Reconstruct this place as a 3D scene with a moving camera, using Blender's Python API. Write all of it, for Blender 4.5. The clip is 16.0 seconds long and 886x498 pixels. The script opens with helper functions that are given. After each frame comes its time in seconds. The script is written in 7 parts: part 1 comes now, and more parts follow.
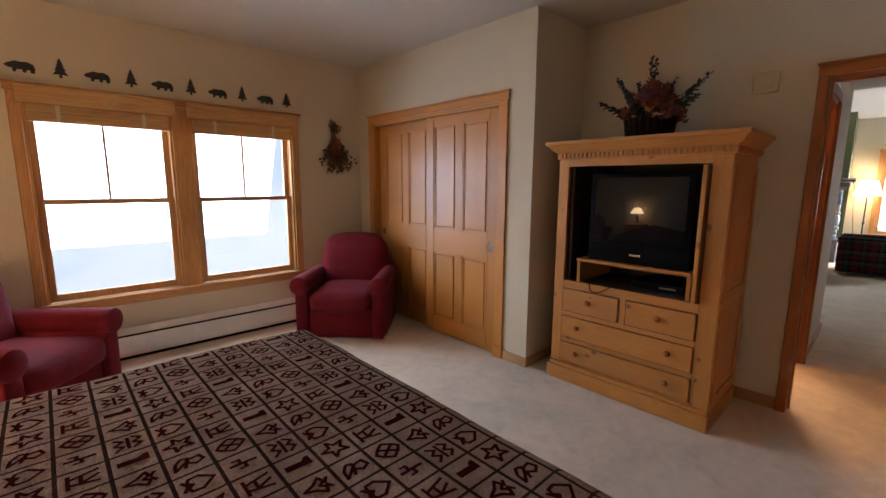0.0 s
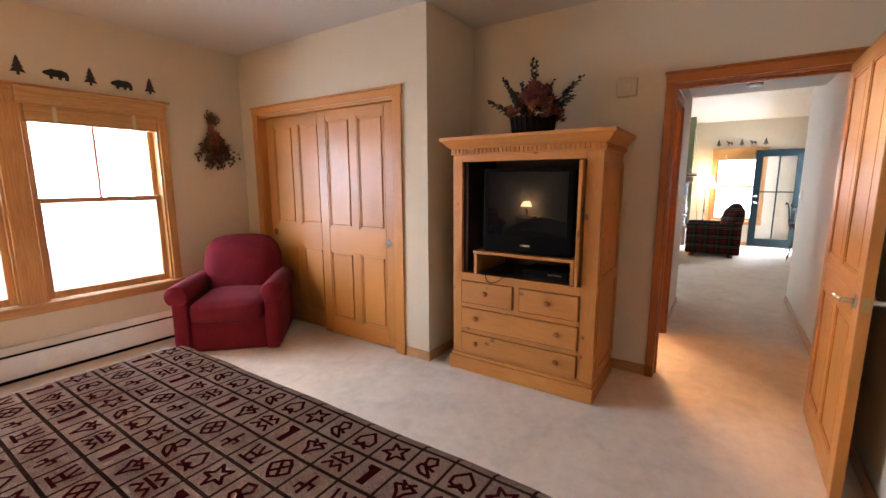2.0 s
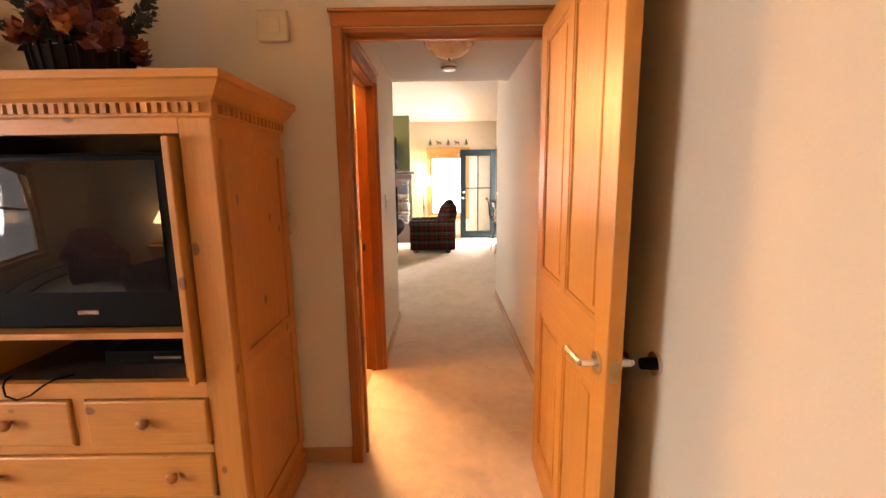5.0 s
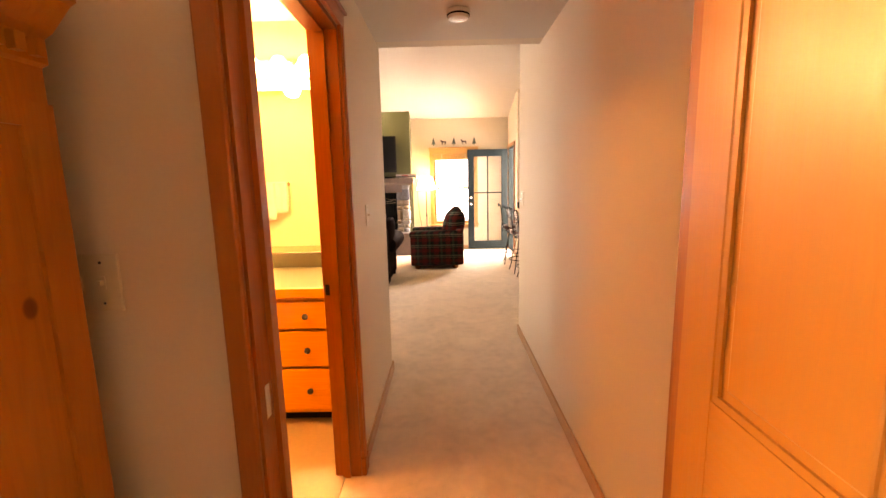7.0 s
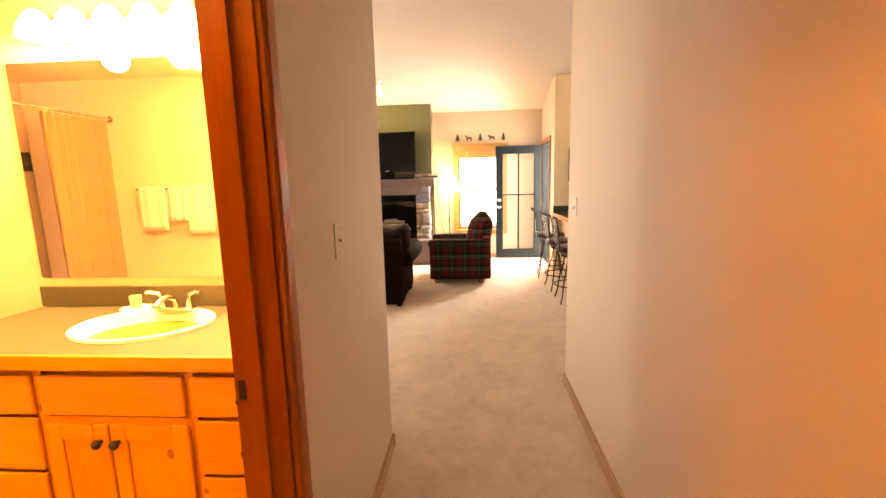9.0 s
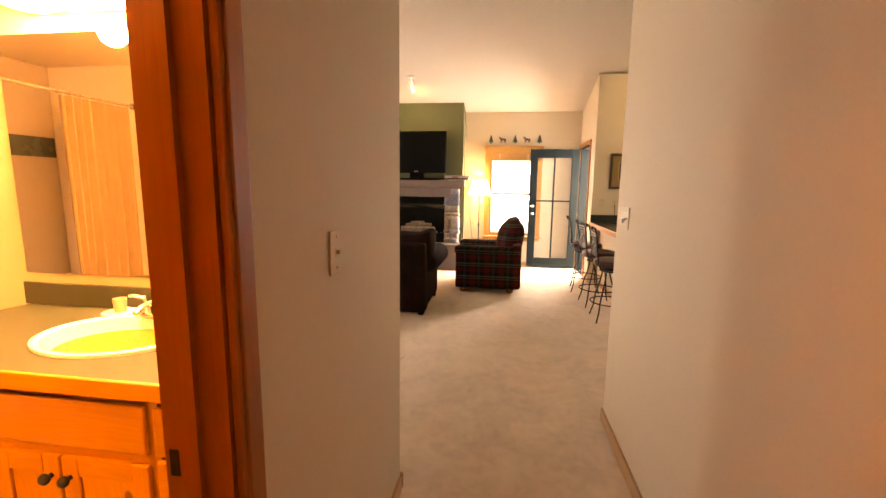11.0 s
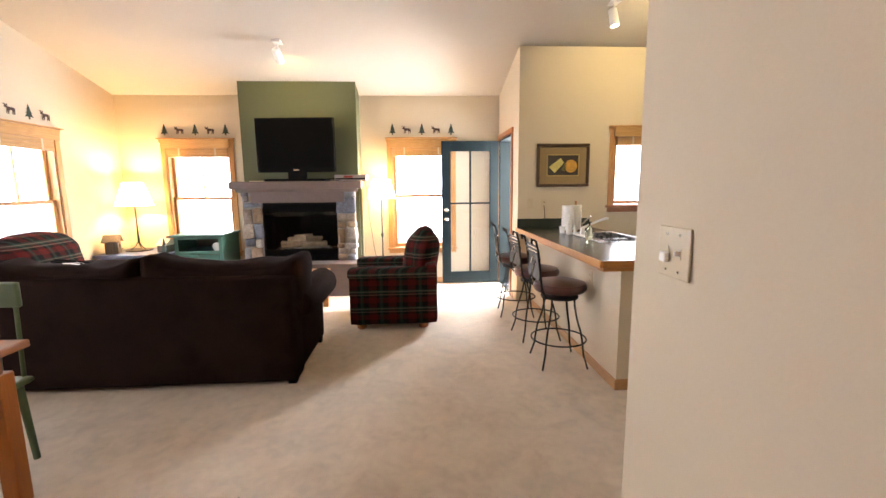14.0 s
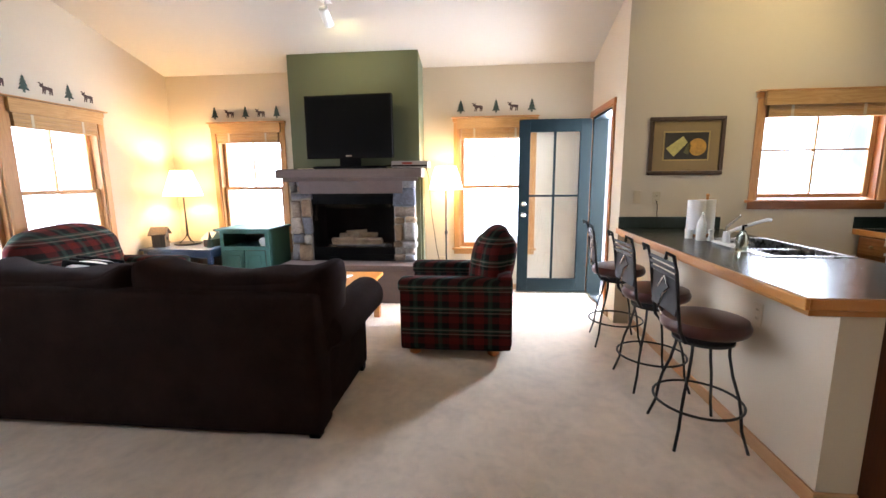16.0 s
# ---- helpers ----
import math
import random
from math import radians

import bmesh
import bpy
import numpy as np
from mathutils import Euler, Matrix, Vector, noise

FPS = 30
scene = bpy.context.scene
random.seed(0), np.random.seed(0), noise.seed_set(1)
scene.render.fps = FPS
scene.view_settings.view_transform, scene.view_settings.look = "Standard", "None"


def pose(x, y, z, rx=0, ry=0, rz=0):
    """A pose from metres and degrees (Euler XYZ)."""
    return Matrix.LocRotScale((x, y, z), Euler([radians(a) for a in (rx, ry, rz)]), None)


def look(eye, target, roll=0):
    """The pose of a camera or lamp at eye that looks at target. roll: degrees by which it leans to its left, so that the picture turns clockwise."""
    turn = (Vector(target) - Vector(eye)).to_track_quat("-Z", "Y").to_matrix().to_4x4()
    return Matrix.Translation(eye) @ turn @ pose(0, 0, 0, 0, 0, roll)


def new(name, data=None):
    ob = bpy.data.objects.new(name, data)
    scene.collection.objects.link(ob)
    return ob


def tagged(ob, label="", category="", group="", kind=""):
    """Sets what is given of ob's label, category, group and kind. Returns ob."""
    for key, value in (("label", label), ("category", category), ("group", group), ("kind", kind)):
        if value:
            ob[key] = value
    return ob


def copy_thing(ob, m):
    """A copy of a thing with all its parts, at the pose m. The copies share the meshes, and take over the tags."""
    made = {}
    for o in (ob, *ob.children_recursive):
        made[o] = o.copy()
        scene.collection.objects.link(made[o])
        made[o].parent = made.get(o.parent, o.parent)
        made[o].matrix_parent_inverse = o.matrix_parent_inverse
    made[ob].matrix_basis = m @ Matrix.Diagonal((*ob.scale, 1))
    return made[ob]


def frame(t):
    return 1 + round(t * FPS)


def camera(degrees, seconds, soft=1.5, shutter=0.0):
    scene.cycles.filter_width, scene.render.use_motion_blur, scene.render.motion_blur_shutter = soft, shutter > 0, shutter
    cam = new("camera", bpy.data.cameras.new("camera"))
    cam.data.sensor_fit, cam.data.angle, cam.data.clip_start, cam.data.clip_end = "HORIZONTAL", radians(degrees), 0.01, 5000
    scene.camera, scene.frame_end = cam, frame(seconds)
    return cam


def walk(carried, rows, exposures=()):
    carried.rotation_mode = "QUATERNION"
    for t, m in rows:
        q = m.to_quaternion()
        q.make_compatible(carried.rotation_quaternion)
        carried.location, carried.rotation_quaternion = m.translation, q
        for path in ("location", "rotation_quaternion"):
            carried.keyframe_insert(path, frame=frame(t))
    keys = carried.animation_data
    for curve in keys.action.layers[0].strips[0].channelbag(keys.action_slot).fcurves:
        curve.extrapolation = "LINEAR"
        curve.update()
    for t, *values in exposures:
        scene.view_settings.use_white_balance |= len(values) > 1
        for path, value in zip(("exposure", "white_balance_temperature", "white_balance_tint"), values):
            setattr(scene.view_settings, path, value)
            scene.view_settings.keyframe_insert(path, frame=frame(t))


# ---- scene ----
cam = camera(92.7, 16.0)
EXPOSURES = [(0.0, -1.1, 5750, 12), (0.3, -0.8, 5750, 12), (0.6, -0.55, 5750, 13), (1.5, -0.36, 5850, 16), (3.0, -0.06, 6300, 20), (4.7, 0.16, 7500, 24), (6.8, 0.14, 10200, 37),
             (7.6, 0.28, 10300, 36), (8.7, 0.22, 10300, 36), (10.8, -0.2, 10800, 35), (11.5, -0.48, 10300, 32), (12.5, -0.3, 9200, 27), (14.0, -0.26, 6900, 23), (15.0, -0.48, 6350, 21), (16.0, -0.56, 6000, 20)]
PATH = [
    (0, (0.107, 0.244, 1.432), (1.463, 1.682, 1.127), 0.3),
    (0.5, (0.056, 0.163, 1.446), (1.45, 1.565, 1.142), 0.4),
    (1, (0.032, 0.152, 1.449), (1.437, 1.545, 1.155), 0.4),
    (1.5, (0.062, 0.162, 1.428), (1.507, 1.507, 1.106), -0.0),
    (2, (0.155, 0.242, 1.42), (1.802, 1.331, 1.103), -0.2),
    (2.5, (0.256, 0.277, 1.42), (2.103, 0.98, 1.11), -0.9),
    (3, (0.406, 0.272, 1.408), (2.327, 0.696, 1.045), -0.9),
    (3.5, (0.65, 0.215, 1.415), (2.598, 0.51, 1.071), -0.8),
    (4, (0.871, 0.183, 1.405), (2.83, 0.411, 1.078), -0.8),
    (4.5, (1.145, 0.164, 1.403), (3.119, 0.2, 1.087), -0.4),
    (4.6, (1.218, 0.15, 1.411), (3.19, 0.165, 1.081), -0.4),
    (6.8, (2.485, 0.183, 1.397), (4.459, 0.169, 1.072), -1.3),
    (7, (2.614, 0.172, 1.395), (4.59, 0.198, 1.085), -1.3),
    (7.5, (2.88, 0.152, 1.41), (4.855, 0.186, 1.097), -0.9),
    (8, (3.147, 0.163, 1.401), (5.126, 0.112, 1.113), -0.4),
    (8.5, (3.383, 0.172, 1.413), (5.361, 0.125, 1.123), -1.4),
    (8.7, (3.462, 0.158, 1.409), (5.439, 0.187, 1.109), -1.7),
    (10.8, (3.785, 0.186, 1.424), (5.725, 0.573, 1.129), 0.3),
    (11, (3.868, 0.178, 1.405), (5.826, 0.455, 1.11), 0.8),
    (11.5, (4.096, 0.199, 1.415), (6.081, 0.224, 1.173), 1.3),
    (12, (4.301, 0.216, 1.409), (6.277, 0.143, 1.111), -0.2),
    (12.5, (4.596, 0.175, 1.397), (6.572, 0.119, 1.089), -0.8),
    (13, (4.846, 0.135, 1.4), (6.824, 0.078, 1.109), -0.5),
    (13.5, (5.071, 0.133, 1.396), (7.047, 0.009, 1.109), -0.2),
    (14, (5.306, 0.117, 1.398), (7.281, -0.005, 1.111), -0.6),
    (14.5, (5.558, 0.073, 1.407), (7.536, 0.035, 1.109), -0.1),
    (15, (5.788, 0.059, 1.418), (7.762, 0.073, 1.098), 0.4),
    (15.2, (5.886, 0.079, 1.411), (7.86, 0.086, 1.09), 0.2),
    (15.5, (6.034, 0.103, 1.42), (8.01, 0.113, 1.115), 0.4),
    (16, (6.27, 0.136, 1.367), (8.234, 0.334, 1.045), -0.5),
]
walk(cam, [(t, look(eye, target, roll)) for t, eye, target, roll in PATH],
     exposures=EXPOSURES)

# ---- world and daylight ----
world = bpy.data.worlds.new("overcast_sky")
scene.world = world
world.use_nodes = True
wn, wl = world.node_tree.nodes, world.node_tree.links
sky = wn.new("ShaderNodeTexSky")
sky.sky_type = "NISHITA"
sky.sun_disc = False
sky.sun_elevation, sky.sun_rotation = radians(42), radians(40)
sky.air_density, sky.dust_density = 1.0, 3.0
wl.new(sky.outputs["Color"], wn["Background"].inputs["Color"])
wn["Background"].inputs["Strength"].default_value = 0.14


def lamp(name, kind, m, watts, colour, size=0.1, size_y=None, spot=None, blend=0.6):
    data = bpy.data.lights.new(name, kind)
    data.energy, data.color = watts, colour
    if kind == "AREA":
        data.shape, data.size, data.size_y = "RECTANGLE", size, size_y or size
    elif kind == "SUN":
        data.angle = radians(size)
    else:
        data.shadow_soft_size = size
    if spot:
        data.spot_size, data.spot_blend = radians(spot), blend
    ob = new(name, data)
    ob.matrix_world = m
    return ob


DAY = (0.78, 0.91, 1.0)
WARM = (1.0, 0.60, 0.24)
SOFT = (1.0, 0.72, 0.42)
lamp("sun", "SUN", look((0, 0, 20), (-9, -12, 4)), 1.0, (1.0, 0.96, 0.9), 12)
# daylight outside the windows, tilted as the sky's light falls: place, level aim, watts, width, height
for at, aim, watts, w, h in (
        ((9.06, 4.67, 1.50), (9.06, 3.67), 240, 0.95, 1.95),
        ((10.02, 4.67, 1.50), (10.02, 3.67), 240, 0.95, 1.95),
        ((7.20, 4.67, 1.50), (7.20, 3.67), 140, 0.95, 1.95),
        ((12.00, 3.125, 1.50), (11.0, 3.125), 170, 1.0, 1.95),
        ((12.00, 0.03, 1.50), (11.0, 0.03), 215, 1.0, 1.95),
        ((10.80, -2.735, 1.75), (9.8, -2.735), 85, 1.15, 1.25)):
    lamp("window_daylight", "AREA", look(at, (*aim, at[2] - 0.36)), watts, DAY, w, h)
for x in (0.50, 1.52):
    lamp("window_daylight", "AREA", look((x, 5.02, 1.72), (x, 4.02, 1.34)), 185, DAY, 1.0, 1.9)
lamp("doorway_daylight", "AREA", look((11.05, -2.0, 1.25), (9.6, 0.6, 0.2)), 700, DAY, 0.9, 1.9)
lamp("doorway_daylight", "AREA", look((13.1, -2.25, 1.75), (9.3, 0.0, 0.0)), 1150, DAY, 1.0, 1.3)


# ---- materials ----
def node_mat(name, rough=0.6, metal=0.0, spec=0.5):
    m = bpy.data.materials.new(name)
    m.use_nodes = True
    b = m.node_tree.nodes["Principled BSDF"]
    b.inputs["Roughness"].default_value, b.inputs["Metallic"].default_value = rough, metal
    b.inputs["Specular IOR Level"].default_value = spec
    return m, m.node_tree.nodes, m.node_tree.links, b


def coords(n, l, scale=(1, 1, 1), rot=(0, 0, 0), src="Object"):
    tc, mp = n.new("ShaderNodeTexCoord"), n.new("ShaderNodeMapping")
    mp.inputs["Scale"].default_value = scale
    mp.inputs["Rotation"].default_value = [radians(a) for a in rot]
    l.new(tc.outputs[src], mp.inputs["Vector"])
    return mp.outputs["Vector"]


def noise_tex(n, l, vec, scale, detail=4, rough=0.55, distort=0.0):
    t = n.new("ShaderNodeTexNoise")
    t.inputs["Scale"].default_value, t.inputs["Detail"].default_value = scale, detail
    t.inputs["Roughness"].default_value, t.inputs["Distortion"].default_value = rough, distort
    l.new(vec, t.inputs["Vector"])
    return t.outputs["Fac"]


def ramp(n, l, fac, stops):
    r = n.new("ShaderNodeValToRGB")
    while len(r.color_ramp.elements) < len(stops):
        r.color_ramp.elements.new(0.5)
    for e, (p, c) in zip(r.color_ramp.elements, stops):
        e.position, e.color = p, (*c, 1) if len(c) == 3 else c
    l.new(fac, r.inputs["Fac"])
    return r.outputs["Color"]


def mix(n, l, a, b, fac, how="MIX"):
    x = n.new("ShaderNodeMix")
    x.data_type, x.blend_type = "RGBA", how
    for sock, v in ((x.inputs[6], a), (x.inputs[7], b), (x.inputs[0], fac)):
        if isinstance(v, (int, float)):
            sock.default_value = v
        elif isinstance(v, tuple):
            sock.default_value = (*v, 1) if len(v) == 3 else v
        else:
            l.new(v, sock)
    return x.outputs[2]


def bump(n, l, b, height, strength=0.2, dist=0.01):
    k = n.new("ShaderNodeBump")
    k.inputs["Strength"].default_value, k.inputs["Distance"].default_value = strength, dist
    l.new(height, k.inputs["Height"])
    l.new(k.outputs["Normal"], b.inputs["Normal"])


def calc(n, l, op, a, b=None, c=None):
    x = n.new("ShaderNodeMath")
    x.operation = op
    for i, v in enumerate((a, b, c)):
        if v is None:
            continue
        if isinstance(v, (int, float)):
            x.inputs[i].default_value = v
        else:
            l.new(v, x.inputs[i])
    return x.outputs[0]


def shade(c, k):
    return tuple(min(1, v * k) for v in c)


def plain(name, c, rough=0.6, metal=0.0, vary=0.12, scale=6.0, fine=60.0, relief=0.1, spec=0.5, dist=0.004, even=False):
    """Colour with slow and fine variation and a fine relief."""
    m, n, l, b = node_mat(name, rough, metal, spec)
    v = coords(n, l)
    slow, quick = noise_tex(n, l, v, scale, 3), noise_tex(n, l, v, fine, 3)
    both = calc(n, l, "ADD", calc(n, l, "MULTIPLY", slow, 0.65), calc(n, l, "MULTIPLY", quick, 0.35))
    l.new(ramp(n, l, both, [(0.3, shade(c, 1 - vary)), (0.7, shade(c, 1 + vary))]), b.inputs["Base Color"])
    if not even:
        r = ramp(n, l, slow, [(0.3, (max(0.02, rough - 0.08),) * 3), (0.7, (min(1, rough + 0.08),) * 3)])
        l.new(r, b.inputs["Roughness"])
    if relief:
        bump(n, l, b, quick, relief, dist)
    return m


def wood(name, dark, mid, light, axis="z", rough=0.35, knots=0.0, scale=1.0, random_tone=True, grain=0.75):
    """Grain along one axis, with growth bands, pores and, for pine, knots."""
    m, n, l, b = node_mat(name, rough)
    long = {"x": 0, "y": 1, "z": 2}[axis]
    s = [9.0 * scale] * 3
    s[long] = 0.8 * scale
    v = coords(n, l, s)
    info = n.new("ShaderNodeObjectInfo")
    shift = n.new("ShaderNodeVectorMath")
    shift.operation = "ADD"
    comb = n.new("ShaderNodeCombineXYZ")
    k = calc(n, l, "MULTIPLY", info.outputs["Random"], 37.0)
    for i in range(3):
        l.new(k, comb.inputs[i])
    l.new(v, shift.inputs[0])
    l.new(comb.outputs[0], shift.inputs[1])
    v = shift.outputs[0]
    bands = noise_tex(n, l, v, 1.6, 3, 0.5, 1.2)
    wave = calc(n, l, "FRACT", calc(n, l, "MULTIPLY", bands, 7.0))
    wave = calc(n, l, "ABSOLUTE", calc(n, l, "SUBTRACT", wave, 0.5))
    s2 = [140.0] * 3
    s2[long] = 3.0
    pores = noise_tex(n, l, coords(n, l, s2), 1.0, 3)
    t = calc(n, l, "ADD", calc(n, l, "MULTIPLY_ADD", wave, grain, (0.75 - grain) * 0.25), calc(n, l, "MULTIPLY_ADD", pores, min(0.6, 0.2 + 0.6 * grain), max(0.0, 0.2 - 0.3 * grain)))
    colour = ramp(n, l, t, [(0.18, dark), (0.48, mid), (0.85, light)])
    tone = ramp(n, l, noise_tex(n, l, coords(n, l), 1.3, 2), [(0.3, (0.86, 0.84, 0.82)), (0.7, (1.08, 1.06, 1.04))])
    colour = mix(n, l, colour, tone, 1.0, "MULTIPLY")
    if random_tone:
        own = ramp(n, l, info.outputs["Random"], [(0.0, (0.9, 0.88, 0.86)), (1.0, (1.08, 1.06, 1.05))])
        colour = mix(n, l, colour, own, 1.0, "MULTIPLY")
    if knots:
        vor = n.new("ShaderNodeTexVoronoi")
        vor.inputs["Scale"].default_value = 1.0
        ks = [7.0] * 3
        ks[long] = 4.8
        l.new(coords(n, l, ks, src="Object"), vor.inputs["Vector"])
        kn = ramp(n, l, vor.outputs["Distance"], [(0.0, (1, 1, 1)), (0.085, (0.95, 0.95, 0.95)), (0.115, (0, 0, 0))])
        colour = mix(n, l, colour, (0.10, 0.030, 0.007), calc(n, l, "MULTIPLY", kn, knots))
    l.new(colour, b.inputs["Base Color"])
    l.new(ramp(n, l, pores, [(0.3, (rough - 0.08,) * 3), (0.7, (rough + 0.12,) * 3)]), b.inputs["Roughness"])
    bump(n, l, b, pores, 0.12, 0.002)
    return m


def carpet_mat(name, c):
    m, n, l, b = node_mat(name, 0.95, 0, 0.03)
    v = coords(n, l)
    tread = noise_tex(n, l, v, 3.2, 5, 0.6, 0.8)
    patch = noise_tex(n, l, v, 14, 4, 0.6, 0.5)
    tuft = noise_tex(n, l, v, 320, 2)
    mixd = calc(n, l, "ADD", calc(n, l, "MULTIPLY", tread, 0.45), calc(n, l, "MULTIPLY", patch, 0.35))
    mixd = calc(n, l, "ADD", mixd, calc(n, l, "MULTIPLY", tuft, 0.2))
    l.new(ramp(n, l, mixd, [(0.35, shade(c, 0.79)), (0.50, shade(c, 0.97)), (0.65, shade(c, 1.11))]), b.inputs["Base Color"])
    h = calc(n, l, "ADD", calc(n, l, "MULTIPLY", tuft, 0.5), calc(n, l, "MULTIPLY", patch, 0.8))
    bump(n, l, b, h, 0.75, 0.014)
    b.inputs["Sheen Weight"].default_value = 0.25
    return m


def fabric(name, c, weave=520.0, rough=0.9, sheen=0.5, vary=0.2, spec=0.04):
    m, n, l, b = node_mat(name, rough, 0, spec)
    v = coords(n, l)
    slow, quick = noise_tex(n, l, v, 7, 4), noise_tex(n, l, v, weave, 2)
    t = calc(n, l, "ADD", calc(n, l, "MULTIPLY", slow, 0.6), calc(n, l, "MULTIPLY", quick, 0.4))
    l.new(ramp(n, l, t, [(0.3, shade(c, 1 - vary)), (0.7, shade(c, 1 + vary))]), b.inputs["Base Color"])
    b.inputs["Sheen Weight"].default_value = sheen
    b.inputs["Sheen Roughness"].default_value = 0.4
    bump(n, l, b, calc(n, l, "ADD", quick, calc(n, l, "MULTIPLY", slow, 2.0)), 0.25, 0.004)
    return m


def plaid_mat(name):
    """Woven plaid: red, green and cream bands over a dark ground, along and across."""
    m, n, l, b = node_mat(name, 0.95, 0, 0.03)
    v = coords(n, l)
    sep = n.new("ShaderNodeSeparateXYZ")
    l.new(v, sep.inputs[0])
    across = calc(n, l, "ADD", sep.outputs[0], sep.outputs[1])

    def bands(u, period, width, off):
        f = calc(n, l, "FRACT", calc(n, l, "ADD", calc(n, l, "DIVIDE", u, period), off))
        return calc(n, l, "LESS_THAN", f, width)
    up = sep.outputs[2]
    red = calc(n, l, "ADD", bands(across, 0.19, 0.40, 0.1), bands(up, 0.17, 0.30, 0.3))
    green = calc(n, l, "MULTIPLY", calc(n, l, "ADD", bands(across, 0.19, 0.18, 0.55), bands(up, 0.17, 0.2, 0.75)), 0.5)
    cream = calc(n, l, "ADD", calc(n, l, "MULTIPLY", bands(across, 0.19, 0.05, 0.5), 0.15), calc(n, l, "ADD", bands(up, 0.17, 0.06, 0.68), bands(up, 0.17, 0.06, 0.86)))
    col = mix(n, l, (0.012, 0.011, 0.010), (0.080, 0.0115, 0.0095), calc(n, l, "MULTIPLY", red, 0.5))
    col = mix(n, l, col, (0.02, 0.04, 0.03), green)
    col = mix(n, l, col, (0.36, 0.29, 0.21), calc(n, l, "MULTIPLY", cream, 0.17))
    wv = noise_tex(n, l, v, 420, 2)
    col = mix(n, l, col, ramp(n, l, wv, [(0.3, (0.7, 0.7, 0.7)), (0.7, (1.25, 1.25, 1.25))]), 1.0, "MULTIPLY")
    l.new(col, b.inputs["Base Color"])
    b.inputs["Sheen Weight"].default_value = 0.0
    bump(n, l, b, wv, 0.25, 0.004)
    return m


def stone_mat(name):
    m, n, l, b = node_mat(name, 0.75)
    v = coords(n, l)
    info = n.new("ShaderNodeObjectInfo")
    base = ramp(n, l, info.outputs["Random"], [(0.0, (0.13, 0.085, 0.05)), (0.25, (0.27, 0.19, 0.115)), (0.5, (0.10, 0.115, 0.15)),
                                             (0.75, (0.33, 0.30, 0.26)), (1.0, (0.18, 0.105, 0.055))])
    vein = noise_tex(n, l, v, 16, 6, 0.7, 1.2)
    l.new(mix(n, l, base, ramp(n, l, vein, [(0.3, (0.55, 0.53, 0.5)), (0.7, (1.3, 1.3, 1.3))]), 1.0, "MULTIPLY"), b.inputs["Base Color"])
    bump(n, l, b, vein, 0.6, 0.02)
    return m


def glow(name, c, strength):
    m, n, l, b = node_mat(name, 0.6)
    b.inputs["Base Color"].default_value = (0.9, 0.85, 0.75, 1)
    b.inputs["Emission Color"].default_value = (*c, 1)
    b.inputs["Emission Strength"].default_value = strength
    return m


def glass_mat(name, tint=(1, 1, 1), rough=0.0):
    m, n, l, b = node_mat(name, rough)
    b.inputs["Base Color"].default_value = (*tint, 1)
    b.inputs["Transmission Weight"].default_value = 1.0
    b.inputs["IOR"].default_value = 1.45
    return m


BATH_WALL = plain("pale_bathroom_paint", (0.80, 0.70, 0.53), 0.7, vary=0.03, scale=1.2, fine=110, relief=0.1)
WALL = plain("cream_wall_paint", (0.555, 0.468, 0.345), 0.85, vary=0.03, scale=1.2, fine=110, relief=0.12)
GREEN_WALL = plain("olive_wall_paint", (0.086, 0.090, 0.042), 0.85, vary=0.05, scale=1.2, fine=110, relief=0.12)
CEIL = plain("ceiling_paint", (0.49, 0.45, 0.39), 0.9, vary=0.03, scale=1.0, fine=90, relief=0.2)
CARPET = carpet_mat("beige_carpet", (0.71, 0.58, 0.445))
VINYL = plain("tan_vinyl", (0.27, 0.20, 0.12), 0.45, vary=0.1, scale=5, fine=40, relief=0.03)
TRIM_Z = wood("oak_trim_upright", (0.24, 0.070, 0.009), (0.31, 0.098, 0.013), (0.38, 0.132, 0.022), "z", 0.38, grain=0.3)
TRIM_X = wood("oak_trim_along_x", (0.24, 0.070, 0.009), (0.31, 0.098, 0.013), (0.38, 0.132, 0.022), "x", 0.38, grain=0.3)
TRIM_Y = wood("oak_trim_along_y", (0.24, 0.070, 0.009), (0.31, 0.098, 0.013), (0.38, 0.132, 0.022), "y", 0.38, grain=0.3)
DOOR_Z = wood("honey_door_wood", (0.35, 0.134, 0.021), (0.42, 0.172, 0.028), (0.48, 0.21, 0.038), "z", 0.38, grain=0.06)
DOOR_X = wood("honey_door_rail", (0.35, 0.134, 0.021), (0.42, 0.172, 0.028), (0.48, 0.21, 0.038), "x", 0.38, grain=0.06)
DOOR_Y = wood("honey_door_casing", (0.35, 0.134, 0.021), (0.42, 0.172, 0.028), (0.48, 0.21, 0.038), "y", 0.38, grain=0.06)
# Armoire inside: wood darkened, the shade of the cavity put into its colour.
SHADE_Z = wood("shaded_cabinet_lining", (0.016, 0.0055, 0.0022), (0.022, 0.008, 0.003), (0.03, 0.011, 0.0045), "z", 0.5)
PINE_Z = wood("knotty_pine_upright", (0.33, 0.122, 0.020), (0.415, 0.168, 0.030), (0.475, 0.212, 0.045), "z", 0.42, 0.8, grain=0.35)
PINE_X = wood("knotty_pine_along", (0.33, 0.122, 0.020), (0.415, 0.168, 0.030), (0.475, 0.212, 0.045), "x", 0.42, 0.8, grain=0.35)
OAK_Z = wood("oak_cabinet_upright", (0.12, 0.043, 0.008), (0.165, 0.062, 0.012), (0.21, 0.085, 0.018), "z", 0.42)
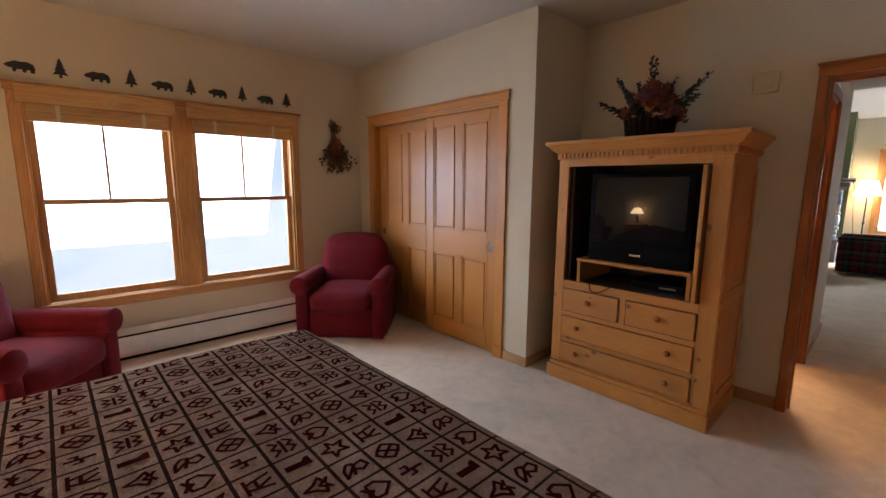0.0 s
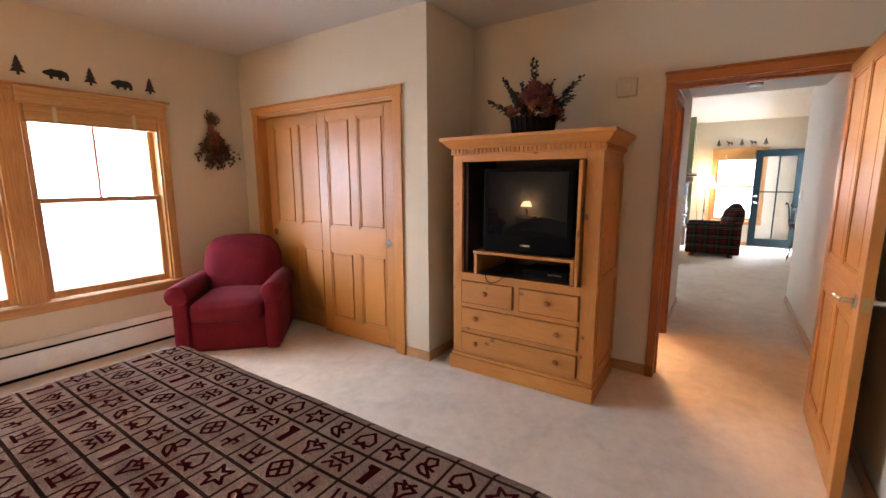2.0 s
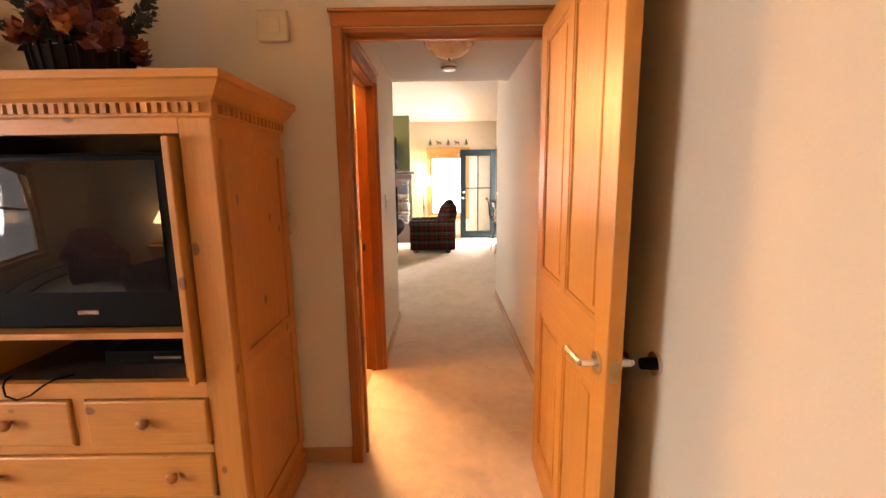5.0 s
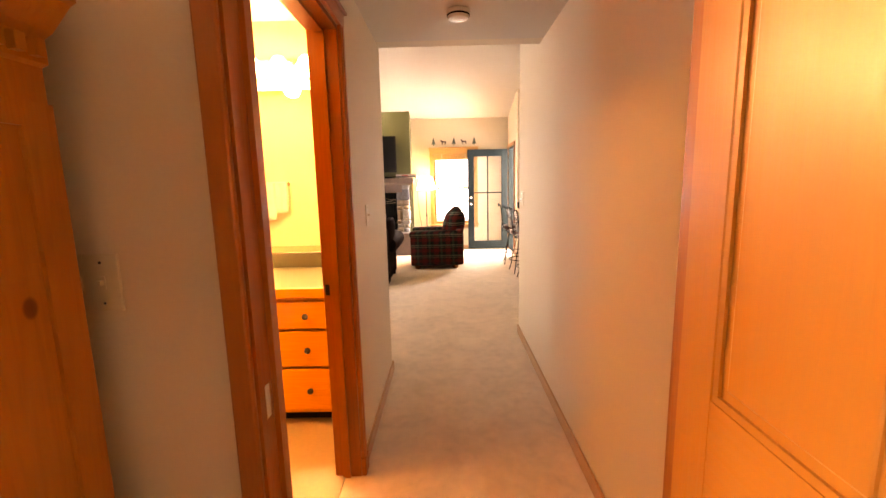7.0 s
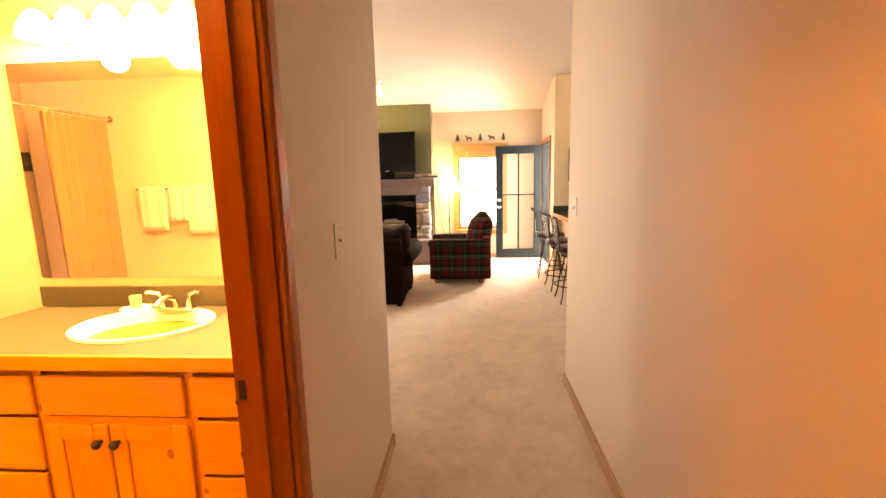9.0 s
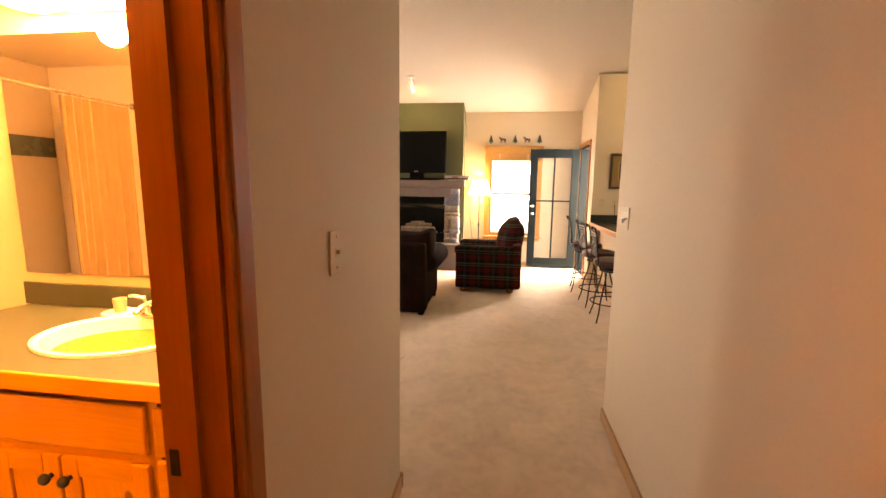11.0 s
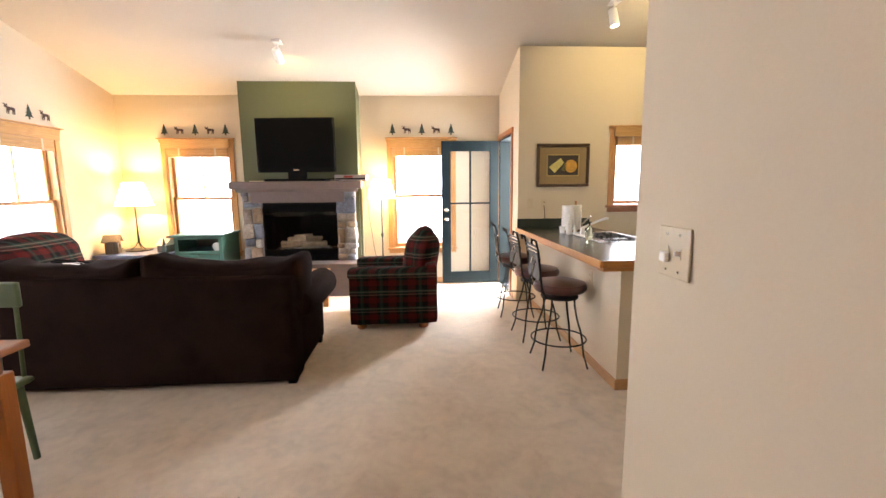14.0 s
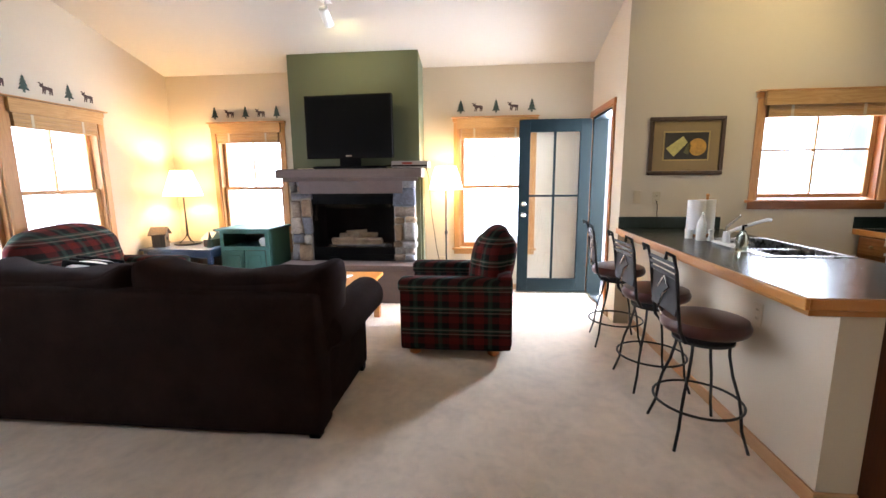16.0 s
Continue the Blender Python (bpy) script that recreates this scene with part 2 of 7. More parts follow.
OAK_Z.node_tree.nodes["Principled BSDF"].inputs["Specular IOR Level"].default_value = 0.25
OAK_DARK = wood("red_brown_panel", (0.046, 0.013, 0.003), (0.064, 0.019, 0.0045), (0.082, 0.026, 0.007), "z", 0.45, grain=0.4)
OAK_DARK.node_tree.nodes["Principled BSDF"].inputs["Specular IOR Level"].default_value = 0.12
OAK_X = wood("oak_cabinet_along", (0.24, 0.09, 0.024), (0.33, 0.14, 0.04), (0.42, 0.20, 0.07), "x", 0.35)
SKIRT_X = wood("baseboard_wood_along_x", (0.34, 0.17, 0.065), (0.42, 0.23, 0.10), (0.48, 0.28, 0.135), "x", 0.4, grain=0.4)
SKIRT_Y = wood("baseboard_wood_along_y", (0.34, 0.17, 0.065), (0.42, 0.23, 0.10), (0.48, 0.28, 0.135), "y", 0.4, grain=0.4)
WIN_Z = wood("pale_window_wood", (0.38, 0.17, 0.045), (0.46, 0.225, 0.065), (0.54, 0.29, 0.10), "z", 0.4)
WIN_X = wood("pale_window_wood_along", (0.38, 0.17, 0.045), (0.46, 0.225, 0.065), (0.54, 0.29, 0.10), "x", 0.4)
BLIND = wood("blind_slat_wood", (0.38, 0.20, 0.065), (0.46, 0.26, 0.09), (0.54, 0.33, 0.13), "x", 0.4)
DARK = plain("black_plastic", (0.003, 0.003, 0.0033), 0.55, vary=0.2, relief=0.04, spec=0.03)
IRON = plain("black_iron", (0.02, 0.019, 0.018), 0.5, 0.6, vary=0.3, relief=0.15)
CHROME = plain("brushed_chrome", (0.72, 0.71, 0.69), 0.18, 1.0, vary=0.05, relief=0.02)
BRASS = plain("antique_brass", (0.34, 0.25, 0.13), 0.4, 1.0, vary=0.15, relief=0.05)
WHITE = plain("white_enamel", (0.80, 0.79, 0.76), 0.25, vary=0.03, relief=0.02)
PLASTIC = plain("ivory_plastic", (0.52, 0.43, 0.29), 0.4, vary=0.04, relief=0.02)
PAPER = plain("white_paper", (0.82, 0.81, 0.79), 0.85, vary=0.05, relief=0.1)
GLASS = glass_mat("clear_glass")
SCREEN = plain("dark_screen_glass", (0.004, 0.004, 0.0045), 0.06, vary=0.1, relief=0.0, spec=0.03, even=True)
TUBE = plain("tube_glass", (0.006, 0.006, 0.0065), 0.03, vary=0.1, relief=0.0, spec=0.32, even=True)
BURGUNDY = fabric("burgundy_upholstery", (0.125, 0.011, 0.017), 420, 0.85, 0.03, 0.25, 0.06)
BROWN = fabric("dark_brown_velour", (0.0150, 0.0078, 0.0060), 260, 0.95, 0.0, 0.4, 0.02)
PLAID = plaid_mat("plaid_upholstery")
TEAL = plain("teal_paint", (0.0042, 0.0095, 0.0115), 0.5, vary=0.12, scale=8, relief=0.04, spec=0.12)
GREENPAINT = plain("sage_green_paint", (0.055, 0.155, 0.125), 0.5, vary=0.15, scale=9, relief=0.06)
COUNTER = plain("dark_green_laminate", (0.018, 0.025, 0.021), 0.24, vary=0.10, scale=12, fine=220, relief=0.0, even=True)
STONE = stone_mat("fieldstone")
MORTAR = plain("grey_mortar", (0.22, 0.20, 0.175), 0.95, vary=0.15, relief=0.5, dist=0.01)
SLATE = plain("mauve_grey_mantel", (0.12, 0.085, 0.075), 0.6, vary=0.15, scale=12, relief=0.2)
LEATHER = plain("oxblood_leather", (0.050, 0.0075, 0.0055), 0.3, vary=0.12, scale=9, relief=0.0, even=True)
DECAL_B = plain("black_decal", (0.014, 0.013, 0.012), 0.6, vary=0.1, relief=0)
DECAL_G = plain("dark_green_decal", (0.018, 0.035, 0.022), 0.6, vary=0.2, relief=0)
DECAL_R = plain("brown_decal", (0.055, 0.022, 0.014), 0.6, vary=0.2, relief=0)
SOOT = plain("sooty_steel", (0.004, 0.004, 0.004), 0.7, vary=0.3, relief=0.1, spec=0.06)
MIRROR = plain("mirror_silver", (0.93, 0.93, 0.92), 0.01, 1.0, vary=0.0, relief=0, even=True)
TOWEL = fabric("white_terry", (0.82, 0.79, 0.73), 300, 0.95, 0.3, 0.06)


# ---- mesh tools ----
class Shape:
    """A bmesh with a few builders, all in local metres."""

    def __init__(self):
        self.bm = bmesh.new()

    def box(self, x0, x1, y0, y1, z0, z1, r=0.0, seg=2):
        geo = bmesh.ops.create_cube(self.bm, size=1)["verts"]
        for v in geo:
            v.co = Vector((x0 + (v.co.x + 0.5) * (x1 - x0), y0 + (v.co.y + 0.5) * (y1 - y0), z0 + (v.co.z + 0.5) * (z1 - z0)))
        if r:
            bmesh.ops.bevel(self.bm, geom=list({e for v in geo for e in v.link_edges}), offset=r, segments=seg, profile=0.5, affect="EDGES")
        return self

    def rod(self, a, b, r0, r1=None, n=12, caps=True):
        a, b = Vector(a), Vector(b)
        m = Matrix.Translation((a + b) / 2) @ (b - a).to_track_quat("Z", "Y").to_matrix().to_4x4()
        bmesh.ops.create_cone(self.bm, cap_ends=caps, segments=n, radius1=r0, radius2=r0 if r1 is None else r1, depth=(b - a).length, matrix=m)
        return self

    def lathe(self, profile, at=(0, 0, 0), n=24, caps=True):
        """profile: (radius, height) from the bottom up, turned round z."""
        rings = []
        for r, z in profile:
            rings.append([self.bm.verts.new((at[0] + r * math.cos(2 * math.pi * i / n), at[1] + r * math.sin(2 * math.pi * i / n), at[2] + z)) for i in range(n)])
        for lo, hi in zip(rings, rings[1:]):
            for i in range(n):
                self.bm.faces.new((lo[i], lo[(i + 1) % n], hi[(i + 1) % n], hi[i]))
        for ring, flip in ((rings[0], True), (rings[-1], False)) if caps else ():
            self.bm.faces.new(ring[::-1] if flip else ring)
        return self

    def tube(self, pts, r, n=8):
        pts = [Vector(p) for p in pts]
        rings, up = [], Vector((0.13, 0.27, 0.95)).normalized()
        for i, p in enumerate(pts):
            d = (pts[min(i + 1, len(pts) - 1)] - pts[max(i - 1, 0)]).normalized()
            s = d.cross(up)
            s = s.normalized() if s.length > 0.05 else d.cross(Vector((1, 0, 0))).normalized()
            t = s.cross(d)
            rings.append([self.bm.verts.new(p + (s * math.cos(2 * math.pi * k / n) + t * math.sin(2 * math.pi * k / n)) * r) for k in range(n)])
        for lo, hi in zip(rings, rings[1:]):
            for k in range(n):
                self.bm.faces.new((lo[k], lo[(k + 1) % n], hi[(k + 1) % n], hi[k]))
        self.bm.faces.new(rings[0][::-1])
        self.bm.faces.new(rings[-1])
        return self

    def prism(self, outline, d0, d1, axis="y"):
        """An outline of (u, v) pushed from d0 to d1 along an axis; u, v are the other two in order."""
        def at(u, v, d):
            return {"x": (d, u, v), "y": (u, d, v), "z": (u, v, d)}[axis]
        lo = [self.bm.verts.new(at(u, v, d0)) for u, v in outline]
        hi = [self.bm.verts.new(at(u, v, d1)) for u, v in outline]
        k = len(outline)
        for i in range(k):
            self.bm.faces.new((lo[i], lo[(i + 1) % k], hi[(i + 1) % k], hi[i]))
        self.bm.faces.new(lo[::-1])
        self.bm.faces.new(hi)
        bmesh.ops.recalc_face_normals(self.bm, faces=self.bm.faces)
        return self

    def soft(self, x0, x1, y0, y1, z0, z1, r, puff=0.0, n=8, rough=0.0, seed=0.0):
        """A cushion: a box rounded by r, its broad faces swollen by puff."""
        half = Vector(((x1 - x0) / 2, (y1 - y0) / 2, (z1 - z0) / 2))
        mid = Vector(((x0 + x1) / 2, (y0 + y1) / 2, (z0 + z1) / 2))
        rr = min(r, *half)
        seen = {}

        def vert(i, j, k):
            key = (i, j, k)
            if key not in seen:
                p = Vector([math.sin((2 * c / n - 1) * math.pi / 2) for c in key])
                q = Vector([p[a] * half[a] for a in range(3)])
                core = Vector([max(-(half[a] - rr), min(half[a] - rr, q[a])) for a in range(3)])
                d = q - core
                if d.length > 1e-9:
                    big = max(abs(c) for c in d)
                    q = core + d.normalized() * rr * min(1.0, big / rr + 1e-6) if big < rr else core + d.normalized() * rr
                for a in range(3):
                    others = [b for b in range(3) if b != a]
                    q[a] += puff * p[a] * (1 - p[others[0]] ** 2) * (1 - p[others[1]] ** 2)
                q += mid
                if rough:
                    w = Vector((q.x * 4 + seed, q.y * 4, q.z * 4))
                    q += Vector((noise.noise(w), noise.noise(w + Vector((9, 0, 0))), noise.noise(w + Vector((0, 9, 0))))) * rough
                seen[key] = self.bm.verts.new(q)
            return seen[key]
        for a in range(3):
            u, v = [b for b in range(3) if b != a]
            for side in (0, n):
                for i in range(n):
                    for j in range(n):
                        ks = []
                        for di, dj in ((0, 0), (1, 0), (1, 1), (0, 1)):
                            k = [0, 0, 0]
                            k[a], k[u], k[v] = side, i + di, j + dj
                            ks.append(vert(*k))
                        self.bm.faces.new(ks)
        bmesh.ops.recalc_face_normals(self.bm, faces=self.bm.faces)
        return self

    def ball(self, at, r, stretch=(1, 1, 1), n=12):
        geo = bmesh.ops.create_uvsphere(self.bm, u_segments=n, v_segments=max(6, n // 2), radius=r)["verts"]
        for v in geo:
            v.co = Vector([at[i] + v.co[i] * stretch[i] for i in range(3)])
        return self

    def move(self, m):
        self.bm.transform(m)
        return self


def link(name, shape, mat, smooth=False):
    me = bpy.data.meshes.new(name)
    shape.bm.to_mesh(me)
    shape.bm.free()
    if smooth:
        me.polygons.foreach_set("use_smooth", [True] * len(me.polygons))
        me.set_sharp_from_angle(angle=radians(40))
    me.materials.append(mat)
    return new(name, me)


def part(name, shape, mat, parent, label="", smooth=False):
    ob = link(name, shape, mat, smooth)
    ob.parent = parent
    if label:
        tagged(ob, label)
    return ob


def thing(name, x, y, z, rz, label, category, group="", kind=""):
    ob = new(name)
    ob.empty_display_size = 0.1
    ob.matrix_world = pose(x, y, z, 0, 0, rz)
    return tagged(ob, label, category, group, kind)


def setting(name, shape, mat, label, category="wall", smooth=False):
    bmesh.ops.remove_doubles(shape.bm, verts=shape.bm.verts, dist=0.0002)
    return tagged(link(name, shape, mat, smooth), label, category, "", "structure")


def box(*a, **k):
    return Shape().box(*a, **k)


def arc(cx, cy, r, a0, a1, n):
    return [(cx + r * math.cos(radians(a0 + (a1 - a0) * i / n)), cy + r * math.sin(radians(a0 + (a1 - a0) * i / n))) for i in range(n + 1)]


# ---- floor, walls, ceilings ----
def holed(u0, u1, z0, z1, holes):
    """Rectangles (u0, u1, z0, z1) that fill a wall round its openings."""
    out, edges = [], sorted({u0, u1, *(h[0] for h in holes), *(h[1] for h in holes)})
    for a, b in zip(edges, edges[1:]):
        z = z0
        for h in sorted((h for h in holes if h[0] <= a and h[1] >= b), key=lambda h: h[2]):
            if h[2] > z:
                out.append((a, b, z, h[2]))
            z = h[3]
        if z < z1:
            out.append((a, b, z, z1))
    return out


def wall_x(name, x0, x1, y0, y1, z0, z1, holes=(), mat=None, label="cream painted plaster wall"):
    """A wall that runs along y."""
    s = Shape()
    for a, b, c, d in holed(y0, y1, z0, z1, holes):
        s.box(x0, x1, a, b, c, d)
    return setting(name, s, mat or WALL, label)


def wall_y(name, y0, y1, x0, x1, z0, z1, holes=(), mat=None, label="cream painted plaster wall"):
    s = Shape()
    for a, b, c, d in holed(x0, x1, z0, z1, holes):
        s.box(a, b, y0, y1, c, d)
    return setting(name, s, mat or WALL, label)


def roof_z(x):
    return 2.68 + 0.265 * (11.5 - x)


def sloped(name, y0, y1, x0, x1, z0, holes=()):
    """A wall along x under the sloping ceiling."""
    s = Shape()
    for a, b, c, d in holed(x0, x1, z0, 2.45, holes):
        s.box(a, b, y0, y1, c, d)
    s.prism([(x0, 2.45), (x1, 2.45), (x1, roof_z(x1) + 0.03), (x0, roof_z(x0) + 0.03)], y0, y1, "y")
    return setting(name, s, WALL, "cream painted plaster wall under sloping ceiling")


setting("floor", Shape().box(-1.22, 11.67, -3.84, 4.60, -0.15, 0.0), CARPET, "beige cut-pile carpet with tread marks", "floor")
setting("floor_bathroom", Shape().box(3.55, 5.50, 0.69, 4.43, 0.0, 0.006), VINYL, "tan vinyl bathroom floor", "floor")
setting("floor_kitchen", Shape().box(6.39, 10.30, -3.72, -2.02, 0.0, 0.006), VINYL, "tan vinyl kitchen floor", "floor")

BED_Z = 2.665
wall_y("wall_bedroom_south", -0.54, -0.42, -1.22, 3.43, 0, BED_Z)
wall_x("wall_bedroom_west", -1.22, -1.10, -0.42, 4.43, 0, BED_Z)
wall_y("wall_bedroom_north", 4.43, 4.60, -1.22, 5.50, 0, BED_Z, [(0.06, 0.945, 0.53, 2.045), (1.085, 1.97, 0.53, 2.045)])
wall_x("wall_closet", 2.76, 2.88, 2.10, 4.43, 0, BED_Z, [(2.41, 4.15, 0, 2.065)])
wall_y("wall_closet_side", 2.10, 2.22, 2.88, 3.43, 0, BED_Z)
wall_x("wall_bedroom_door", 3.43, 3.55, -0.54, 4.43, 0, BED_Z, [(-0.36, 0.588, 0, 2.05)])
setting("ceiling_bedroom", Shape().box(-1.22, 3.55, -0.54, 4.60, BED_Z, BED_Z + 0.1), CEIL, "white textured bedroom ceiling", "ceiling")
HALL_Z = 2.297
wall_y("wall_hall_north", 0.614, 0.738, 3.55, 5.62, 0, HALL_Z, [(3.60, 4.478, 0, 2.045)])
setting("ceiling_hall", Shape().box(3.55, 5.50, -0.465, 0.738, HALL_Z, HALL_Z + 0.12), CEIL, "white dropped hallway ceiling", "ceiling")
setting("ceiling_bathroom", Shape().box(3.55, 5.50, 0.738, 4.43, 2.44, 2.54), BATH_WALL, "white bathroom ceiling", "ceiling")
wall_x("wall_bathroom_west", 3.5505, 3.554, 0.745, 4.42, 0.006, 2.44, mat=BATH_WALL, label="pale painted bathroom wall behind the towels")
wall_y("wall_bathroom_south", 0.7385, 0.744, 3.555, 5.49, 0.006, 2.44, [(3.60, 4.478, 0.006, 2.045)], BATH_WALL, "pale painted bathroom wall round the doorway")
s = Shape().box(5.50, 5.62, 0.738, 4.17, 0, roof_z(5.62))
s.box(5.50, 5.62, -0.465, 0.738, HALL_Z, roof_z(5.62))
setting("wall_living_west", s, WALL, "cream painted plaster wall with hallway opening")
sloped("wall_hall_south", -0.585, -0.465, 3.55, 6.39, 0)
sloped("wall_living_north", 4.17, 4.34, 5.50, 11.67, 0, [(6.78, 7.62, 0.53, 2.045), (8.64, 9.48, 0.53, 2.045), (9.60, 10.44, 0.53, 2.045)])
s = Shape()
for a, b, c, d in holed(-1.09, 4.17, 0, roof_z(11.5), [(2.70, 3.55, 0.53, 2.045), (-0.395, 0.455, 0.53, 2.045)]):
    s.box(11.50, 11.67, a, b, c, d)
setting("wall_living_east", s, WALL, "cream painted plaster window wall")
sloped("wall_balcony_door", -1.25, -1.09, 10.47, 11.67, 0, [(10.64, 11.42, 0, 2.06)])
wall_x("wall_kitchen_east", 10.30, 10.47, -3.84, -1.09, 0, roof_z(10.38), [(-3.225, -2.245, 1.165, 2.035)])
sloped("wall_kitchen_south", -3.84, -3.72, 6.29, 10.30, 0)
s = Shape().box(6.29, 6.39, -3.72, -0.585, 0, roof_z(6.39))
setting("wall_kitchen_west", s, WALL, "cream painted plaster kitchen wall")
s = Shape().prism([(5.50, roof_z(5.50)), (11.67, roof_z(11.67)), (11.67, roof_z(11.67) + 0.12), (5.50, roof_z(5.50) + 0.12)], -3.84, 4.34, "y")
setting("ceiling_living", s, CEIL, "white sloping cathedral ceiling", "ceiling")
s = Shape()
for a, b, c, d in holed(0.885, 2.385, 0, roof_z(11.13), [(1.17, 2.15, 0.44, 1.22)]):
    s.box(11.13, 11.50, a, b, c, d)
setting("chimney_breast", s, GREEN_WALL, "olive green painted chimney breast")
setting("ground", Shape().box(-300, 300, -300, 300, -3.5, -3.2), plain("snowy_ground", (0.62, 0.62, 0.63), 0.9, vary=0.2, scale=0.4, fine=6), "pale snowy ground outside the house", "ground")


def backdrop(name, x0, x1, y0, y1):
    """Bright winter haze far outside the windows, with faint pale shapes."""
    m, n, l, b = node_mat("winter_haze_" + name[-5:].strip("_"), 1.0, 0, 0)
    v = coords(n, l, (0.5, 0.5, 0.28))
    f = noise_tex(n, l, v, 1.1, 5, 0.65, 0.6)
    col = ramp(n, l, f, [(0.36, (0.62, 0.74, 0.82)), (0.46, (0.95, 0.98, 1.0)), (0.60, (1.0, 1.0, 1.0))])
    l.new(col, b.inputs["Emission Color"])
    b.inputs["Emission Strength"].default_value = 1.5
    setting(name, Shape().box(x0, x1, y0, y1, -3.2, 12.0), m, "hazy bright snowy distance outside the windows", "backdrop")


backdrop("backdrop_north", -20, 32, 16, 16.2)
backdrop("backdrop_east", 26, 26.2, -20, 15.9)


def skirting(name, runs):
    s = Shape()
    for x0, x1, y0, y1 in runs:
        s.box(x0, x1, y0, y1, 0.0, 0.078, 0.004, 1)
    long_x = runs[0][1] - runs[0][0] > runs[0][3] - runs[0][2]
    setting(name, s, SKIRT_X if long_x else SKIRT_Y, "pale stained wood baseboard", "baseboard")


skirting("baseboard", [(-1.08, 3.35, -0.42, -0.406)])
skirting("baseboard", [(2.746, 2.76, 2.086, 2.325), (2.746, 2.76, 4.235, 4.37)])
skirting("baseboard", [(2.76, 3.416, 2.086, 2.10)])
skirting("baseboard", [(3.416, 3.43, 0.629, 2.085)])
skirting("baseboard", [(4.537, 5.60, 0.60, 0.614)])
skirting("baseboard", [(3.56, 6.40, -0.465, -0.451)])
skirting("baseboard", [(6.39, 6.404, -2.0, -0.466)])
skirting("baseboard", [(5.62, 5.634, 0.60, 4.155)])
skirting("baseboard", [(5.64, 11.48, 4.156, 4.17)])
skirting("baseboard", [(11.486, 11.5, 2.40, 4.155), (11.486, 11.5, -1.07, 0.875)])
skirting("baseboard", [(10.47, 10.565, -1.09, -1.076)])


# ---- windows ----
def window(name, m, widths, z0, z1, depth, label, muntins=(1, 0), slider=False, post=0.14):
    """A window in local metres: x along the wall, y outwards from its inner face. widths: one for each light, with posts between."""
    root = new(name)
    root.matrix_world = m
    tagged(root, label, "window", "", "structure")
    total = sum(widths) + post * (len(widths) - 1)
    c, x0, x1 = 0.066, -total / 2, total / 2
    s = Shape()
    s.box(x0 - c, x0, -0.018, -0.001, z0 - 0.02, z1 + 0.002, 0.004, 1)
    s.box(x1, x1 + c, -0.018, -0.001, z0 - 0.02, z1 + 0.002, 0.004, 1)
    part("window_casing", s, WIN_Z, root)
    s = Shape().box(x0 - c - 0.012, x1 + c + 0.012, -0.026, -0.001, z1 + 0.002, z1 + 0.046, 0.004, 1)
    s.box(x0 - c - 0.02, x1 + c + 0.02, -0.066, -0.001, z1 + 0.046, z1 + 0.060, 0.003, 1)
    part("head_casing", s, WIN_X, root)
    s = Shape().box(x0 - c - 0.02, x1 + c + 0.02, -0.045, 0.045, z0 - 0.022, z0 + 0.004, 0.006)
    s.box(x0 - c, x1 + c, -0.016, -0.001, z0 - 0.078, z0 - 0.022, 0.004, 1)
    part("window_sill", s, WIN_X, root)
    at = x0
    for i, w in enumerate(widths):
        a, b = at, at + w
        if i:
            part("mullion", Shape().box(a - post, a, -0.022, -0.001, z0 - 0.02, z1 + 0.002, 0.004, 1), WIN_Z, root)
        lin = 0.016
        s = Shape().box(a, a + lin, 0, depth, z0 + 0.004, z1).box(b - lin, b, 0, depth, z0 + 0.004, z1)
        s.box(a + lin, b - lin, 0, depth, z1 - lin, z1)
        part("jamb_lining", s, WIN_Z, root)
        mid = (z0 + z1) / 2 - 0.005
        fr = 0.042
        if slider:
            sashes = [(a + lin, b - lin, z0 + 0.02, z1 - lin, 0.07)]
        else:
            sashes = [(a + lin, b - lin, mid - 0.02, z1 - lin, 0.085), (a + lin, b - lin, z0 + 0.006, mid + 0.02, 0.045)]
        for k, (p, q, lo, hi, y) in enumerate(sashes):
            s = Shape().box(p, p + fr, y, y + 0.034, lo, hi, 0.003, 1).box(q - fr, q, y, y + 0.034, lo, hi, 0.003, 1)
            s.box(p + fr, q - fr, y, y + 0.034, lo, lo + (0.055 if k else 0.035), 0.003, 1)
            s.box(p + fr, q - fr, y, y + 0.034, hi - 0.035, hi, 0.003, 1)
            sash = part("sash", s, WIN_Z, root)
            pane = part("pane", Shape().box(p + fr - 0.006, q - fr + 0.006, y + 0.014, y + 0.018, lo + 0.03, hi - 0.03), GLASS, sash)
            pane.visible_shadow = False
            nv, nh = muntins if (k == 0 or slider) else (0, 0)
            for j in range(nv):
                u = p + (q - p) * (j + 1) / (nv + 1)
                part("muntin", Shape().box(u - 0.008, u + 0.008, y + 0.002, y + 0.03, lo + 0.03, hi - 0.03), WIN_Z, sash)
            for j in range(nh):
                u = lo + (hi - lo) * (j + 1) / (nh + 1)
                part("muntin", Shape().box(p + fr, q - fr, y + 0.003, y + 0.029, u - 0.008, u + 0.008), WIN_X, sash)
        at = b + post
    return root


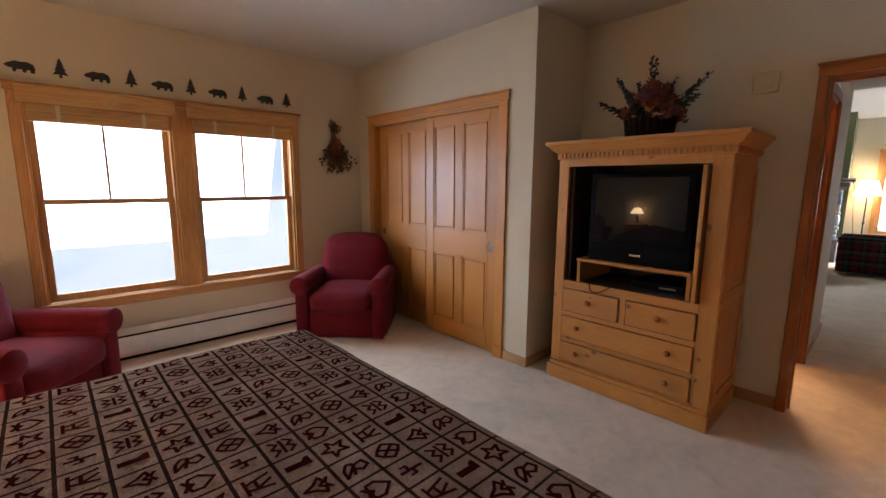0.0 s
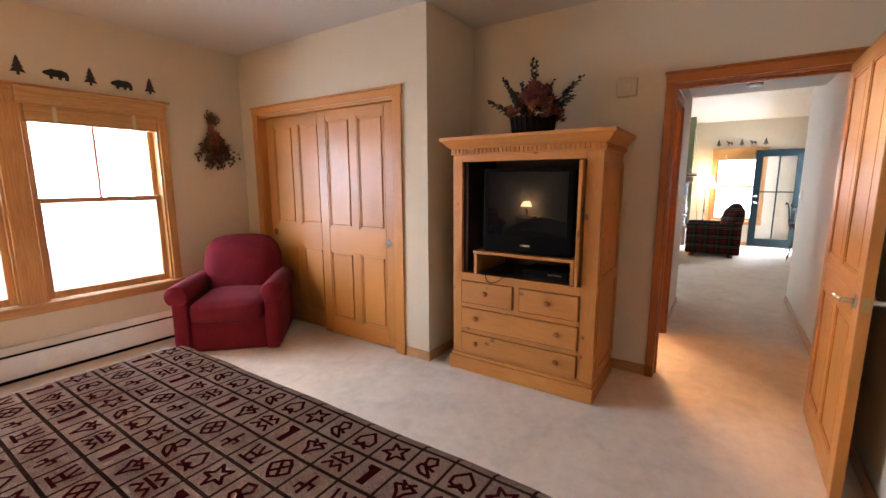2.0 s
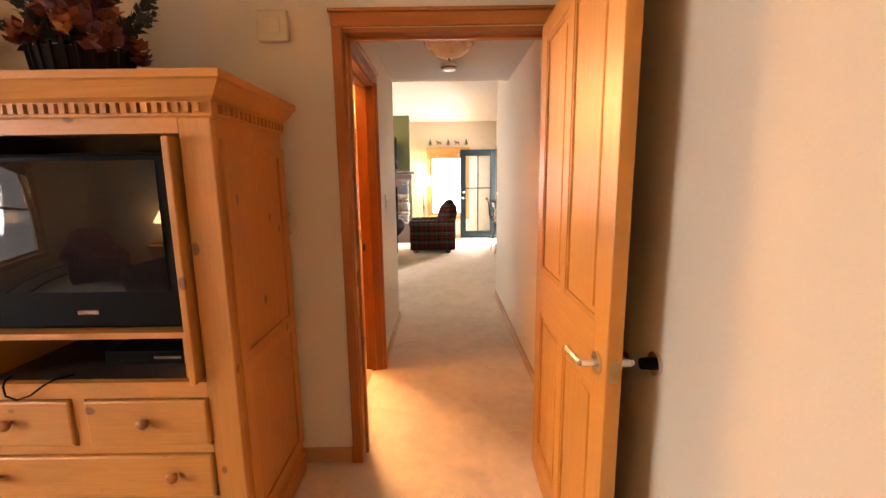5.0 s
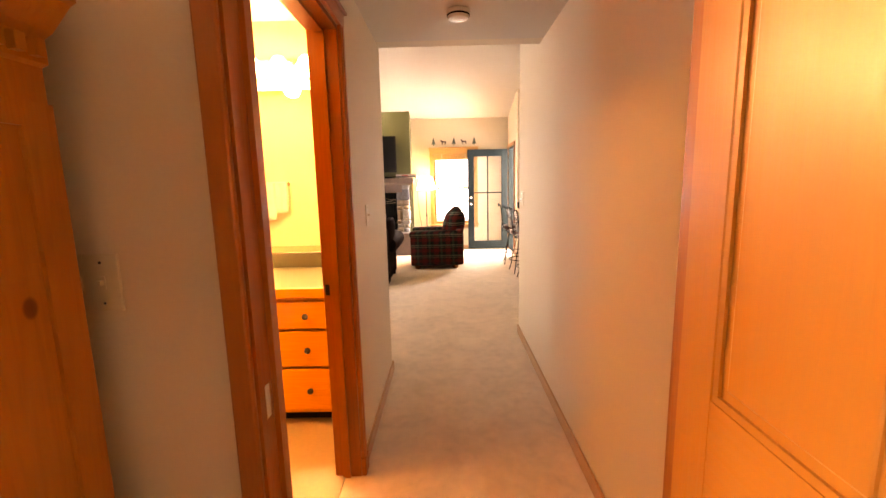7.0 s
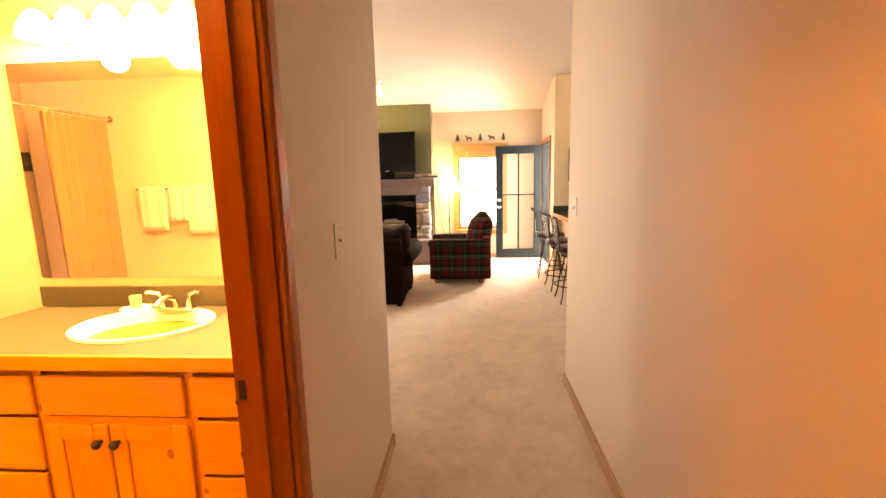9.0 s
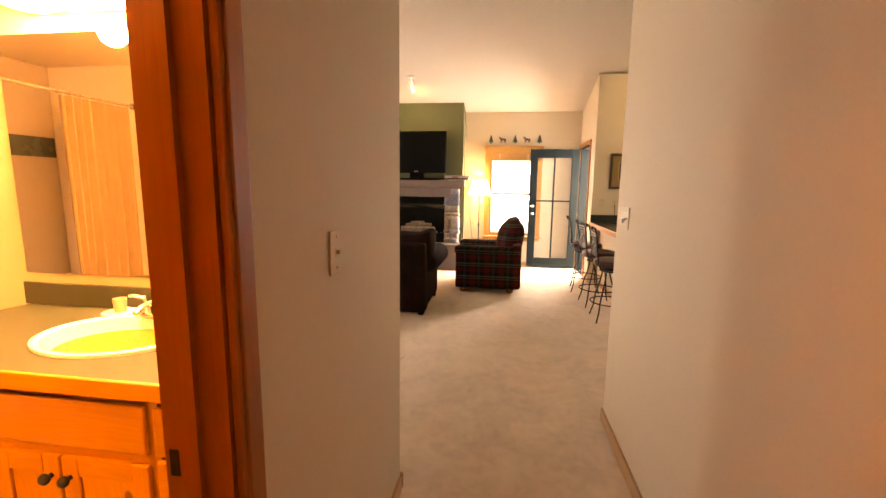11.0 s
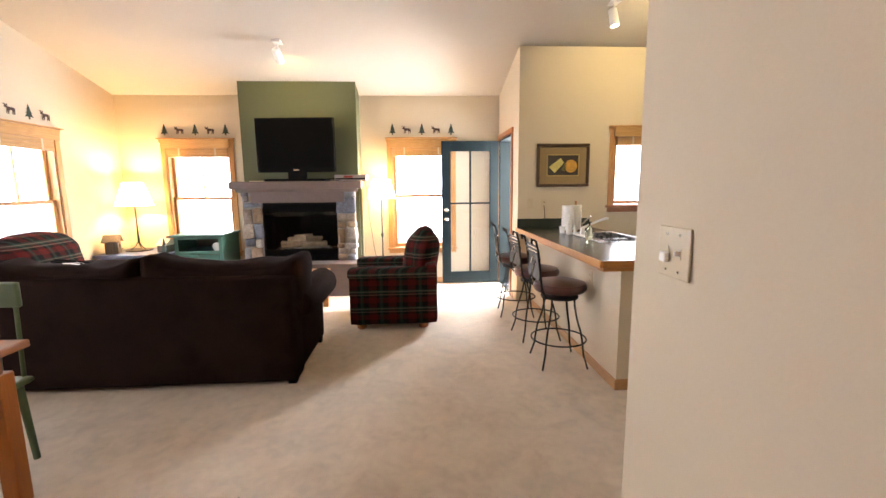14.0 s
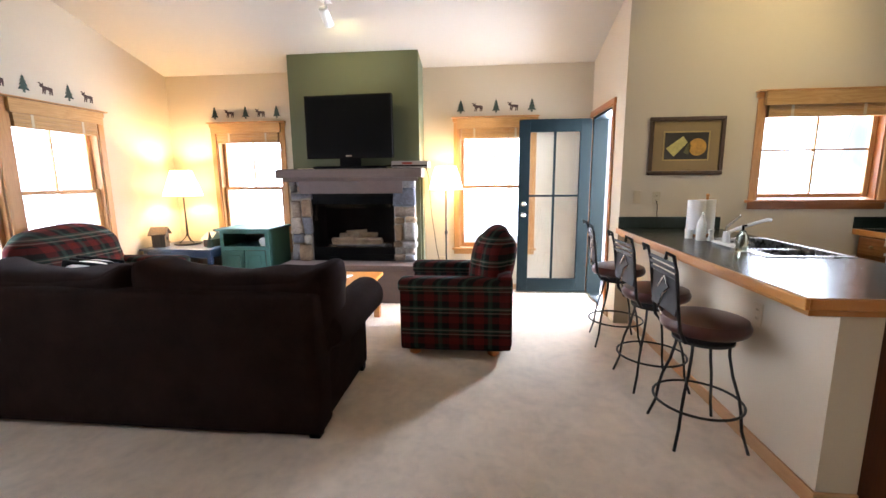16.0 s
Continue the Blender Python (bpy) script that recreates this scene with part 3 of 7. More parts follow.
def blind(m, width, z_top, drop, label="raised wooden slat blind with valance"):
    """A wooden blind drawn up under its valance, which hangs before the window's head; the wall's face is at y = 0."""
    t = thing("window_blind", 0, 0, 0, 0, label, "blind", "raised window blinds")
    t.matrix_world = m
    h = width / 2
    v = part("valance", Shape().box(-h - 0.045, h + 0.045, -0.060, -0.046, z_top - 0.078, z_top + 0.042, 0.004), BLIND, t)
    part("valance_return", Shape().box(-h - 0.045, -h - 0.033, -0.046, -0.028, z_top - 0.078, z_top + 0.042), BLIND, v)
    part("valance_return", Shape().box(h + 0.033, h + 0.045, -0.046, -0.028, z_top - 0.078, z_top + 0.042), BLIND, v)
    part("head_rail", Shape().box(-h, h, -0.02, 0.03, z_top - 0.045, z_top - 0.004), BLIND, t)
    n = int(drop / 0.0115)
    for i in range(n):
        z = z_top - 0.048 - i * 0.0115
        sag = 0.003 * math.sin(i * 2.1 + width * 9)
        part("slat", Shape().box(-h + 0.004, h - 0.004, -0.024 + sag, 0.032 + sag, z - 0.0108, z), BLIND, t)
    z = z_top - 0.048 - n * 0.0115
    part("bottom_rail", Shape().box(-h + 0.004, h - 0.004, -0.026, 0.034, z - 0.020, z, 0.004), BLIND, t)
    for u in (-h * 0.6, h * 0.6):
        part("tape", Shape().box(u - 0.012, u + 0.012, -0.0285, -0.0265, z - 0.018, z_top - 0.05), PLASTIC, t, "pale ladder tape")
    return t


north = pose(1.015, 4.43, 0)
window("window_1", north, [0.885, 0.885], 0.53, 2.045, 0.12, "wide double wooden window with bright daylight")
blind(pose(0.5025, 4.43, 0), 0.845, 2.045, 0.135)
blind(pose(1.5275, 4.43, 0), 0.845, 2.045, 0.135)
window("window_2", pose(9.54, 4.17, 0), [0.84, 0.84], 0.53, 2.045, 0.12, "double wooden window beside the plaid seat", post=0.12)
blind(pose(9.06, 4.17, 0), 0.80, 2.045, 0.135)
blind(pose(10.02, 4.17, 0), 0.80, 2.045, 0.135)
window("window_6", pose(7.20, 4.17, 0), [0.84], 0.53, 2.045, 0.12, "wooden sash window of the dining corner")
blind(pose(7.20, 4.17, 0), 0.80, 2.045, 0.135)
window("window_3", pose(11.5, 3.125, 0, 0, 0, -90), [0.85], 0.53, 2.045, 0.12, "wooden sash window beside the chimney breast")
blind(pose(11.5, 3.125, 0, 0, 0, -90), 0.81, 2.045, 0.135)
window("window_4", pose(11.5, 0.03, 0, 0, 0, -90), [0.85], 0.53, 2.045, 0.12, "wooden sash window behind the glass door")
blind(pose(11.5, 0.03, 0, 0, 0, -90), 0.81, 2.045, 0.135)
kitchen_window = window("window_5", pose(10.30, -2.735, 0, 0, 0, -90), [0.98], 1.165, 2.035, 0.12, "small wooden kitchen window over the sink", (1, 1), True)
for ob in kitchen_window.children_recursive:
    if ob.name.startswith(("window_sill", "jamb_lining")):
        ob.material_slots[0].material = TRIM_X
blind(pose(10.30, -2.735, 0, 0, 0, -90), 0.94, 2.045, 0.11)


# ---- door frames and doors ----
def frame_x(name, x, y0, y1, z, room, side, label):
    """A door frame in a wall that runs along y: jamb through the wall from x to room, casing on the face at x. side: -1 if the casing faces -x."""
    root = tagged(new(name), label, "door frame", "", "structure")
    a, b = min(x, room), max(x, room)
    s = Shape().box(a, b, y0, y0 + 0.018, 0, z).box(a, b, y1 - 0.018, y1, 0, z).box(a, b, y0 + 0.018, y1 - 0.018, z - 0.018, z)
    part("jamb", s, TRIM_Z, root)
    mid = (a + b) / 2
    s = Shape().box(mid, mid + 0.03, y1 - 0.03, y1 - 0.018, 0, z - 0.018).box(mid, mid + 0.03, y0 + 0.018, y0 + 0.03, 0, z - 0.018)
    s.box(mid, mid + 0.03, y0 + 0.03, y1 - 0.03, z - 0.03, z - 0.018)
    part("stop", s, TRIM_Z, root)
    f0, f1 = (x - 0.018, x - 0.001) if side < 0 else (x + 0.001, x + 0.018)
    return root, f0, f1


# bedroom doorway
root, f0, f1 = frame_x("door_frame", 3.43, -0.36, 0.588, 2.05, 3.55, -1, "stained wood door frame of the bedroom")
part("casing", Shape().box(f0, f1, 0.575, 0.622, 0.09, 2.052, 0.005), TRIM_Z, root)
part("casing", Shape().box(f0, f1, -0.418, -0.348, 0, 2.052, 0.005), TRIM_Z, root)
part("plinth_block", Shape().box(f0 - 0.006, f1, 0.571, 0.627, 0.0, 0.09, 0.004), TRIM_Z, root)
s = Shape().box(f0, f1, -0.418, 0.624, 2.052, 2.108, 0.004).box(f0 - 0.012, f1, -0.418, 0.632, 2.108, 2.122, 0.003)
part("head_casing", s, TRIM_Y, root)
part("strike_plate", Shape().box(3.45, 3.48, 0.5675, 0.570, 0.90, 0.975, 0.001, 1), CHROME, root, "brass strike plate")
part("casing", Shape().box(3.551, 3.568, -0.418, -0.348, 0, 2.052, 0.005), TRIM_Z, root)
part("head_casing", Shape().box(3.551, 3.568, -0.418, 0.595, 2.052, 2.12, 0.004), TRIM_Y, root)

# bathroom doorway in the north wall of the hall
root = tagged(new("door_frame"), "stained wood door frame of the bathroom", "door frame", "", "structure")
s = Shape().box(3.60, 3.618, 0.614, 0.738, 0, 2.045).box(4.46, 4.478, 0.614, 0.738, 0, 2.045).box(3.618, 4.46, 0.614, 0.738, 2.027, 2.045)
part("jamb", s, TRIM_Z, root)
s = Shape().box(3.618, 3.63, 0.665, 0.70, 0, 2.027).box(4.448, 4.46, 0.665, 0.70, 0, 2.027).box(3.63, 4.448, 0.665, 0.70, 2.015, 2.027)
part("stop", s, TRIM_Z, root)
part("casing", Shape().box(4.466, 4.53, 0.596, 0.613, 0.09, 2.047, 0.005).box(4.476, 4.488, 0.590, 0.597, 0.09, 2.04, 0.002, 1), TRIM_Z, root)
part("plinth_block", Shape().box(4.462, 4.535, 0.590, 0.613, 0, 0.09, 0.004), TRIM_Z, root)
part("head_casing", Shape().box(3.57, 4.535, 0.596, 0.613, 2.047, 2.105, 0.004).box(3.57, 4.545, 0.584, 0.613, 2.105, 2.118, 0.003), TRIM_X, root)
part("strike_plate", Shape().box(4.4575, 4.46, 0.711, 0.729, 0.905, 0.955, 0.001, 1), IRON, root, "dark bronze strike plate")


def panel_leaf(parent, w, h, t, rows, stile=0.105, wood_z=None, wood_x=None):
    """A panelled leaf in local metres: x from the hinge, y through the thickness from 0 to t. rows: (z0, z1) of each row of two panels."""
    wood_z, wood_x = wood_z or DOOR_Z, wood_x or DOOR_X
    mid = 0.07
    xs = [(0, stile), ((w - mid) / 2, (w + mid) / 2), (w - stile, w)]
    for i, (a, b) in enumerate(xs):
        if i == 1:
            for lo, hi in rows:
                part("stile", Shape().box(a, b, 0, t, lo, hi), wood_z, parent)
        else:
            part("stile", Shape().box(a, b, 0, t, 0, h, 0.002, 1), wood_z, parent)
    levels = [0] + [v for r in rows for v in r] + [h]
    for lo, hi in zip(levels[::2], levels[1::2]):
        part("rail", Shape().box(stile, w - stile, 0, t, lo, hi), wood_x, parent)
    for lo, hi in rows:
        for a, b in ((stile, (w - mid) / 2), ((w + mid) / 2, w - stile)):
            s = Shape().box(a, b, t * 0.22, t * 0.78, lo, hi)
            s.box(a + 0.032, b - 0.032, t * 0.10, t * 0.90, lo + 0.032, hi - 0.032, 0.005, 2)
            part("panel", s, wood_z, parent)
            g = 0.014
            s = Shape()
            for y0, y1 in ((t * 0.07, t * 0.22), (t * 0.78, t * 0.93)):
                s.box(a, a + g, y0, y1, lo, hi).box(b - g, b, y0, y1, lo, hi).box(a + g, b - g, y0, y1, lo, lo + g).box(a + g, b - g, y0, y1, hi - g, hi)
            part("moulding", s, wood_z, parent)


def lever(parent, x, z, t, way):
    """A lever handle with a rose on both faces."""
    for y, d in ((0, -1), (t, 1)):
        s = Shape().rod((x, y, z), (x, y + d * 0.009, z), 0.031, n=24)
        s.rod((x, y + d * 0.009, z), (x, y + d * 0.048, z), 0.011)
        s.tube([(x, y + d * 0.048, z), (x + way * 0.03, y + d * 0.055, z + 0.002), (x + way * 0.075, y + d * 0.055, z - 0.001), (x + way * 0.115, y + d * 0.052, z - 0.006)], 0.0095, 10)
        part("lever_handle", s, CHROME, parent, "polished chrome lever handle", True)
    part("latch_plate", Shape().box(x + abs(0) + 0.058, x + 0.0605, t / 2 - 0.012, t / 2 + 0.012, z - 0.03, z + 0.03), BRASS, parent)


# bedroom door leaf, open against the south wall
door = thing("door", 3.405, -0.277, 0.012, 179, "open honey-stained panelled wooden bedroom door", "door")
panel_leaf(door, 0.90, 2.025, 0.040, [(0.155, 0.80), (1.0, 1.945)])
lever(door, 0.84, 0.90, 0.040, -1)
for z in (0.2, 1.0, 1.8):
    part("hinge", Shape().rod((0.004, 0.046, z), (0.004, 0.046, z + 0.09), 0.006), BRASS, door)

# bathroom door leaf, half open into the bathroom
door = thing("door", 3.625, 0.756, 0.012, 38, "half-open stained panelled bathroom door", "door")
panel_leaf(door, 0.79, 2.01, 0.038, [(0.24, 0.80), (1.0, 1.88)], 0.11, TRIM_Z, TRIM_X)
lever(door, 0.73, 0.95, 0.038, -1)

# sliding closet doors and their frame
root = tagged(new("closet_frame"), "honey wood closet frame and casing", "door frame", "", "structure")
part("casing", Shape().box(2.742, 2.759, 2.333, 2.42, 0.1, 2.068, 0.005), DOOR_Z, root)
part("plinth_block", Shape().box(2.736, 2.759, 2.328, 2.422, 0, 0.1, 0.004), DOOR_Z, root)
part("casing", Shape().box(2.742, 2.759, 4.14, 4.225, 0, 2.068, 0.005), DOOR_Z, root)
part("head_casing", Shape().box(2.742, 2.759, 2.325, 4.235, 2.068, 2.125, 0.004).box(2.730, 2.759, 2.315, 4.245, 2.125, 2.14, 0.003), DOOR_Y, root)
part("jamb", Shape().box(2.76, 2.88, 2.41, 2.425, 0, 2.065).box(2.76, 2.88, 4.135, 4.15, 0, 2.065).box(2.76, 2.88, 2.425, 4.135, 2.035, 2.065), DOOR_Z, root)
closet = thing("closet_door", 2.778, 2.43, 0.012, 90, "honey-stained sliding closet door with four panels", "door", "sliding closet doors")
panel_leaf(closet, 0.885, 2.018, -0.034, [(0.145, 0.79), (0.995, 1.945)], 0.105)
part("finger_pull", Shape().rod((0.075, 0.001, 0.90), (0.075, 0.006, 0.90), 0.034, n=24), CHROME, closet, "round chrome finger pull", True)
closet = thing("closet_door", 2.828, 3.245, 0.012, 90, "honey-stained sliding closet door with four panels", "door", "sliding closet doors")
panel_leaf(closet, 0.885, 2.018, -0.034, [(0.145, 0.79), (0.995, 1.945)], 0.105)
part("finger_pull", Shape().rod((0.82, 0.001, 0.90), (0.82, 0.006, 0.90), 0.034, n=24), CHROME, closet, "round chrome finger pull", True)

# balcony doorway and the teal glass door that stands open before the window
root = tagged(new("door_frame"), "wooden frame of the balcony doorway with teal jamb", "door frame", "", "structure")
part("casing", Shape().box(10.572, 10.645, -1.089, -1.072, 0, 2.065, 0.005), TRIM_Z, root)
part("casing", Shape().box(11.415, 11.485, -1.089, -1.072, 0, 2.065, 0.005), TRIM_Z, root)
part("head_casing", Shape().box(10.56, 11.49, -1.089, -1.066, 2.065, 2.125, 0.004), TRIM_X, root)
part("jamb", Shape().box(10.64, 10.665, -1.25, -1.09, 0, 2.06).box(11.395, 11.42, -1.25, -1.09, 0, 2.06).box(10.665, 11.395, -1.25, -1.09, 2.035, 2.06), TEAL, root, "teal painted jamb")
part("threshold", Shape().box(10.665, 11.395, -1.25, -1.085, 0.0, 0.022, 0.005), CHROME, root)

door = thing("glass_door", 11.40, -1.062, 0.022, 91.5, "open teal balcony door with four glass panes", "door")
W, H, T = 0.815, 2.02, 0.044
part("stile", Shape().box(0, 0.125, 0, T, 0, H, 0.003, 1), TEAL, door)
part("stile", Shape().box(W - 0.125, W, 0, T, 0, H, 0.003, 1), TEAL, door)
part("rail", Shape().box(0.125, W - 0.125, 0, T, 0, 0.16), TEAL, door)
part("rail", Shape().box(0.125, W - 0.125, 0, T, H - 0.14, H), TEAL, door)
part("muntin", Shape().box(W / 2 - 0.012, W / 2 + 0.012, 0.004, T - 0.004, 0.16, H - 0.14), TEAL, door)
part("muntin", Shape().box(0.125, W / 2 - 0.012, 0.006, T - 0.006, 1.14, 1.164).box(W / 2 + 0.012, W - 0.125, 0.006, T - 0.006, 1.14, 1.164), TEAL, door)
for a, b in ((0.125, W / 2 - 0.012), (W / 2 + 0.012, W - 0.125)):
    for lo, hi in ((0.16, 1.14), (1.164, H - 0.14)):
        part("pane", Shape().box(a - 0.003, b + 0.003, T / 2 - 0.003, T / 2 + 0.003, lo - 0.003, hi + 0.003), GLASS, door).visible_shadow = False
for z, r in ((0.93, 0.030), (1.06, 0.026)):
    part("knob", Shape().rod((W - 0.06, 0, z), (W - 0.06, -0.012, z), 0.03, n=20).rod((W - 0.06, T, z), (W - 0.06, T + 0.012, z), 0.03, n=20)
         .ball((W - 0.06, T + 0.04, z), r, (1, 0.8, 1)).ball((W - 0.06, -0.04, z), r, (1, 0.8, 1)), CHROME, door, "chrome knob", True)


# ---- bedroom ----
BED_X0, BED_X1, BED_Y0, BED_Y1, BED_TOP = -0.98, 1.165, 0.47, 2.50, 0.625


def bed_height(x, y):
    """The cover's height over the mattress, falling off round its edges."""
    r = 0.085
    d = [min(x - BED_X0, BED_X1 - x), min(y - BED_Y0, BED_Y1 - y)]
    drop = 0
    for v in d:
        if v < r:
            drop += r - math.sqrt(max(0, r * r - (r - max(v, 0)) ** 2))
    return BED_TOP - min(drop, 0.12) + 0.006 * noise.noise(Vector((x * 2.2, y * 2.2, 1))) + 0.003 * noise.noise(Vector((x * 7, y * 7, 4)))


def cover_mat():
    """Tapestry cover: tan ground with dark rope lines in squares."""
    m, n, l, b = node_mat("tapestry_cover", 0.95, 0, 0.0)
    v = coords(n, l)
    sep = n.new("ShaderNodeSeparateXYZ")
    l.new(v, sep.inputs[0])
    fine = noise_tex(n, l, v, 260, 2)
    slow = noise_tex(n, l, v, 5, 3)
    base = ramp(n, l, calc(n, l, "ADD", calc(n, l, "MULTIPLY", fine, 0.6), calc(n, l, "MULTIPLY", slow, 0.4)),
                [(0.3, (0.125, 0.076, 0.058)), (0.5, (0.255, 0.172, 0.135)), (0.7, (0.42, 0.305, 0.245))])

    def lines(u, period, off, width):
        f = calc(n, l, "FRACT", calc(n, l, "DIVIDE", calc(n, l, "SUBTRACT", u, off), period))
        d = calc(n, l, "MULTIPLY", calc(n, l, "ABSOLUTE", calc(n, l, "SUBTRACT", f, 0.5)), period)
        return calc(n, l, "GREATER_THAN", d, period / 2 - width / 2)
    ropes = calc(n, l, "FRACT", calc(n, l, "MULTIPLY", calc(n, l, "ADD", calc(n, l, "ADD", sep.outputs[0], sep.outputs[1]), calc(n, l, "MULTIPLY", fine, 0.006)), 75.0))
    twist = calc(n, l, "MULTIPLY_ADD", calc(n, l, "GREATER_THAN", ropes, 0.3), 0.12, 0.86)
    grid = calc(n, l, "MAXIMUM", lines(sep.outputs[0], 0.115, 0.9725, 0.011), lines(sep.outputs[1], 0.116, 0.932, 0.009))
    col = mix(n, l, base, (0.016, 0.007, 0.006), calc(n, l, "MULTIPLY", grid, twist))
    l.new(col, b.inputs["Base Color"])
    lumps = noise_tex(n, l, v, 48, 3)
    bump(n, l, b, calc(n, l, "ADD", calc(n, l, "MULTIPLY_ADD", lumps, 2.2, fine), calc(n, l, "MULTIPLY", grid, -1.2)), 0.8, 0.011)
    b.inputs["Sheen Weight"].default_value = 0.0
    return m


MOTIFS = {
    "star": [[(0, 1), (0.26, 0.33), (0.95, 0.31), (0.40, -0.12), (0.59, -0.81), (0, -0.42), (-0.59, -0.81), (-0.40, -0.12), (-0.95, 0.31), (-0.26, 0.33), (0, 1)]],
    "crook": [[(-0.7, 0.9), (0.1, 0.8), (0.6, 0.4), (0.5, 0), (-0.1, 0.1), (-0.5, -0.4), (-0.2, -0.9), (0.4, -0.7), (0.3, -0.1), (-0.6, 0.8)], [(-0.1, 0.1), (-0.6, 0.3)]],
    "heart": [[(0, -0.9), (0.75, -0.1), (0.7, 0.5), (0.3, 0.65), (0, 0.35), (-0.3, 0.65), (-0.7, 0.5), (-0.75, -0.1), (0, -0.9)], [(-0.55, 0.9), (0, 0.62), (0.55, 0.9)]],
    "waves": [[(-0.85, 0.8), (-0.4, 0.3), (0, 0.8), (0.4, 0.3), (0.85, 0.8)], [(-0.85, -0.3), (-0.4, -0.8), (0, -0.3), (0.4, -0.8), (0.85, -0.3)], [(-0.8, 0), (0.8, 0)]],
    "bell": [[(0, 0.9), (0.3, 0.2), (0.8, -0.3), (0.3, -0.5), (0, -0.15), (-0.3, -0.5), (-0.8, -0.3), (-0.3, 0.2), (0, 0.9)], [(-0.5, -0.8), (-0.1, -0.55)], [(0.5, -0.8), (0.1, -0.55)]],
    "letter": [[(-0.7, -0.8), (-0.3, 0.75), (0.3, 0.75), (0.7, -0.8)], [(-0.75, 0.75), (0.75, 0.75)], [(-0.4, 0.1), (0.4, 0.1)], [(-0.4, 0.1), (0.1, -0.8)]],
    "diamonds": [[(-0.9, 0), (-0.45, 0.6), (0.45, -0.6), (0.9, 0), (0.45, 0.6), (-0.45, -0.6), (-0.9, 0)], [(-0.45, 0.6), (0, 0.95), (0.45, 0.6)], [(-0.45, -0.6), (0, -0.95), (0.45, -0.6)]],
}
SOLIDS = {
    "boot": [(-0.28, 0.95), (0.32, 0.95), (0.28, -0.3), (0.62, -0.55), (0.62, -0.9), (-0.34, -0.9)],
    "cactus": [(-0.14, 0.9), (0.14, 0.9), (0.14, 0.3), (0.42, 0.3), (0.42, 0.65), (0.62, 0.65), (0.62, 0.05), (0.14, 0.05), (0.14, -0.9), (-0.14, -0.9), (-0.14, -0.2), (-0.62, -0.2), (-0.62, 0.4), (-0.42, 0.4), (-0.42, 0.05), (-0.14, 0.05)],
}
COLUMNS = (("star", "crook", "heart"), ("boot", "bell", "waves"), ("letter", "diamonds", "cactus"))


def make_bed():
    bed = thing("bed", 0, 0, 0, 0, "king bed with western patterned tapestry cover", "bed")
    xs = [BED_X0 + (BED_X1 - BED_X0) * i / 72 for i in range(73)]
    ys = [BED_Y0 + (BED_Y1 - BED_Y0) * i / 68 for i in range(69)]
    s = Shape()
    grid = [[s.bm.verts.new((x, y, bed_height(x, y))) for y in ys] for x in xs]
    for i in range(72):
        for j in range(68):
            s.bm.faces.new((grid[i][j], grid[i + 1][j], grid[i + 1][j + 1], grid[i][j + 1]))
    rim = [grid[i][0] for i in range(73)] + [grid[72][j] for j in range(1, 69)] + [grid[i][68] for i in range(71, -1, -1)] + [grid[0][j] for j in range(67, 0, -1)]
    last = rim
    for z in (0.42, 0.28, 0.12):
        ring = []
        for k, v in enumerate(rim):
            wob = 0.012 * math.sin(k * 0.55) * (0.55 - z)
            c = Vector(((BED_X0 + BED_X1) / 2, (BED_Y0 + BED_Y1) / 2, 0))
            d = Vector((v.co.x, v.co.y, 0)) - c
            ring.append(s.bm.verts.new((v.co.x + d.normalized().x * wob, v.co.y + d.normalized().y * wob, z)))
        for k in range(len(rim)):
            q = (k + 1) % len(rim)
            s.bm.faces.new((last[k], ring[k], ring[q], last[q]))
        last = ring
    bmesh.ops.recalc_face_normals(s.bm, faces=s.bm.faces)
    part("cover", s, cover_mat(), bed, "tan tapestry cover with dark rope squares", True)
    part("mattress", Shape().box(BED_X0 + 0.06, BED_X1 - 0.07, BED_Y0 + 0.07, BED_Y1 - 0.07, 0.30, 0.50, 0.04), TOWEL, bed)
    part("base", Shape().box(BED_X0 + 0.08, BED_X1 - 0.10, BED_Y0 + 0.10, BED_Y1 - 0.10, 0.0, 0.30, 0.01), DARK, bed)
    yarn_r = fabric("dark_red_yarn", (0.032, 0.0045, 0.006), 300, 0.95, 0.0, 0.3, 0.0)
    verts, faces = [], []

    def put(u, v):
        verts.append((u, v, bed_height(u, v) + 0.0018))
        return len(verts) - 1

    def stroke(a, b, w):
        d = Vector(b) - Vector(a)
        k = Vector((-d.y, d.x)).normalized() * w
        e = d.normalized() * w * 0.6
        p0, p1 = Vector(a) - e, Vector(b) + e
        faces.append([put(*(p0 - k)), put(*(p1 - k)), put(*(p1 + k)), put(*(p0 + k))])
    for i in range(-17, 3):
        for j in range(-5, 15):
            cx, cy = 1.03 - 0.115 * (-i) + 0.0, 0.99 + 0.116 * j
            if not (BED_X0 + 0.03 < cx < BED_X1 - 0.03 and BED_Y0 + 0.03 < cy < BED_Y1 - 0.03):
                continue
            name = COLUMNS[(-i) % 3][(-j) % 3]
            k = 0.042
            if name in SOLIDS:
                pts = SOLIDS[name]
                faces.append([put(cx - v * k, cy + u * k) for u, v in pts][::1])
            else:
                for line in MOTIFS[name]:
                    for a, b in zip(line, line[1:]):
                        stroke((cx - a[1] * k, cy + a[0] * k), (cx - b[1] * k, cy + b[0] * k), 0.0051)
    me = bpy.data.meshes.new("woven_pattern")
    me.from_pydata(verts, [], faces)
    me.materials.append(yarn_r)
    ob = new("woven_pattern", me)
    ob.parent = bed
    tagged(ob, "dark red woven western motifs", kind="stuff")


make_bed()


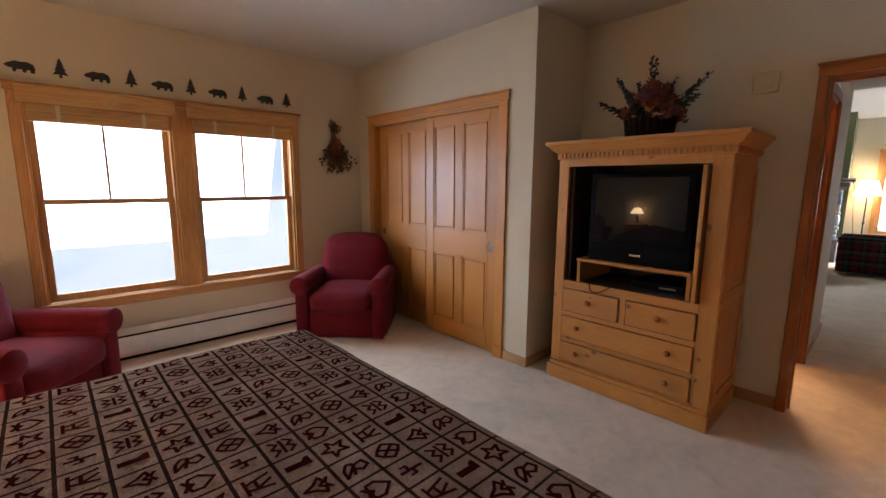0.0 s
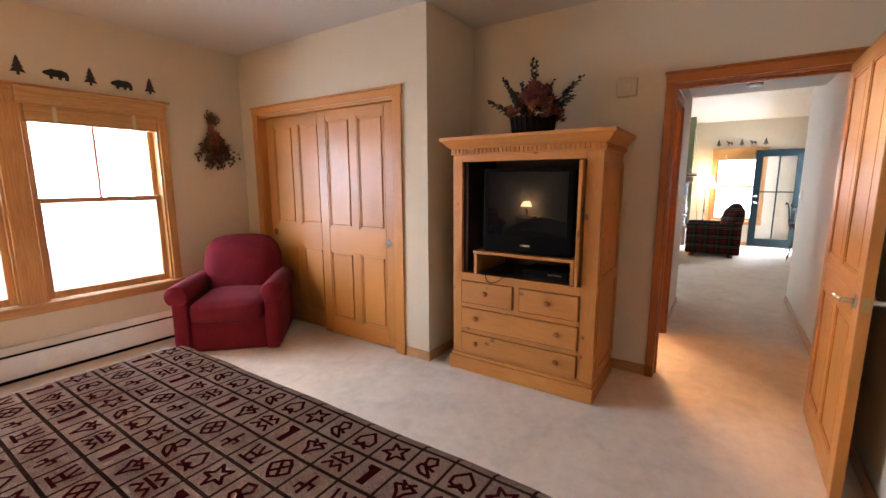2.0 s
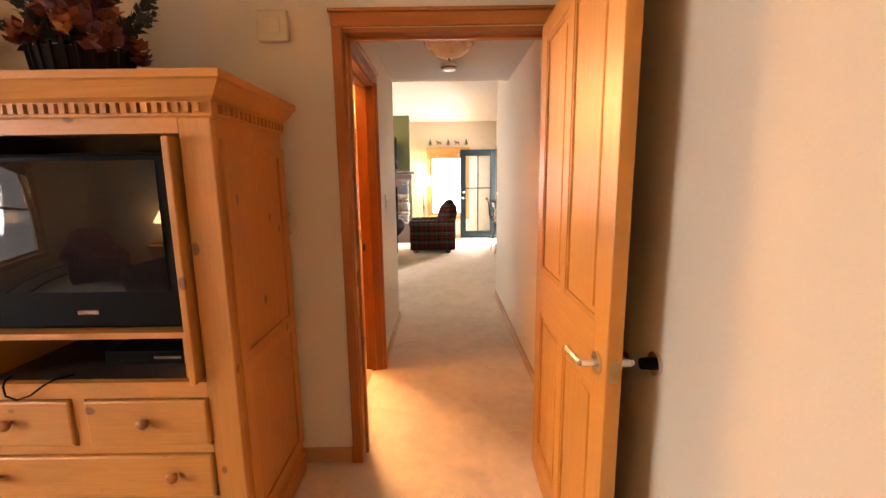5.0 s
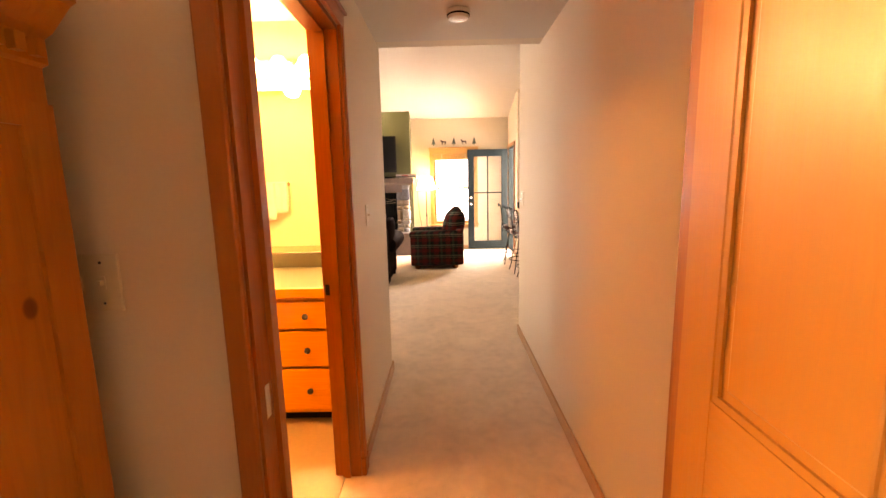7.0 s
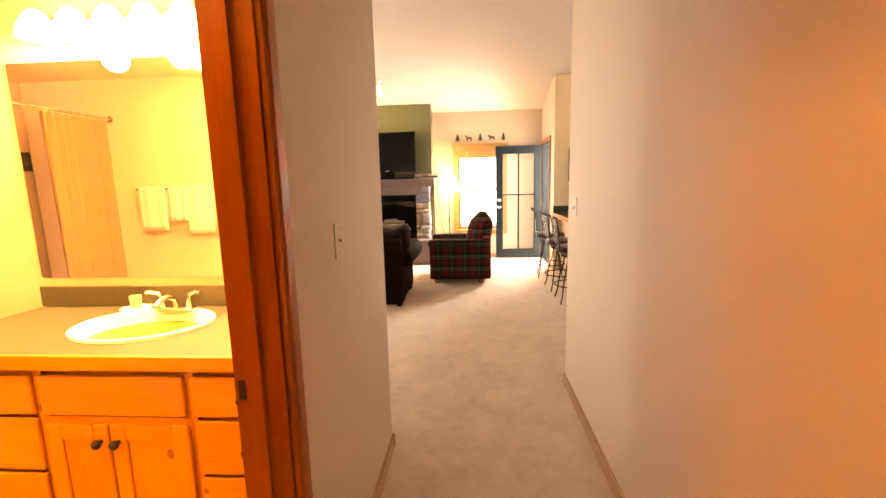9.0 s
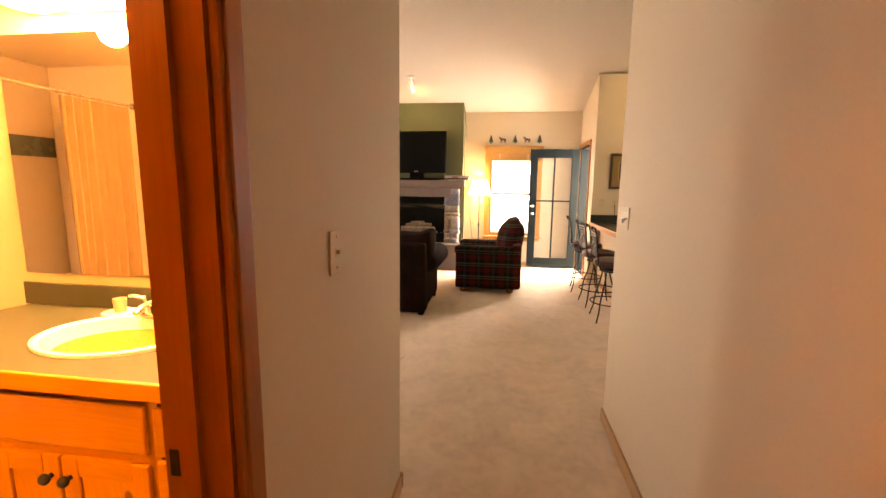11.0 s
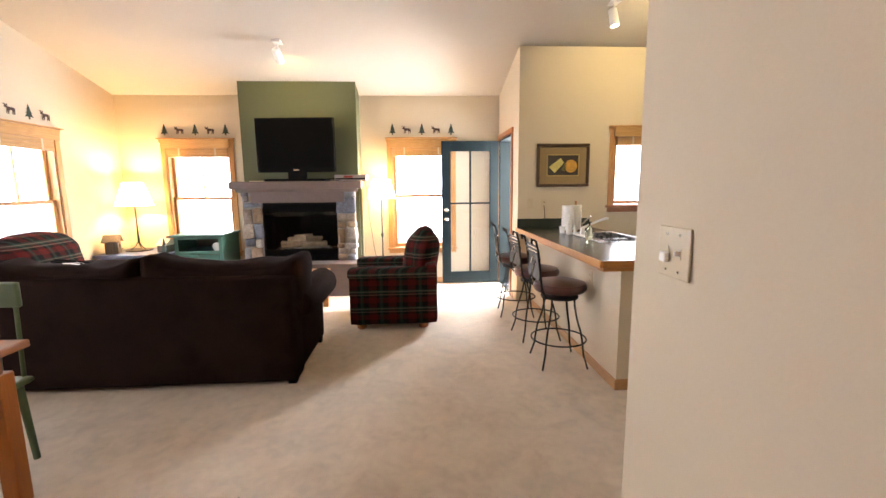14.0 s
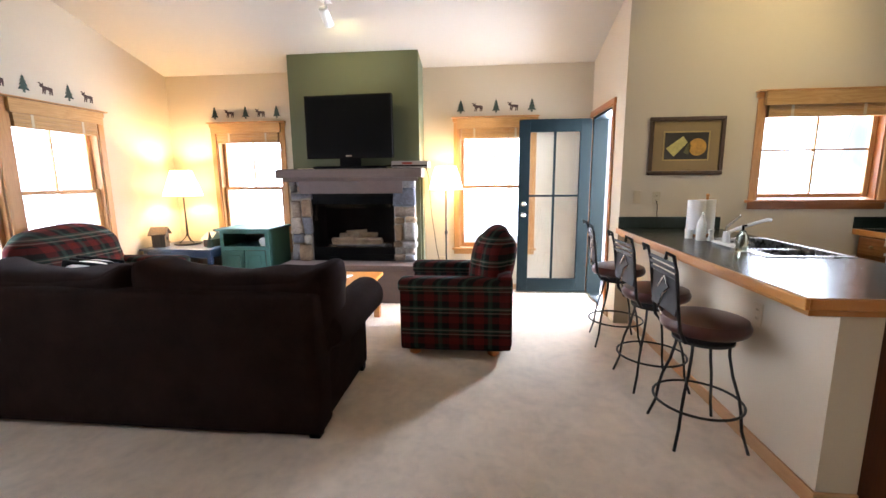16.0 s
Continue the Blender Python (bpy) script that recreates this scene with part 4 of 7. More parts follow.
def armchair(name, x, y, rz, label, group):
    """A rolled-arm easy chair: front towards -y, on the floor."""
    t = thing(name, x, y, 0, rz, label, "armchair", group)
    part("base", Shape().soft(-0.36, 0.36, -0.33, 0.36, 0.0, 0.32, 0.05, 0.004, 6), BURGUNDY, t, "", True)
    part("seat_cushion", Shape().soft(-0.275, 0.275, -0.41, 0.24, 0.27, 0.45, 0.06, 0.025, 10, 0.006), BURGUNDY, t, "", True)
    s = Shape().soft(-0.325, 0.325, 0.12, 0.38, 0.30, 0.905, 0.11, 0.02, 12, 0.006)
    for v in s.bm.verts:
        k = max(0, (v.co.z - 0.3) / 0.63)
        v.co.y += 0.07 * k
        if v.co.z > 0.70:
            v.co.z -= 0.055 * (abs(v.co.x) / 0.33) ** 3
    part("backrest", s, BURGUNDY, t, "", True)
    for side in (-1, 1):
        a, b = sorted((side * 0.285, side * 0.415))
        s = Shape().soft(a, b, -0.36, 0.34, 0.02, 0.50, 0.05, 0.006, 6)
        for v in s.bm.verts:
            v.co.x += side * 0.02 * max(0, v.co.z - 0.25)
        part("arm", s, BURGUNDY, t, "", True)
        prof = [(0.0, -0.42), (0.05, -0.418), (0.082, -0.40), (0.088, -0.37), (0.085, 0.0), (0.08, 0.30), (0.06, 0.36), (0.0, 0.37)]
        s = Shape().lathe([(max(r, 0.001), z) for r, z in prof], n=18)
        s.move(Matrix.Translation((side * 0.36, 0, 0.515)) @ Matrix.Rotation(radians(-90), 4, "X"))
        part("arm_roll", s, BURGUNDY, t, "", True)
        part("arm_front", Shape().soft(a + 0.01, b - 0.01, -0.385, -0.34, 0.02, 0.50, 0.02, 0.0, 4), BURGUNDY, t, "", True)
    return t


armchair("armchair", 2.235, 3.85, -45, "burgundy upholstered rolled-arm chair beside the closet", "burgundy armchairs")
armchair("armchair", -0.16, 3.72, 50, "burgundy upholstered rolled-arm chair by the window", "burgundy armchairs")


def make_armoire():
    """Knotty pine television cabinet: front at local -y, width along x."""
    t = thing("armoire", 3.068, 1.375, 0, -90, "knotty pine television armoire with four drawers", "armoire")
    w, f, k = 0.525, -0.265, 0.29
    part("plinth", Shape().box(-w - 0.012, w + 0.012, f - 0.035, k, 0.0, 0.105, 0.006).box(-w, w, f - 0.018, k, 0.105, 0.128, 0.006), PINE_X, t)
    for sgn in (-1, 1):
        a, b = sorted((sgn * w, sgn * (w - 0.022)))
        part("side", Shape().box(a, b, f + 0.03, k, 0.128, 1.60), PINE_Z, t)
        for z0, z1 in ((0.20, 0.74), (0.82, 1.50)):
            c, d = sorted((sgn * w, sgn * (w + 0.008)))
            s = Shape().box(c, d, f + 0.04, f + 0.10, z0 - 0.04, z1 + 0.04).box(c, d, k - 0.06, k, z0 - 0.04, z1 + 0.04)
            s.box(c, d, f + 0.10, k - 0.06, z0 - 0.04, z0).box(c, d, f + 0.10, k - 0.06, z1, z1 + 0.04)
            part("side_frame", s, PINE_Z, t)
    # Back, floor and inner faces carry the cabinet's shade in their colour.
    part("back", Shape().box(-w + 0.022, w - 0.022, k - 0.012, k, 0.13, 1.60), SHADE_Z, t)
    part("post", Shape().box(-w, -w + 0.075, f, f + 0.03, 0.128, 1.60, 0.003, 1), PINE_Z, t)
    part("post", Shape().box(w - 0.10, w, f, f + 0.03, 0.128, 1.60, 0.003, 1), PINE_Z, t)
    lo, hi = -w + 0.075, w - 0.10
    part("top_rail", Shape().box(lo, hi, f, f + 0.03, 1.555, 1.60), PINE_X, t)
    for z0, z1 in ((0.695, 0.75), (0.492, 0.522), (0.295, 0.325), (0.128, 0.138)):
        part("drawer_rail", Shape().box(lo, hi, f, f + 0.03, z0, z1), PINE_X, t)
    mid = (lo + hi) / 2 + 0.0
    part("drawer_post", Shape().box(mid - 0.02, mid + 0.02, f, f + 0.03, 0.522, 0.695), PINE_Z, t)
    part("floor_board", Shape().box(lo, hi, f + 0.03, k - 0.012, 0.725, 0.748), SHADE_Z, t)
    part("shelf", Shape().box(lo + 0.085, hi - 0.06, f + 0.015, k - 0.04, 0.898, 0.918).box(lo + 0.085, lo + 0.107, f + 0.03, k - 0.04, 0.749, 0.898).box(hi - 0.082, hi - 0.06, f + 0.03, k - 0.04, 0.749, 0.898), PINE_X, t)
    part("pocket_door", Shape().box(hi - 0.035, hi - 0.013, f - 0.035, k - 0.05, 0.755, 1.545, 0.003, 1), PINE_Z, t, "pine door folded into the cabinet")
    part("pocket_door", Shape().box(lo + 0.005, lo + 0.027, f + 0.04, k - 0.05, 0.755, 1.545, 0.003, 1), SHADE_Z, t, "inner face of the folded door with shade put into its colour")
    part("inner_side", Shape().box(lo - 0.02, lo, f + 0.03, k - 0.012, 0.748, 1.60), SHADE_Z, t)
    part("inner_side", Shape().box(hi, hi + 0.02, f + 0.03, k - 0.012, 0.748, 1.60), SHADE_Z, t)
    for z0, z1, spans in ((0.527, 0.690, ((lo + 0.005, mid - 0.025), (mid + 0.025, hi - 0.005))), (0.330, 0.487, ((lo + 0.005, hi - 0.005),)), (0.143, 0.290, ((lo + 0.005, hi - 0.005),))):
        for a, b in spans:
            d = part("drawer", Shape().box(a, b, f - 0.012, f + 0.02, z0, z1, 0.007, 2), PINE_X, t)
            us = [(a + b) / 2] if len(spans) == 2 else [a + 0.13, b - 0.13]
            for u in us:
                z = (z0 + z1) / 2 + 0.01
                s = Shape().rod((u, f - 0.012, z), (u, f - 0.026, z), 0.008).ball((u, f - 0.034, z), 0.020, (1, 0.75, 1))
                part("knob", s, TRIM_X, d, "turned pine knob", True)
    # crown with dentils
    crown = [(0.0, 1.60), (0.012, 1.605), (0.012, 1.645), (0.028, 1.655), (0.064, 1.695), (0.074, 1.70), (0.074, 1.722), (0.0, 1.722)]
    s = Shape()
    for (o0, z0), (o1, z1) in zip(crown, crown[1:]):
        a = [(-w - o0, f - o0, z0), (w + o0, f - o0, z0), (w + o0, k, z0), (-w - o0, k, z0)]
        b = [(-w - o1, f - o1, z1), (w + o1, f - o1, z1), (w + o1, k, z1), (-w - o1, k, z1)]
        va, vb = [s.bm.verts.new(p) for p in a], [s.bm.verts.new(p) for p in b]
        for i in range(4):
            s.bm.faces.new((va[i], va[(i + 1) % 4], vb[(i + 1) % 4], vb[i]))
    s.box(-w, w, f, k, 1.60, 1.70)
    cr = part("crown", s, PINE_X, t)
    n = 34
    for i in range(n):
        u = -w + 0.01 + (2 * w - 0.02) * (i + 0.5) / n
        part("dentil", Shape().box(u - 0.008, u + 0.008, f - 0.026, f - 0.010, 1.612, 1.640), PINE_Z, cr)
    for i in range(16):
        u = f + 0.02 + (k - f - 0.03) * (i + 0.5) / 16
        part("dentil", Shape().box(w + 0.010, w + 0.026, u - 0.008, u + 0.008, 1.612, 1.640), PINE_Z, cr)
    return t


make_armoire()


def make_crt():
    t = thing("television", 3.078, 1.357, 0.919, -90, "black tube television inside the armoire", "television")
    w, h = 0.325, 0.585
    s = Shape().box(-w, w, -0.215, -0.09, 0.0, h, 0.012)
    s.prism([(-w + 0.02, 0.03), (w - 0.02, 0.03), (w - 0.02, h - 0.03), (-w + 0.02, h - 0.03)], -0.09, 0.0, "y")
    s.box(-0.20, 0.20, 0.0, 0.17, 0.05, 0.45, 0.03)
    part("body", s, DARK, t)
    s, n = Shape(), 12
    a, b = 0.285, 0.215
    g = [[s.bm.verts.new((a * u, -0.2165 - 0.006 * (1 - u * u) * (1 - v * v) - 0.004 * (2 - u * u - v * v), 0.345 + b * v)) for v in [2 * j / n - 1 for j in range(n + 1)]] for u in [2 * i / n - 1 for i in range(n + 1)]]
    for i in range(n):
        for j in range(n):
            s.bm.faces.new((g[i][j], g[i + 1][j], g[i + 1][j + 1], g[i][j + 1]))
    part("screen", s, TUBE, t, "curved dark reflective screen", True)
    part("name_plate", Shape().box(-0.035, 0.035, -0.2185, -0.2155, 0.052, 0.066), CHROME, t, "small silver name plate")


make_crt()
cable = tagged(link("cable", Shape().tube([(2.853, 1.652, 0.754), (2.813, 1.632, 0.756), (2.795, 1.622, 0.745), (2.788, 1.612, 0.715), (2.789, 1.577, 0.70), (2.791, 1.532, 0.715), (2.795, 1.492, 0.745), (2.823, 1.472, 0.756), (2.863, 1.442, 0.754)], 0.0035, 6), DARK, True),
              "thin black cable hanging out of the armoire", "cable")
box_ = thing("cable_box", 3.073, 1.242, 0.7485, -90, "flat dark set-top box in the armoire", "electronics")
part("body", Shape().box(-0.16, 0.16, -0.12, 0.12, 0.0, 0.05, 0.005), DARK, box_)
part("display", Shape().box(0.02, 0.12, -0.1215, -0.1195, 0.02, 0.03), CHROME, box_)


def leaf_spray(rng, s, start, way, length, count, size):
    """A stem of small pointed leaves, into a shape."""
    way = Vector(way).normalized()
    p = Vector(start)
    s.rod(p, p + way * length, 0.0022, 0.001, 5)
    side = way.cross(Vector((0.3, 0.2, 1))).normalized()
    for i in range(count):
        at = p + way * length * (0.25 + 0.75 * (i + 0.5) / count)
        out = (way * 0.8 + (side * math.cos(i * 2.4) + way.cross(side) * math.sin(i * 2.4)) * 0.75).normalized()
        wide = out.cross(Vector((rng.uniform(-1, 1), rng.uniform(-1, 1), 1))).normalized() * size * 0.32
        k = size * rng.uniform(0.8, 1.25) * (1.2 - 0.7 * i / count)
        a, b, c, d = at, at + out * k * 0.5 + wide, at + out * k, at + out * k * 0.5 - wide
        vs = [s.bm.verts.new(v) for v in (a, b, c, d)]
        s.bm.faces.new(vs)


def make_arrangement():
    rng = random.Random(4)
    t = thing("dried_arrangement", 3.043, 1.397, 1.7225, 0, "dried flower and fern arrangement in dark wicker basket", "plant")
    wick = plain("dark_wicker", (0.010, 0.006, 0.004), 0.9, vary=0.4, relief=0.5, spec=0.1)
    s = Shape().lathe([(0.125, 0.0), (0.14, 0.03), (0.15, 0.09), (0.155, 0.125), (0.14, 0.125), (0.13, 0.05)], n=24)
    basket = part("basket", s.move(Matrix.Diagonal((0.8, 1.0, 1, 1))), wick, t, "dark woven basket")
    for i in range(24):
        a = 2 * math.pi * i / 24
        c, d = 0.8 * math.cos(a), math.sin(a)
        part("stave", Shape().rod((0.14 * c, 0.14 * d, 0.001), (0.158 * c, 0.158 * d, 0.135), 0.007, n=5), wick, basket)
    fern, rust, plum, gold = (plain("dried_fern", (0.020, 0.022, 0.016), 0.8, vary=0.5, relief=0), plain("rust_petals", (0.22, 0.055, 0.02), 0.8, vary=0.5, relief=0),
                              plain("plum_petals", (0.12, 0.03, 0.03), 0.8, vary=0.5, relief=0), plain("gold_petals", (0.34, 0.13, 0.03), 0.8, vary=0.4, relief=0))
    s = Shape()
    for way, ln in (((0.1, 0.02, 1), 0.45), ((0, 0.55, 0.9), 0.40), ((0.05, 0.85, 0.5), 0.38), ((0.1, -0.75, 0.75), 0.40), ((-0.1, -0.8, 0.5), 0.32), ((0.3, -0.35, 1), 0.32), ((-0.6, 0.3, 0.7), 0.30), ((0.1, 0.30, 1), 0.30)):
        for k in range(2):
            w = Vector(way) + Vector((rng.uniform(-.04, .04), rng.uniform(-.04, .04), 0))
            leaf_spray(rng, s, (0, way[1] * 0.06, 0.10), w, ln * rng.uniform(0.85, 1.0), 26, 0.042)
    part("fern", s, fern, t, "dark dried fern fronds")
    for name, m, count, size in (("leaf_spray", plum, 70, 0.055), ("flower_spray", rust, 60, 0.05), ("blossom", gold, 14, 0.045)):
        s = Shape()
        for i in range(count):
            a, r = rng.uniform(0, 6.28), rng.uniform(0.0, 0.165)
            p = Vector((r * 0.8 * math.cos(a), r * 1.2 * math.sin(a), 0.10 + 0.26 * (1 - (r / 0.17) ** 2) * rng.uniform(0.4, 1.0)))
            for j in range(5):
                out = Vector((rng.uniform(-1, 1), rng.uniform(-1, 1), rng.uniform(-0.2, 1))).normalized()
                wd = out.cross(Vector((rng.uniform(-1, 1), 0.3, 0.6))).normalized() * size * 0.35
                vs = [s.bm.verts.new(v) for v in (p, p + out * size * 0.5 + wd, p + out * size, p + out * size * 0.5 - wd)]
                s.bm.faces.new(vs)
        tagged(part(name, s, m, t), kind="stuff")


make_arrangement()


def make_swag():
    rng = random.Random(7)
    t = thing("dried_swag", 2.42, 4.405, 1.80, 0, "dried flower swag hanging on the wall", "wall decoration")
    brown, red = plain("dried_stalks", (0.09, 0.045, 0.02), 0.9, vary=0.5, relief=0), plain("dried_blooms", (0.20, 0.055, 0.025), 0.9, vary=0.5, relief=0)
    s = Shape()
    for i in range(80):
        a = rng.gauss(0, 0.34)
        way = Vector((math.sin(a), rng.uniform(-0.12, 0.0), -math.cos(a)))
        leaf_spray(rng, s, (rng.uniform(-0.02, 0.02), -0.01, 0.12), way, rng.uniform(0.20, 0.40), 7, 0.055)
    for i in range(14):
        a = rng.gauss(0, 0.25)
        leaf_spray(rng, s, (0, -0.01, 0.12), (math.sin(a), -0.05, math.cos(a)), rng.uniform(0.10, 0.17), 8, 0.035)
    part("dried_stem", s, brown, t, "dry brown stalks and leaves")
    s = Shape()
    for i in range(40):
        p = Vector((rng.gauss(0, 0.028), rng.uniform(-0.06, -0.03), 0.02 + rng.gauss(0, 0.05)))
        s.ball(p, rng.uniform(0.008, 0.016), n=6)
    part("bloom_cluster", s, red, t, "small dried red blooms")
    part("tie", Shape().lathe([(0.022, 0.09), (0.026, 0.11), (0.026, 0.13), (0.022, 0.15)], n=12), red, t)


make_swag()

TREE = [(0, 0.5), (0.10, 0.30), (0.06, 0.31), (0.17, 0.10), (0.10, 0.12), (0.24, -0.12), (0.15, -0.10), (0.32, -0.36), (0.06, -0.33), (0.06, -0.5), (-0.06, -0.5), (-0.06, -0.33), (-0.32, -0.36), (-0.15, -0.10), (-0.24, -0.12), (-0.10, 0.12), (-0.17, 0.10), (-0.06, 0.31), (-0.10, 0.30)]
BULKY = [(-0.95, 0.02), (-0.78, 0.22), (-0.55, 0.30), (-0.30, 0.44), (0.05, 0.40), (0.45, 0.44), (0.80, 0.28), (0.92, -0.02), (0.86, -0.42), (0.62, -0.42), (0.60, -0.18), (0.38, -0.22), (0.34, -0.42), (0.14, -0.42), (0.12, -0.20), (-0.22, -0.22), (-0.26, -0.42), (-0.46, -0.42), (-0.48, -0.15), (-0.72, -0.12)]
LANKY = [(-0.72, 0.16), (-0.60, 0.34), (-0.82, 0.46), (-0.62, 0.52), (-0.48, 0.36), (-0.36, 0.52), (-0.28, 0.40), (-0.38, 0.28), (-0.15, 0.22), (0.30, 0.20), (0.52, 0.14), (0.48, -0.5), (0.38, -0.5), (0.34, -0.12), (0.26, -0.5), (0.16, -0.5), (0.18, -0.10), (-0.12, -0.10), (-0.20, -0.5), (-0.30, -0.5), (-0.28, -0.08), (-0.42, -0.5), (-0.50, -0.48), (-0.42, 0.04), (-0.55, 0.10)]


def decal(m, outline, size, mat, label, group):
    s = Shape().prism([(u * size, v * size) for u, v in outline], -0.0025, -0.0005, "y")
    ob = link("wall_decal", s, mat)
    ob.matrix_world = m
    tagged(ob, label, "wall decal", group)


for i in range(10):
    x = 0.085 + i * 0.206
    if i % 2:
        decal(pose(x, 4.43, 2.232), TREE, 0.135, DECAL_B, "flat black pine tree silhouette on the wall", "bedroom wall decals")
    else:
        decal(pose(x, 4.43, 2.205), BULKY, 0.083, DECAL_B, "flat black rounded silhouette on the wall", "bedroom wall decals")

det = thing("smoke_detector", 2.20, 2.21, BED_Z, 0, "round white smoke detector on the bedroom ceiling", "smoke detector")
part("body", Shape().lathe([(0.03, -0.04), (0.052, -0.037), (0.060, -0.018), (0.062, -0.001)], n=28), WHITE, det, "", True)
part("vent_ring", Shape().lathe([(0.0575, -0.027), (0.0600, -0.027), (0.0610, -0.020), (0.0585, -0.020)], n=28, caps=False), SOOT, det)
heater = thing("baseboard_heater", 0.85, 4.43, 0, 0, "long white baseboard heater under the window", "heater")
part("cover", Shape().prism([(-0.002, 0.03), (-0.06, 0.03), (-0.066, 0.06), (-0.066, 0.185), (-0.05, 0.215), (-0.012, 0.252), (-0.002, 0.255)], -1.9, 1.85, "x"), WHITE, heater)
part("slot", Shape().box(-1.88, 1.83, -0.0662, -0.046, 0.196, 0.208), SOOT, heater, "dark air slot")
part("end_cap", Shape().box(1.85, 1.90, -0.07, -0.002, 0.02, 0.258, 0.006), WHITE, heater)
part("foot", Shape().box(-1.9, 1.85, -0.045, -0.002, 0.0, 0.03), SOOT, heater)

chime = thing("door_chime", 3.43, 0.865, 2.055, -90, "square ivory plastic alarm box high on the wall", "alarm")
part("body", Shape().box(-0.065, 0.065, -0.034, -0.001, -0.062, 0.062, 0.008), PLASTIC, chime)
part("grille", Shape().box(-0.034, 0.034, -0.037, -0.033, -0.034, 0.034, 0.002, 1), PLASTIC, chime)


def switch_plate(x, y, z, rz, gangs, label, rocker=False):
    """A switch plate on a wall: front at local -y."""
    t = thing("light_switch", x, y, z, rz, label, "light switch", "light switches")
    w = 0.035 + 0.023 * (gangs - 1)
    part("plate", Shape().box(-w, w, -0.007, -0.0008, -0.058, 0.058, 0.003), PLASTIC, t)
    for g in range(gangs):
        u = (g - (gangs - 1) / 2) * 0.046
        part("toggle_slot", Shape().box(u - 0.006, u + 0.006, -0.0082, -0.0068, -0.013, 0.013), PLASTIC, t)
        s = Shape().box(u - 0.0042, u + 0.0042, -0.019, -0.008, -0.004, 0.006, 0.001, 1)
        part("toggle", s if not (rocker and g == 0) else Shape().box(u - 0.012, u + 0.012, -0.02, -0.0078, -0.024, 0.0, 0.004), PLASTIC if not rocker else WHITE, t)
        for z0 in (-0.041, 0.041):
            part("screw", Shape().rod((u, -0.007, z0), (u, -0.0085, z0), 0.003, n=8), CHROME, t)


switch_plate(3.43, 0.88, 1.214, -90, 2, "ivory double switch plate beside the bedroom door")
switch_plate(4.91, 0.614, 1.23, 0, 1, "ivory switch plate on the hallway wall")
switch_plate(6.212, -0.465, 1.248, 180, 2, "ivory switch plate with dimmer at the hallway end", True)

stop = thing("door_stop", 2.56, -0.42, 0.91, 180, "round dark wall bumper behind the door", "door stop")
part("rose", Shape().rod((0, -0.001, 0), (0, -0.012, 0), 0.032, n=20), CHROME, stop, "", True)
part("bumper", Shape().rod((0, -0.012, 0), (0, -0.045, 0), 0.018, 0.015, n=16), DARK, stop, "", True)


def bedside(x, y):
    t = thing("nightstand", x, y, 0, 90, "small pine nightstand beside the bed", "nightstand", "nightstands")
    part("top", Shape().box(-0.25, 0.25, -0.22, 0.22, 0.58, 0.61, 0.006), PINE_X, t)
    part("body", Shape().box(-0.23, 0.23, -0.20, 0.20, 0.10, 0.58, 0.003, 1), PINE_Z, t)
    part("drawer", Shape().box(-0.20, 0.20, -0.212, -0.20, 0.40, 0.55, 0.004), PINE_X, t)
    part("door", Shape().box(-0.20, 0.20, -0.212, -0.20, 0.13, 0.37, 0.004), PINE_Z, t)
    for a in (-0.2, 0.2):
        for b in (-0.17, 0.17):
            part("leg", Shape().rod((a, b, 0), (a, b, 0.10), 0.018, 0.024), PINE_Z, t)


def shade_lamp(x, y, z, label, foot, r0, r1, h, watts, group="", tint=SOFT, strength=3.0):
    """A table lamp: foot profile, open fabric shade, bulb."""
    t = thing("table_lamp", x, y, z, 0, label, "lamp", group)
    part("base", Shape().lathe(foot, n=20), IRON, t, "dark iron lamp base", True)
    top = foot[-1][1]
    s = Shape().lathe([(r0, top + 0.02), (r1, top + 0.02 + h), (r1 - 0.003, top + 0.02 + h), (r0 - 0.003, top + 0.02)], n=28, caps=False)
    part("shade", s, glow("lit_lamp_shade", (1.0, 0.62, 0.28), strength), t, "lit cream fabric shade", True)
    part("bulb", Shape().ball((0, 0, top + 0.02 + h * 0.45), 0.028, (1, 1, 1.3)), glow("lit_bulb", (1.0, 0.75, 0.45), 20), t, "", True)
    lamp("lamp_bulb", "POINT", Matrix.Translation((x, y, z + top + 0.02 + h * 0.62)), watts, tint, 0.035)
    return t


FOOT = [(0.075, 0.0), (0.075, 0.012), (0.03, 0.025), (0.018, 0.06), (0.03, 0.12), (0.04, 0.18), (0.022, 0.25), (0.010, 0.28), (0.010, 0.34)]
for y in (2.86, 0.12):
    bedside(-0.85, y)
    shade_lamp(-0.88, y, 0.611, "lit bedside lamp with cream shade on nightstand", FOOT, 0.17, 0.09, 0.20, 45 if y > 1 else 2.0, "bedside lamps", WARM, 70.0 if y > 1 else 14.0)


# ---- hallway ----
dome = thing("ceiling_light", 4.43, 0.10, HALL_Z, 0, "unlit alabaster glass dome ceiling light", "ceiling light")
part("pan", Shape().lathe([(0.165, -0.022), (0.17, -0.018), (0.17, -0.001), (0.12, -0.001)], n=32), BRASS, dome, "brass rim", True)
prof = [(0.001, -0.112), (0.05, -0.106), (0.095, -0.088), (0.13, -0.060), (0.152, -0.028), (0.156, -0.022)]
part("glass_dome", Shape().lathe(prof, n=32, caps=False), plain("alabaster_glass", (0.74, 0.62, 0.47), 0.3, vary=0.12, scale=14, relief=0.02), dome, "unlit frosted amber glass", True)
part("finial", Shape().ball((0, 0, -0.118), 0.011), BRASS, dome, "", True)
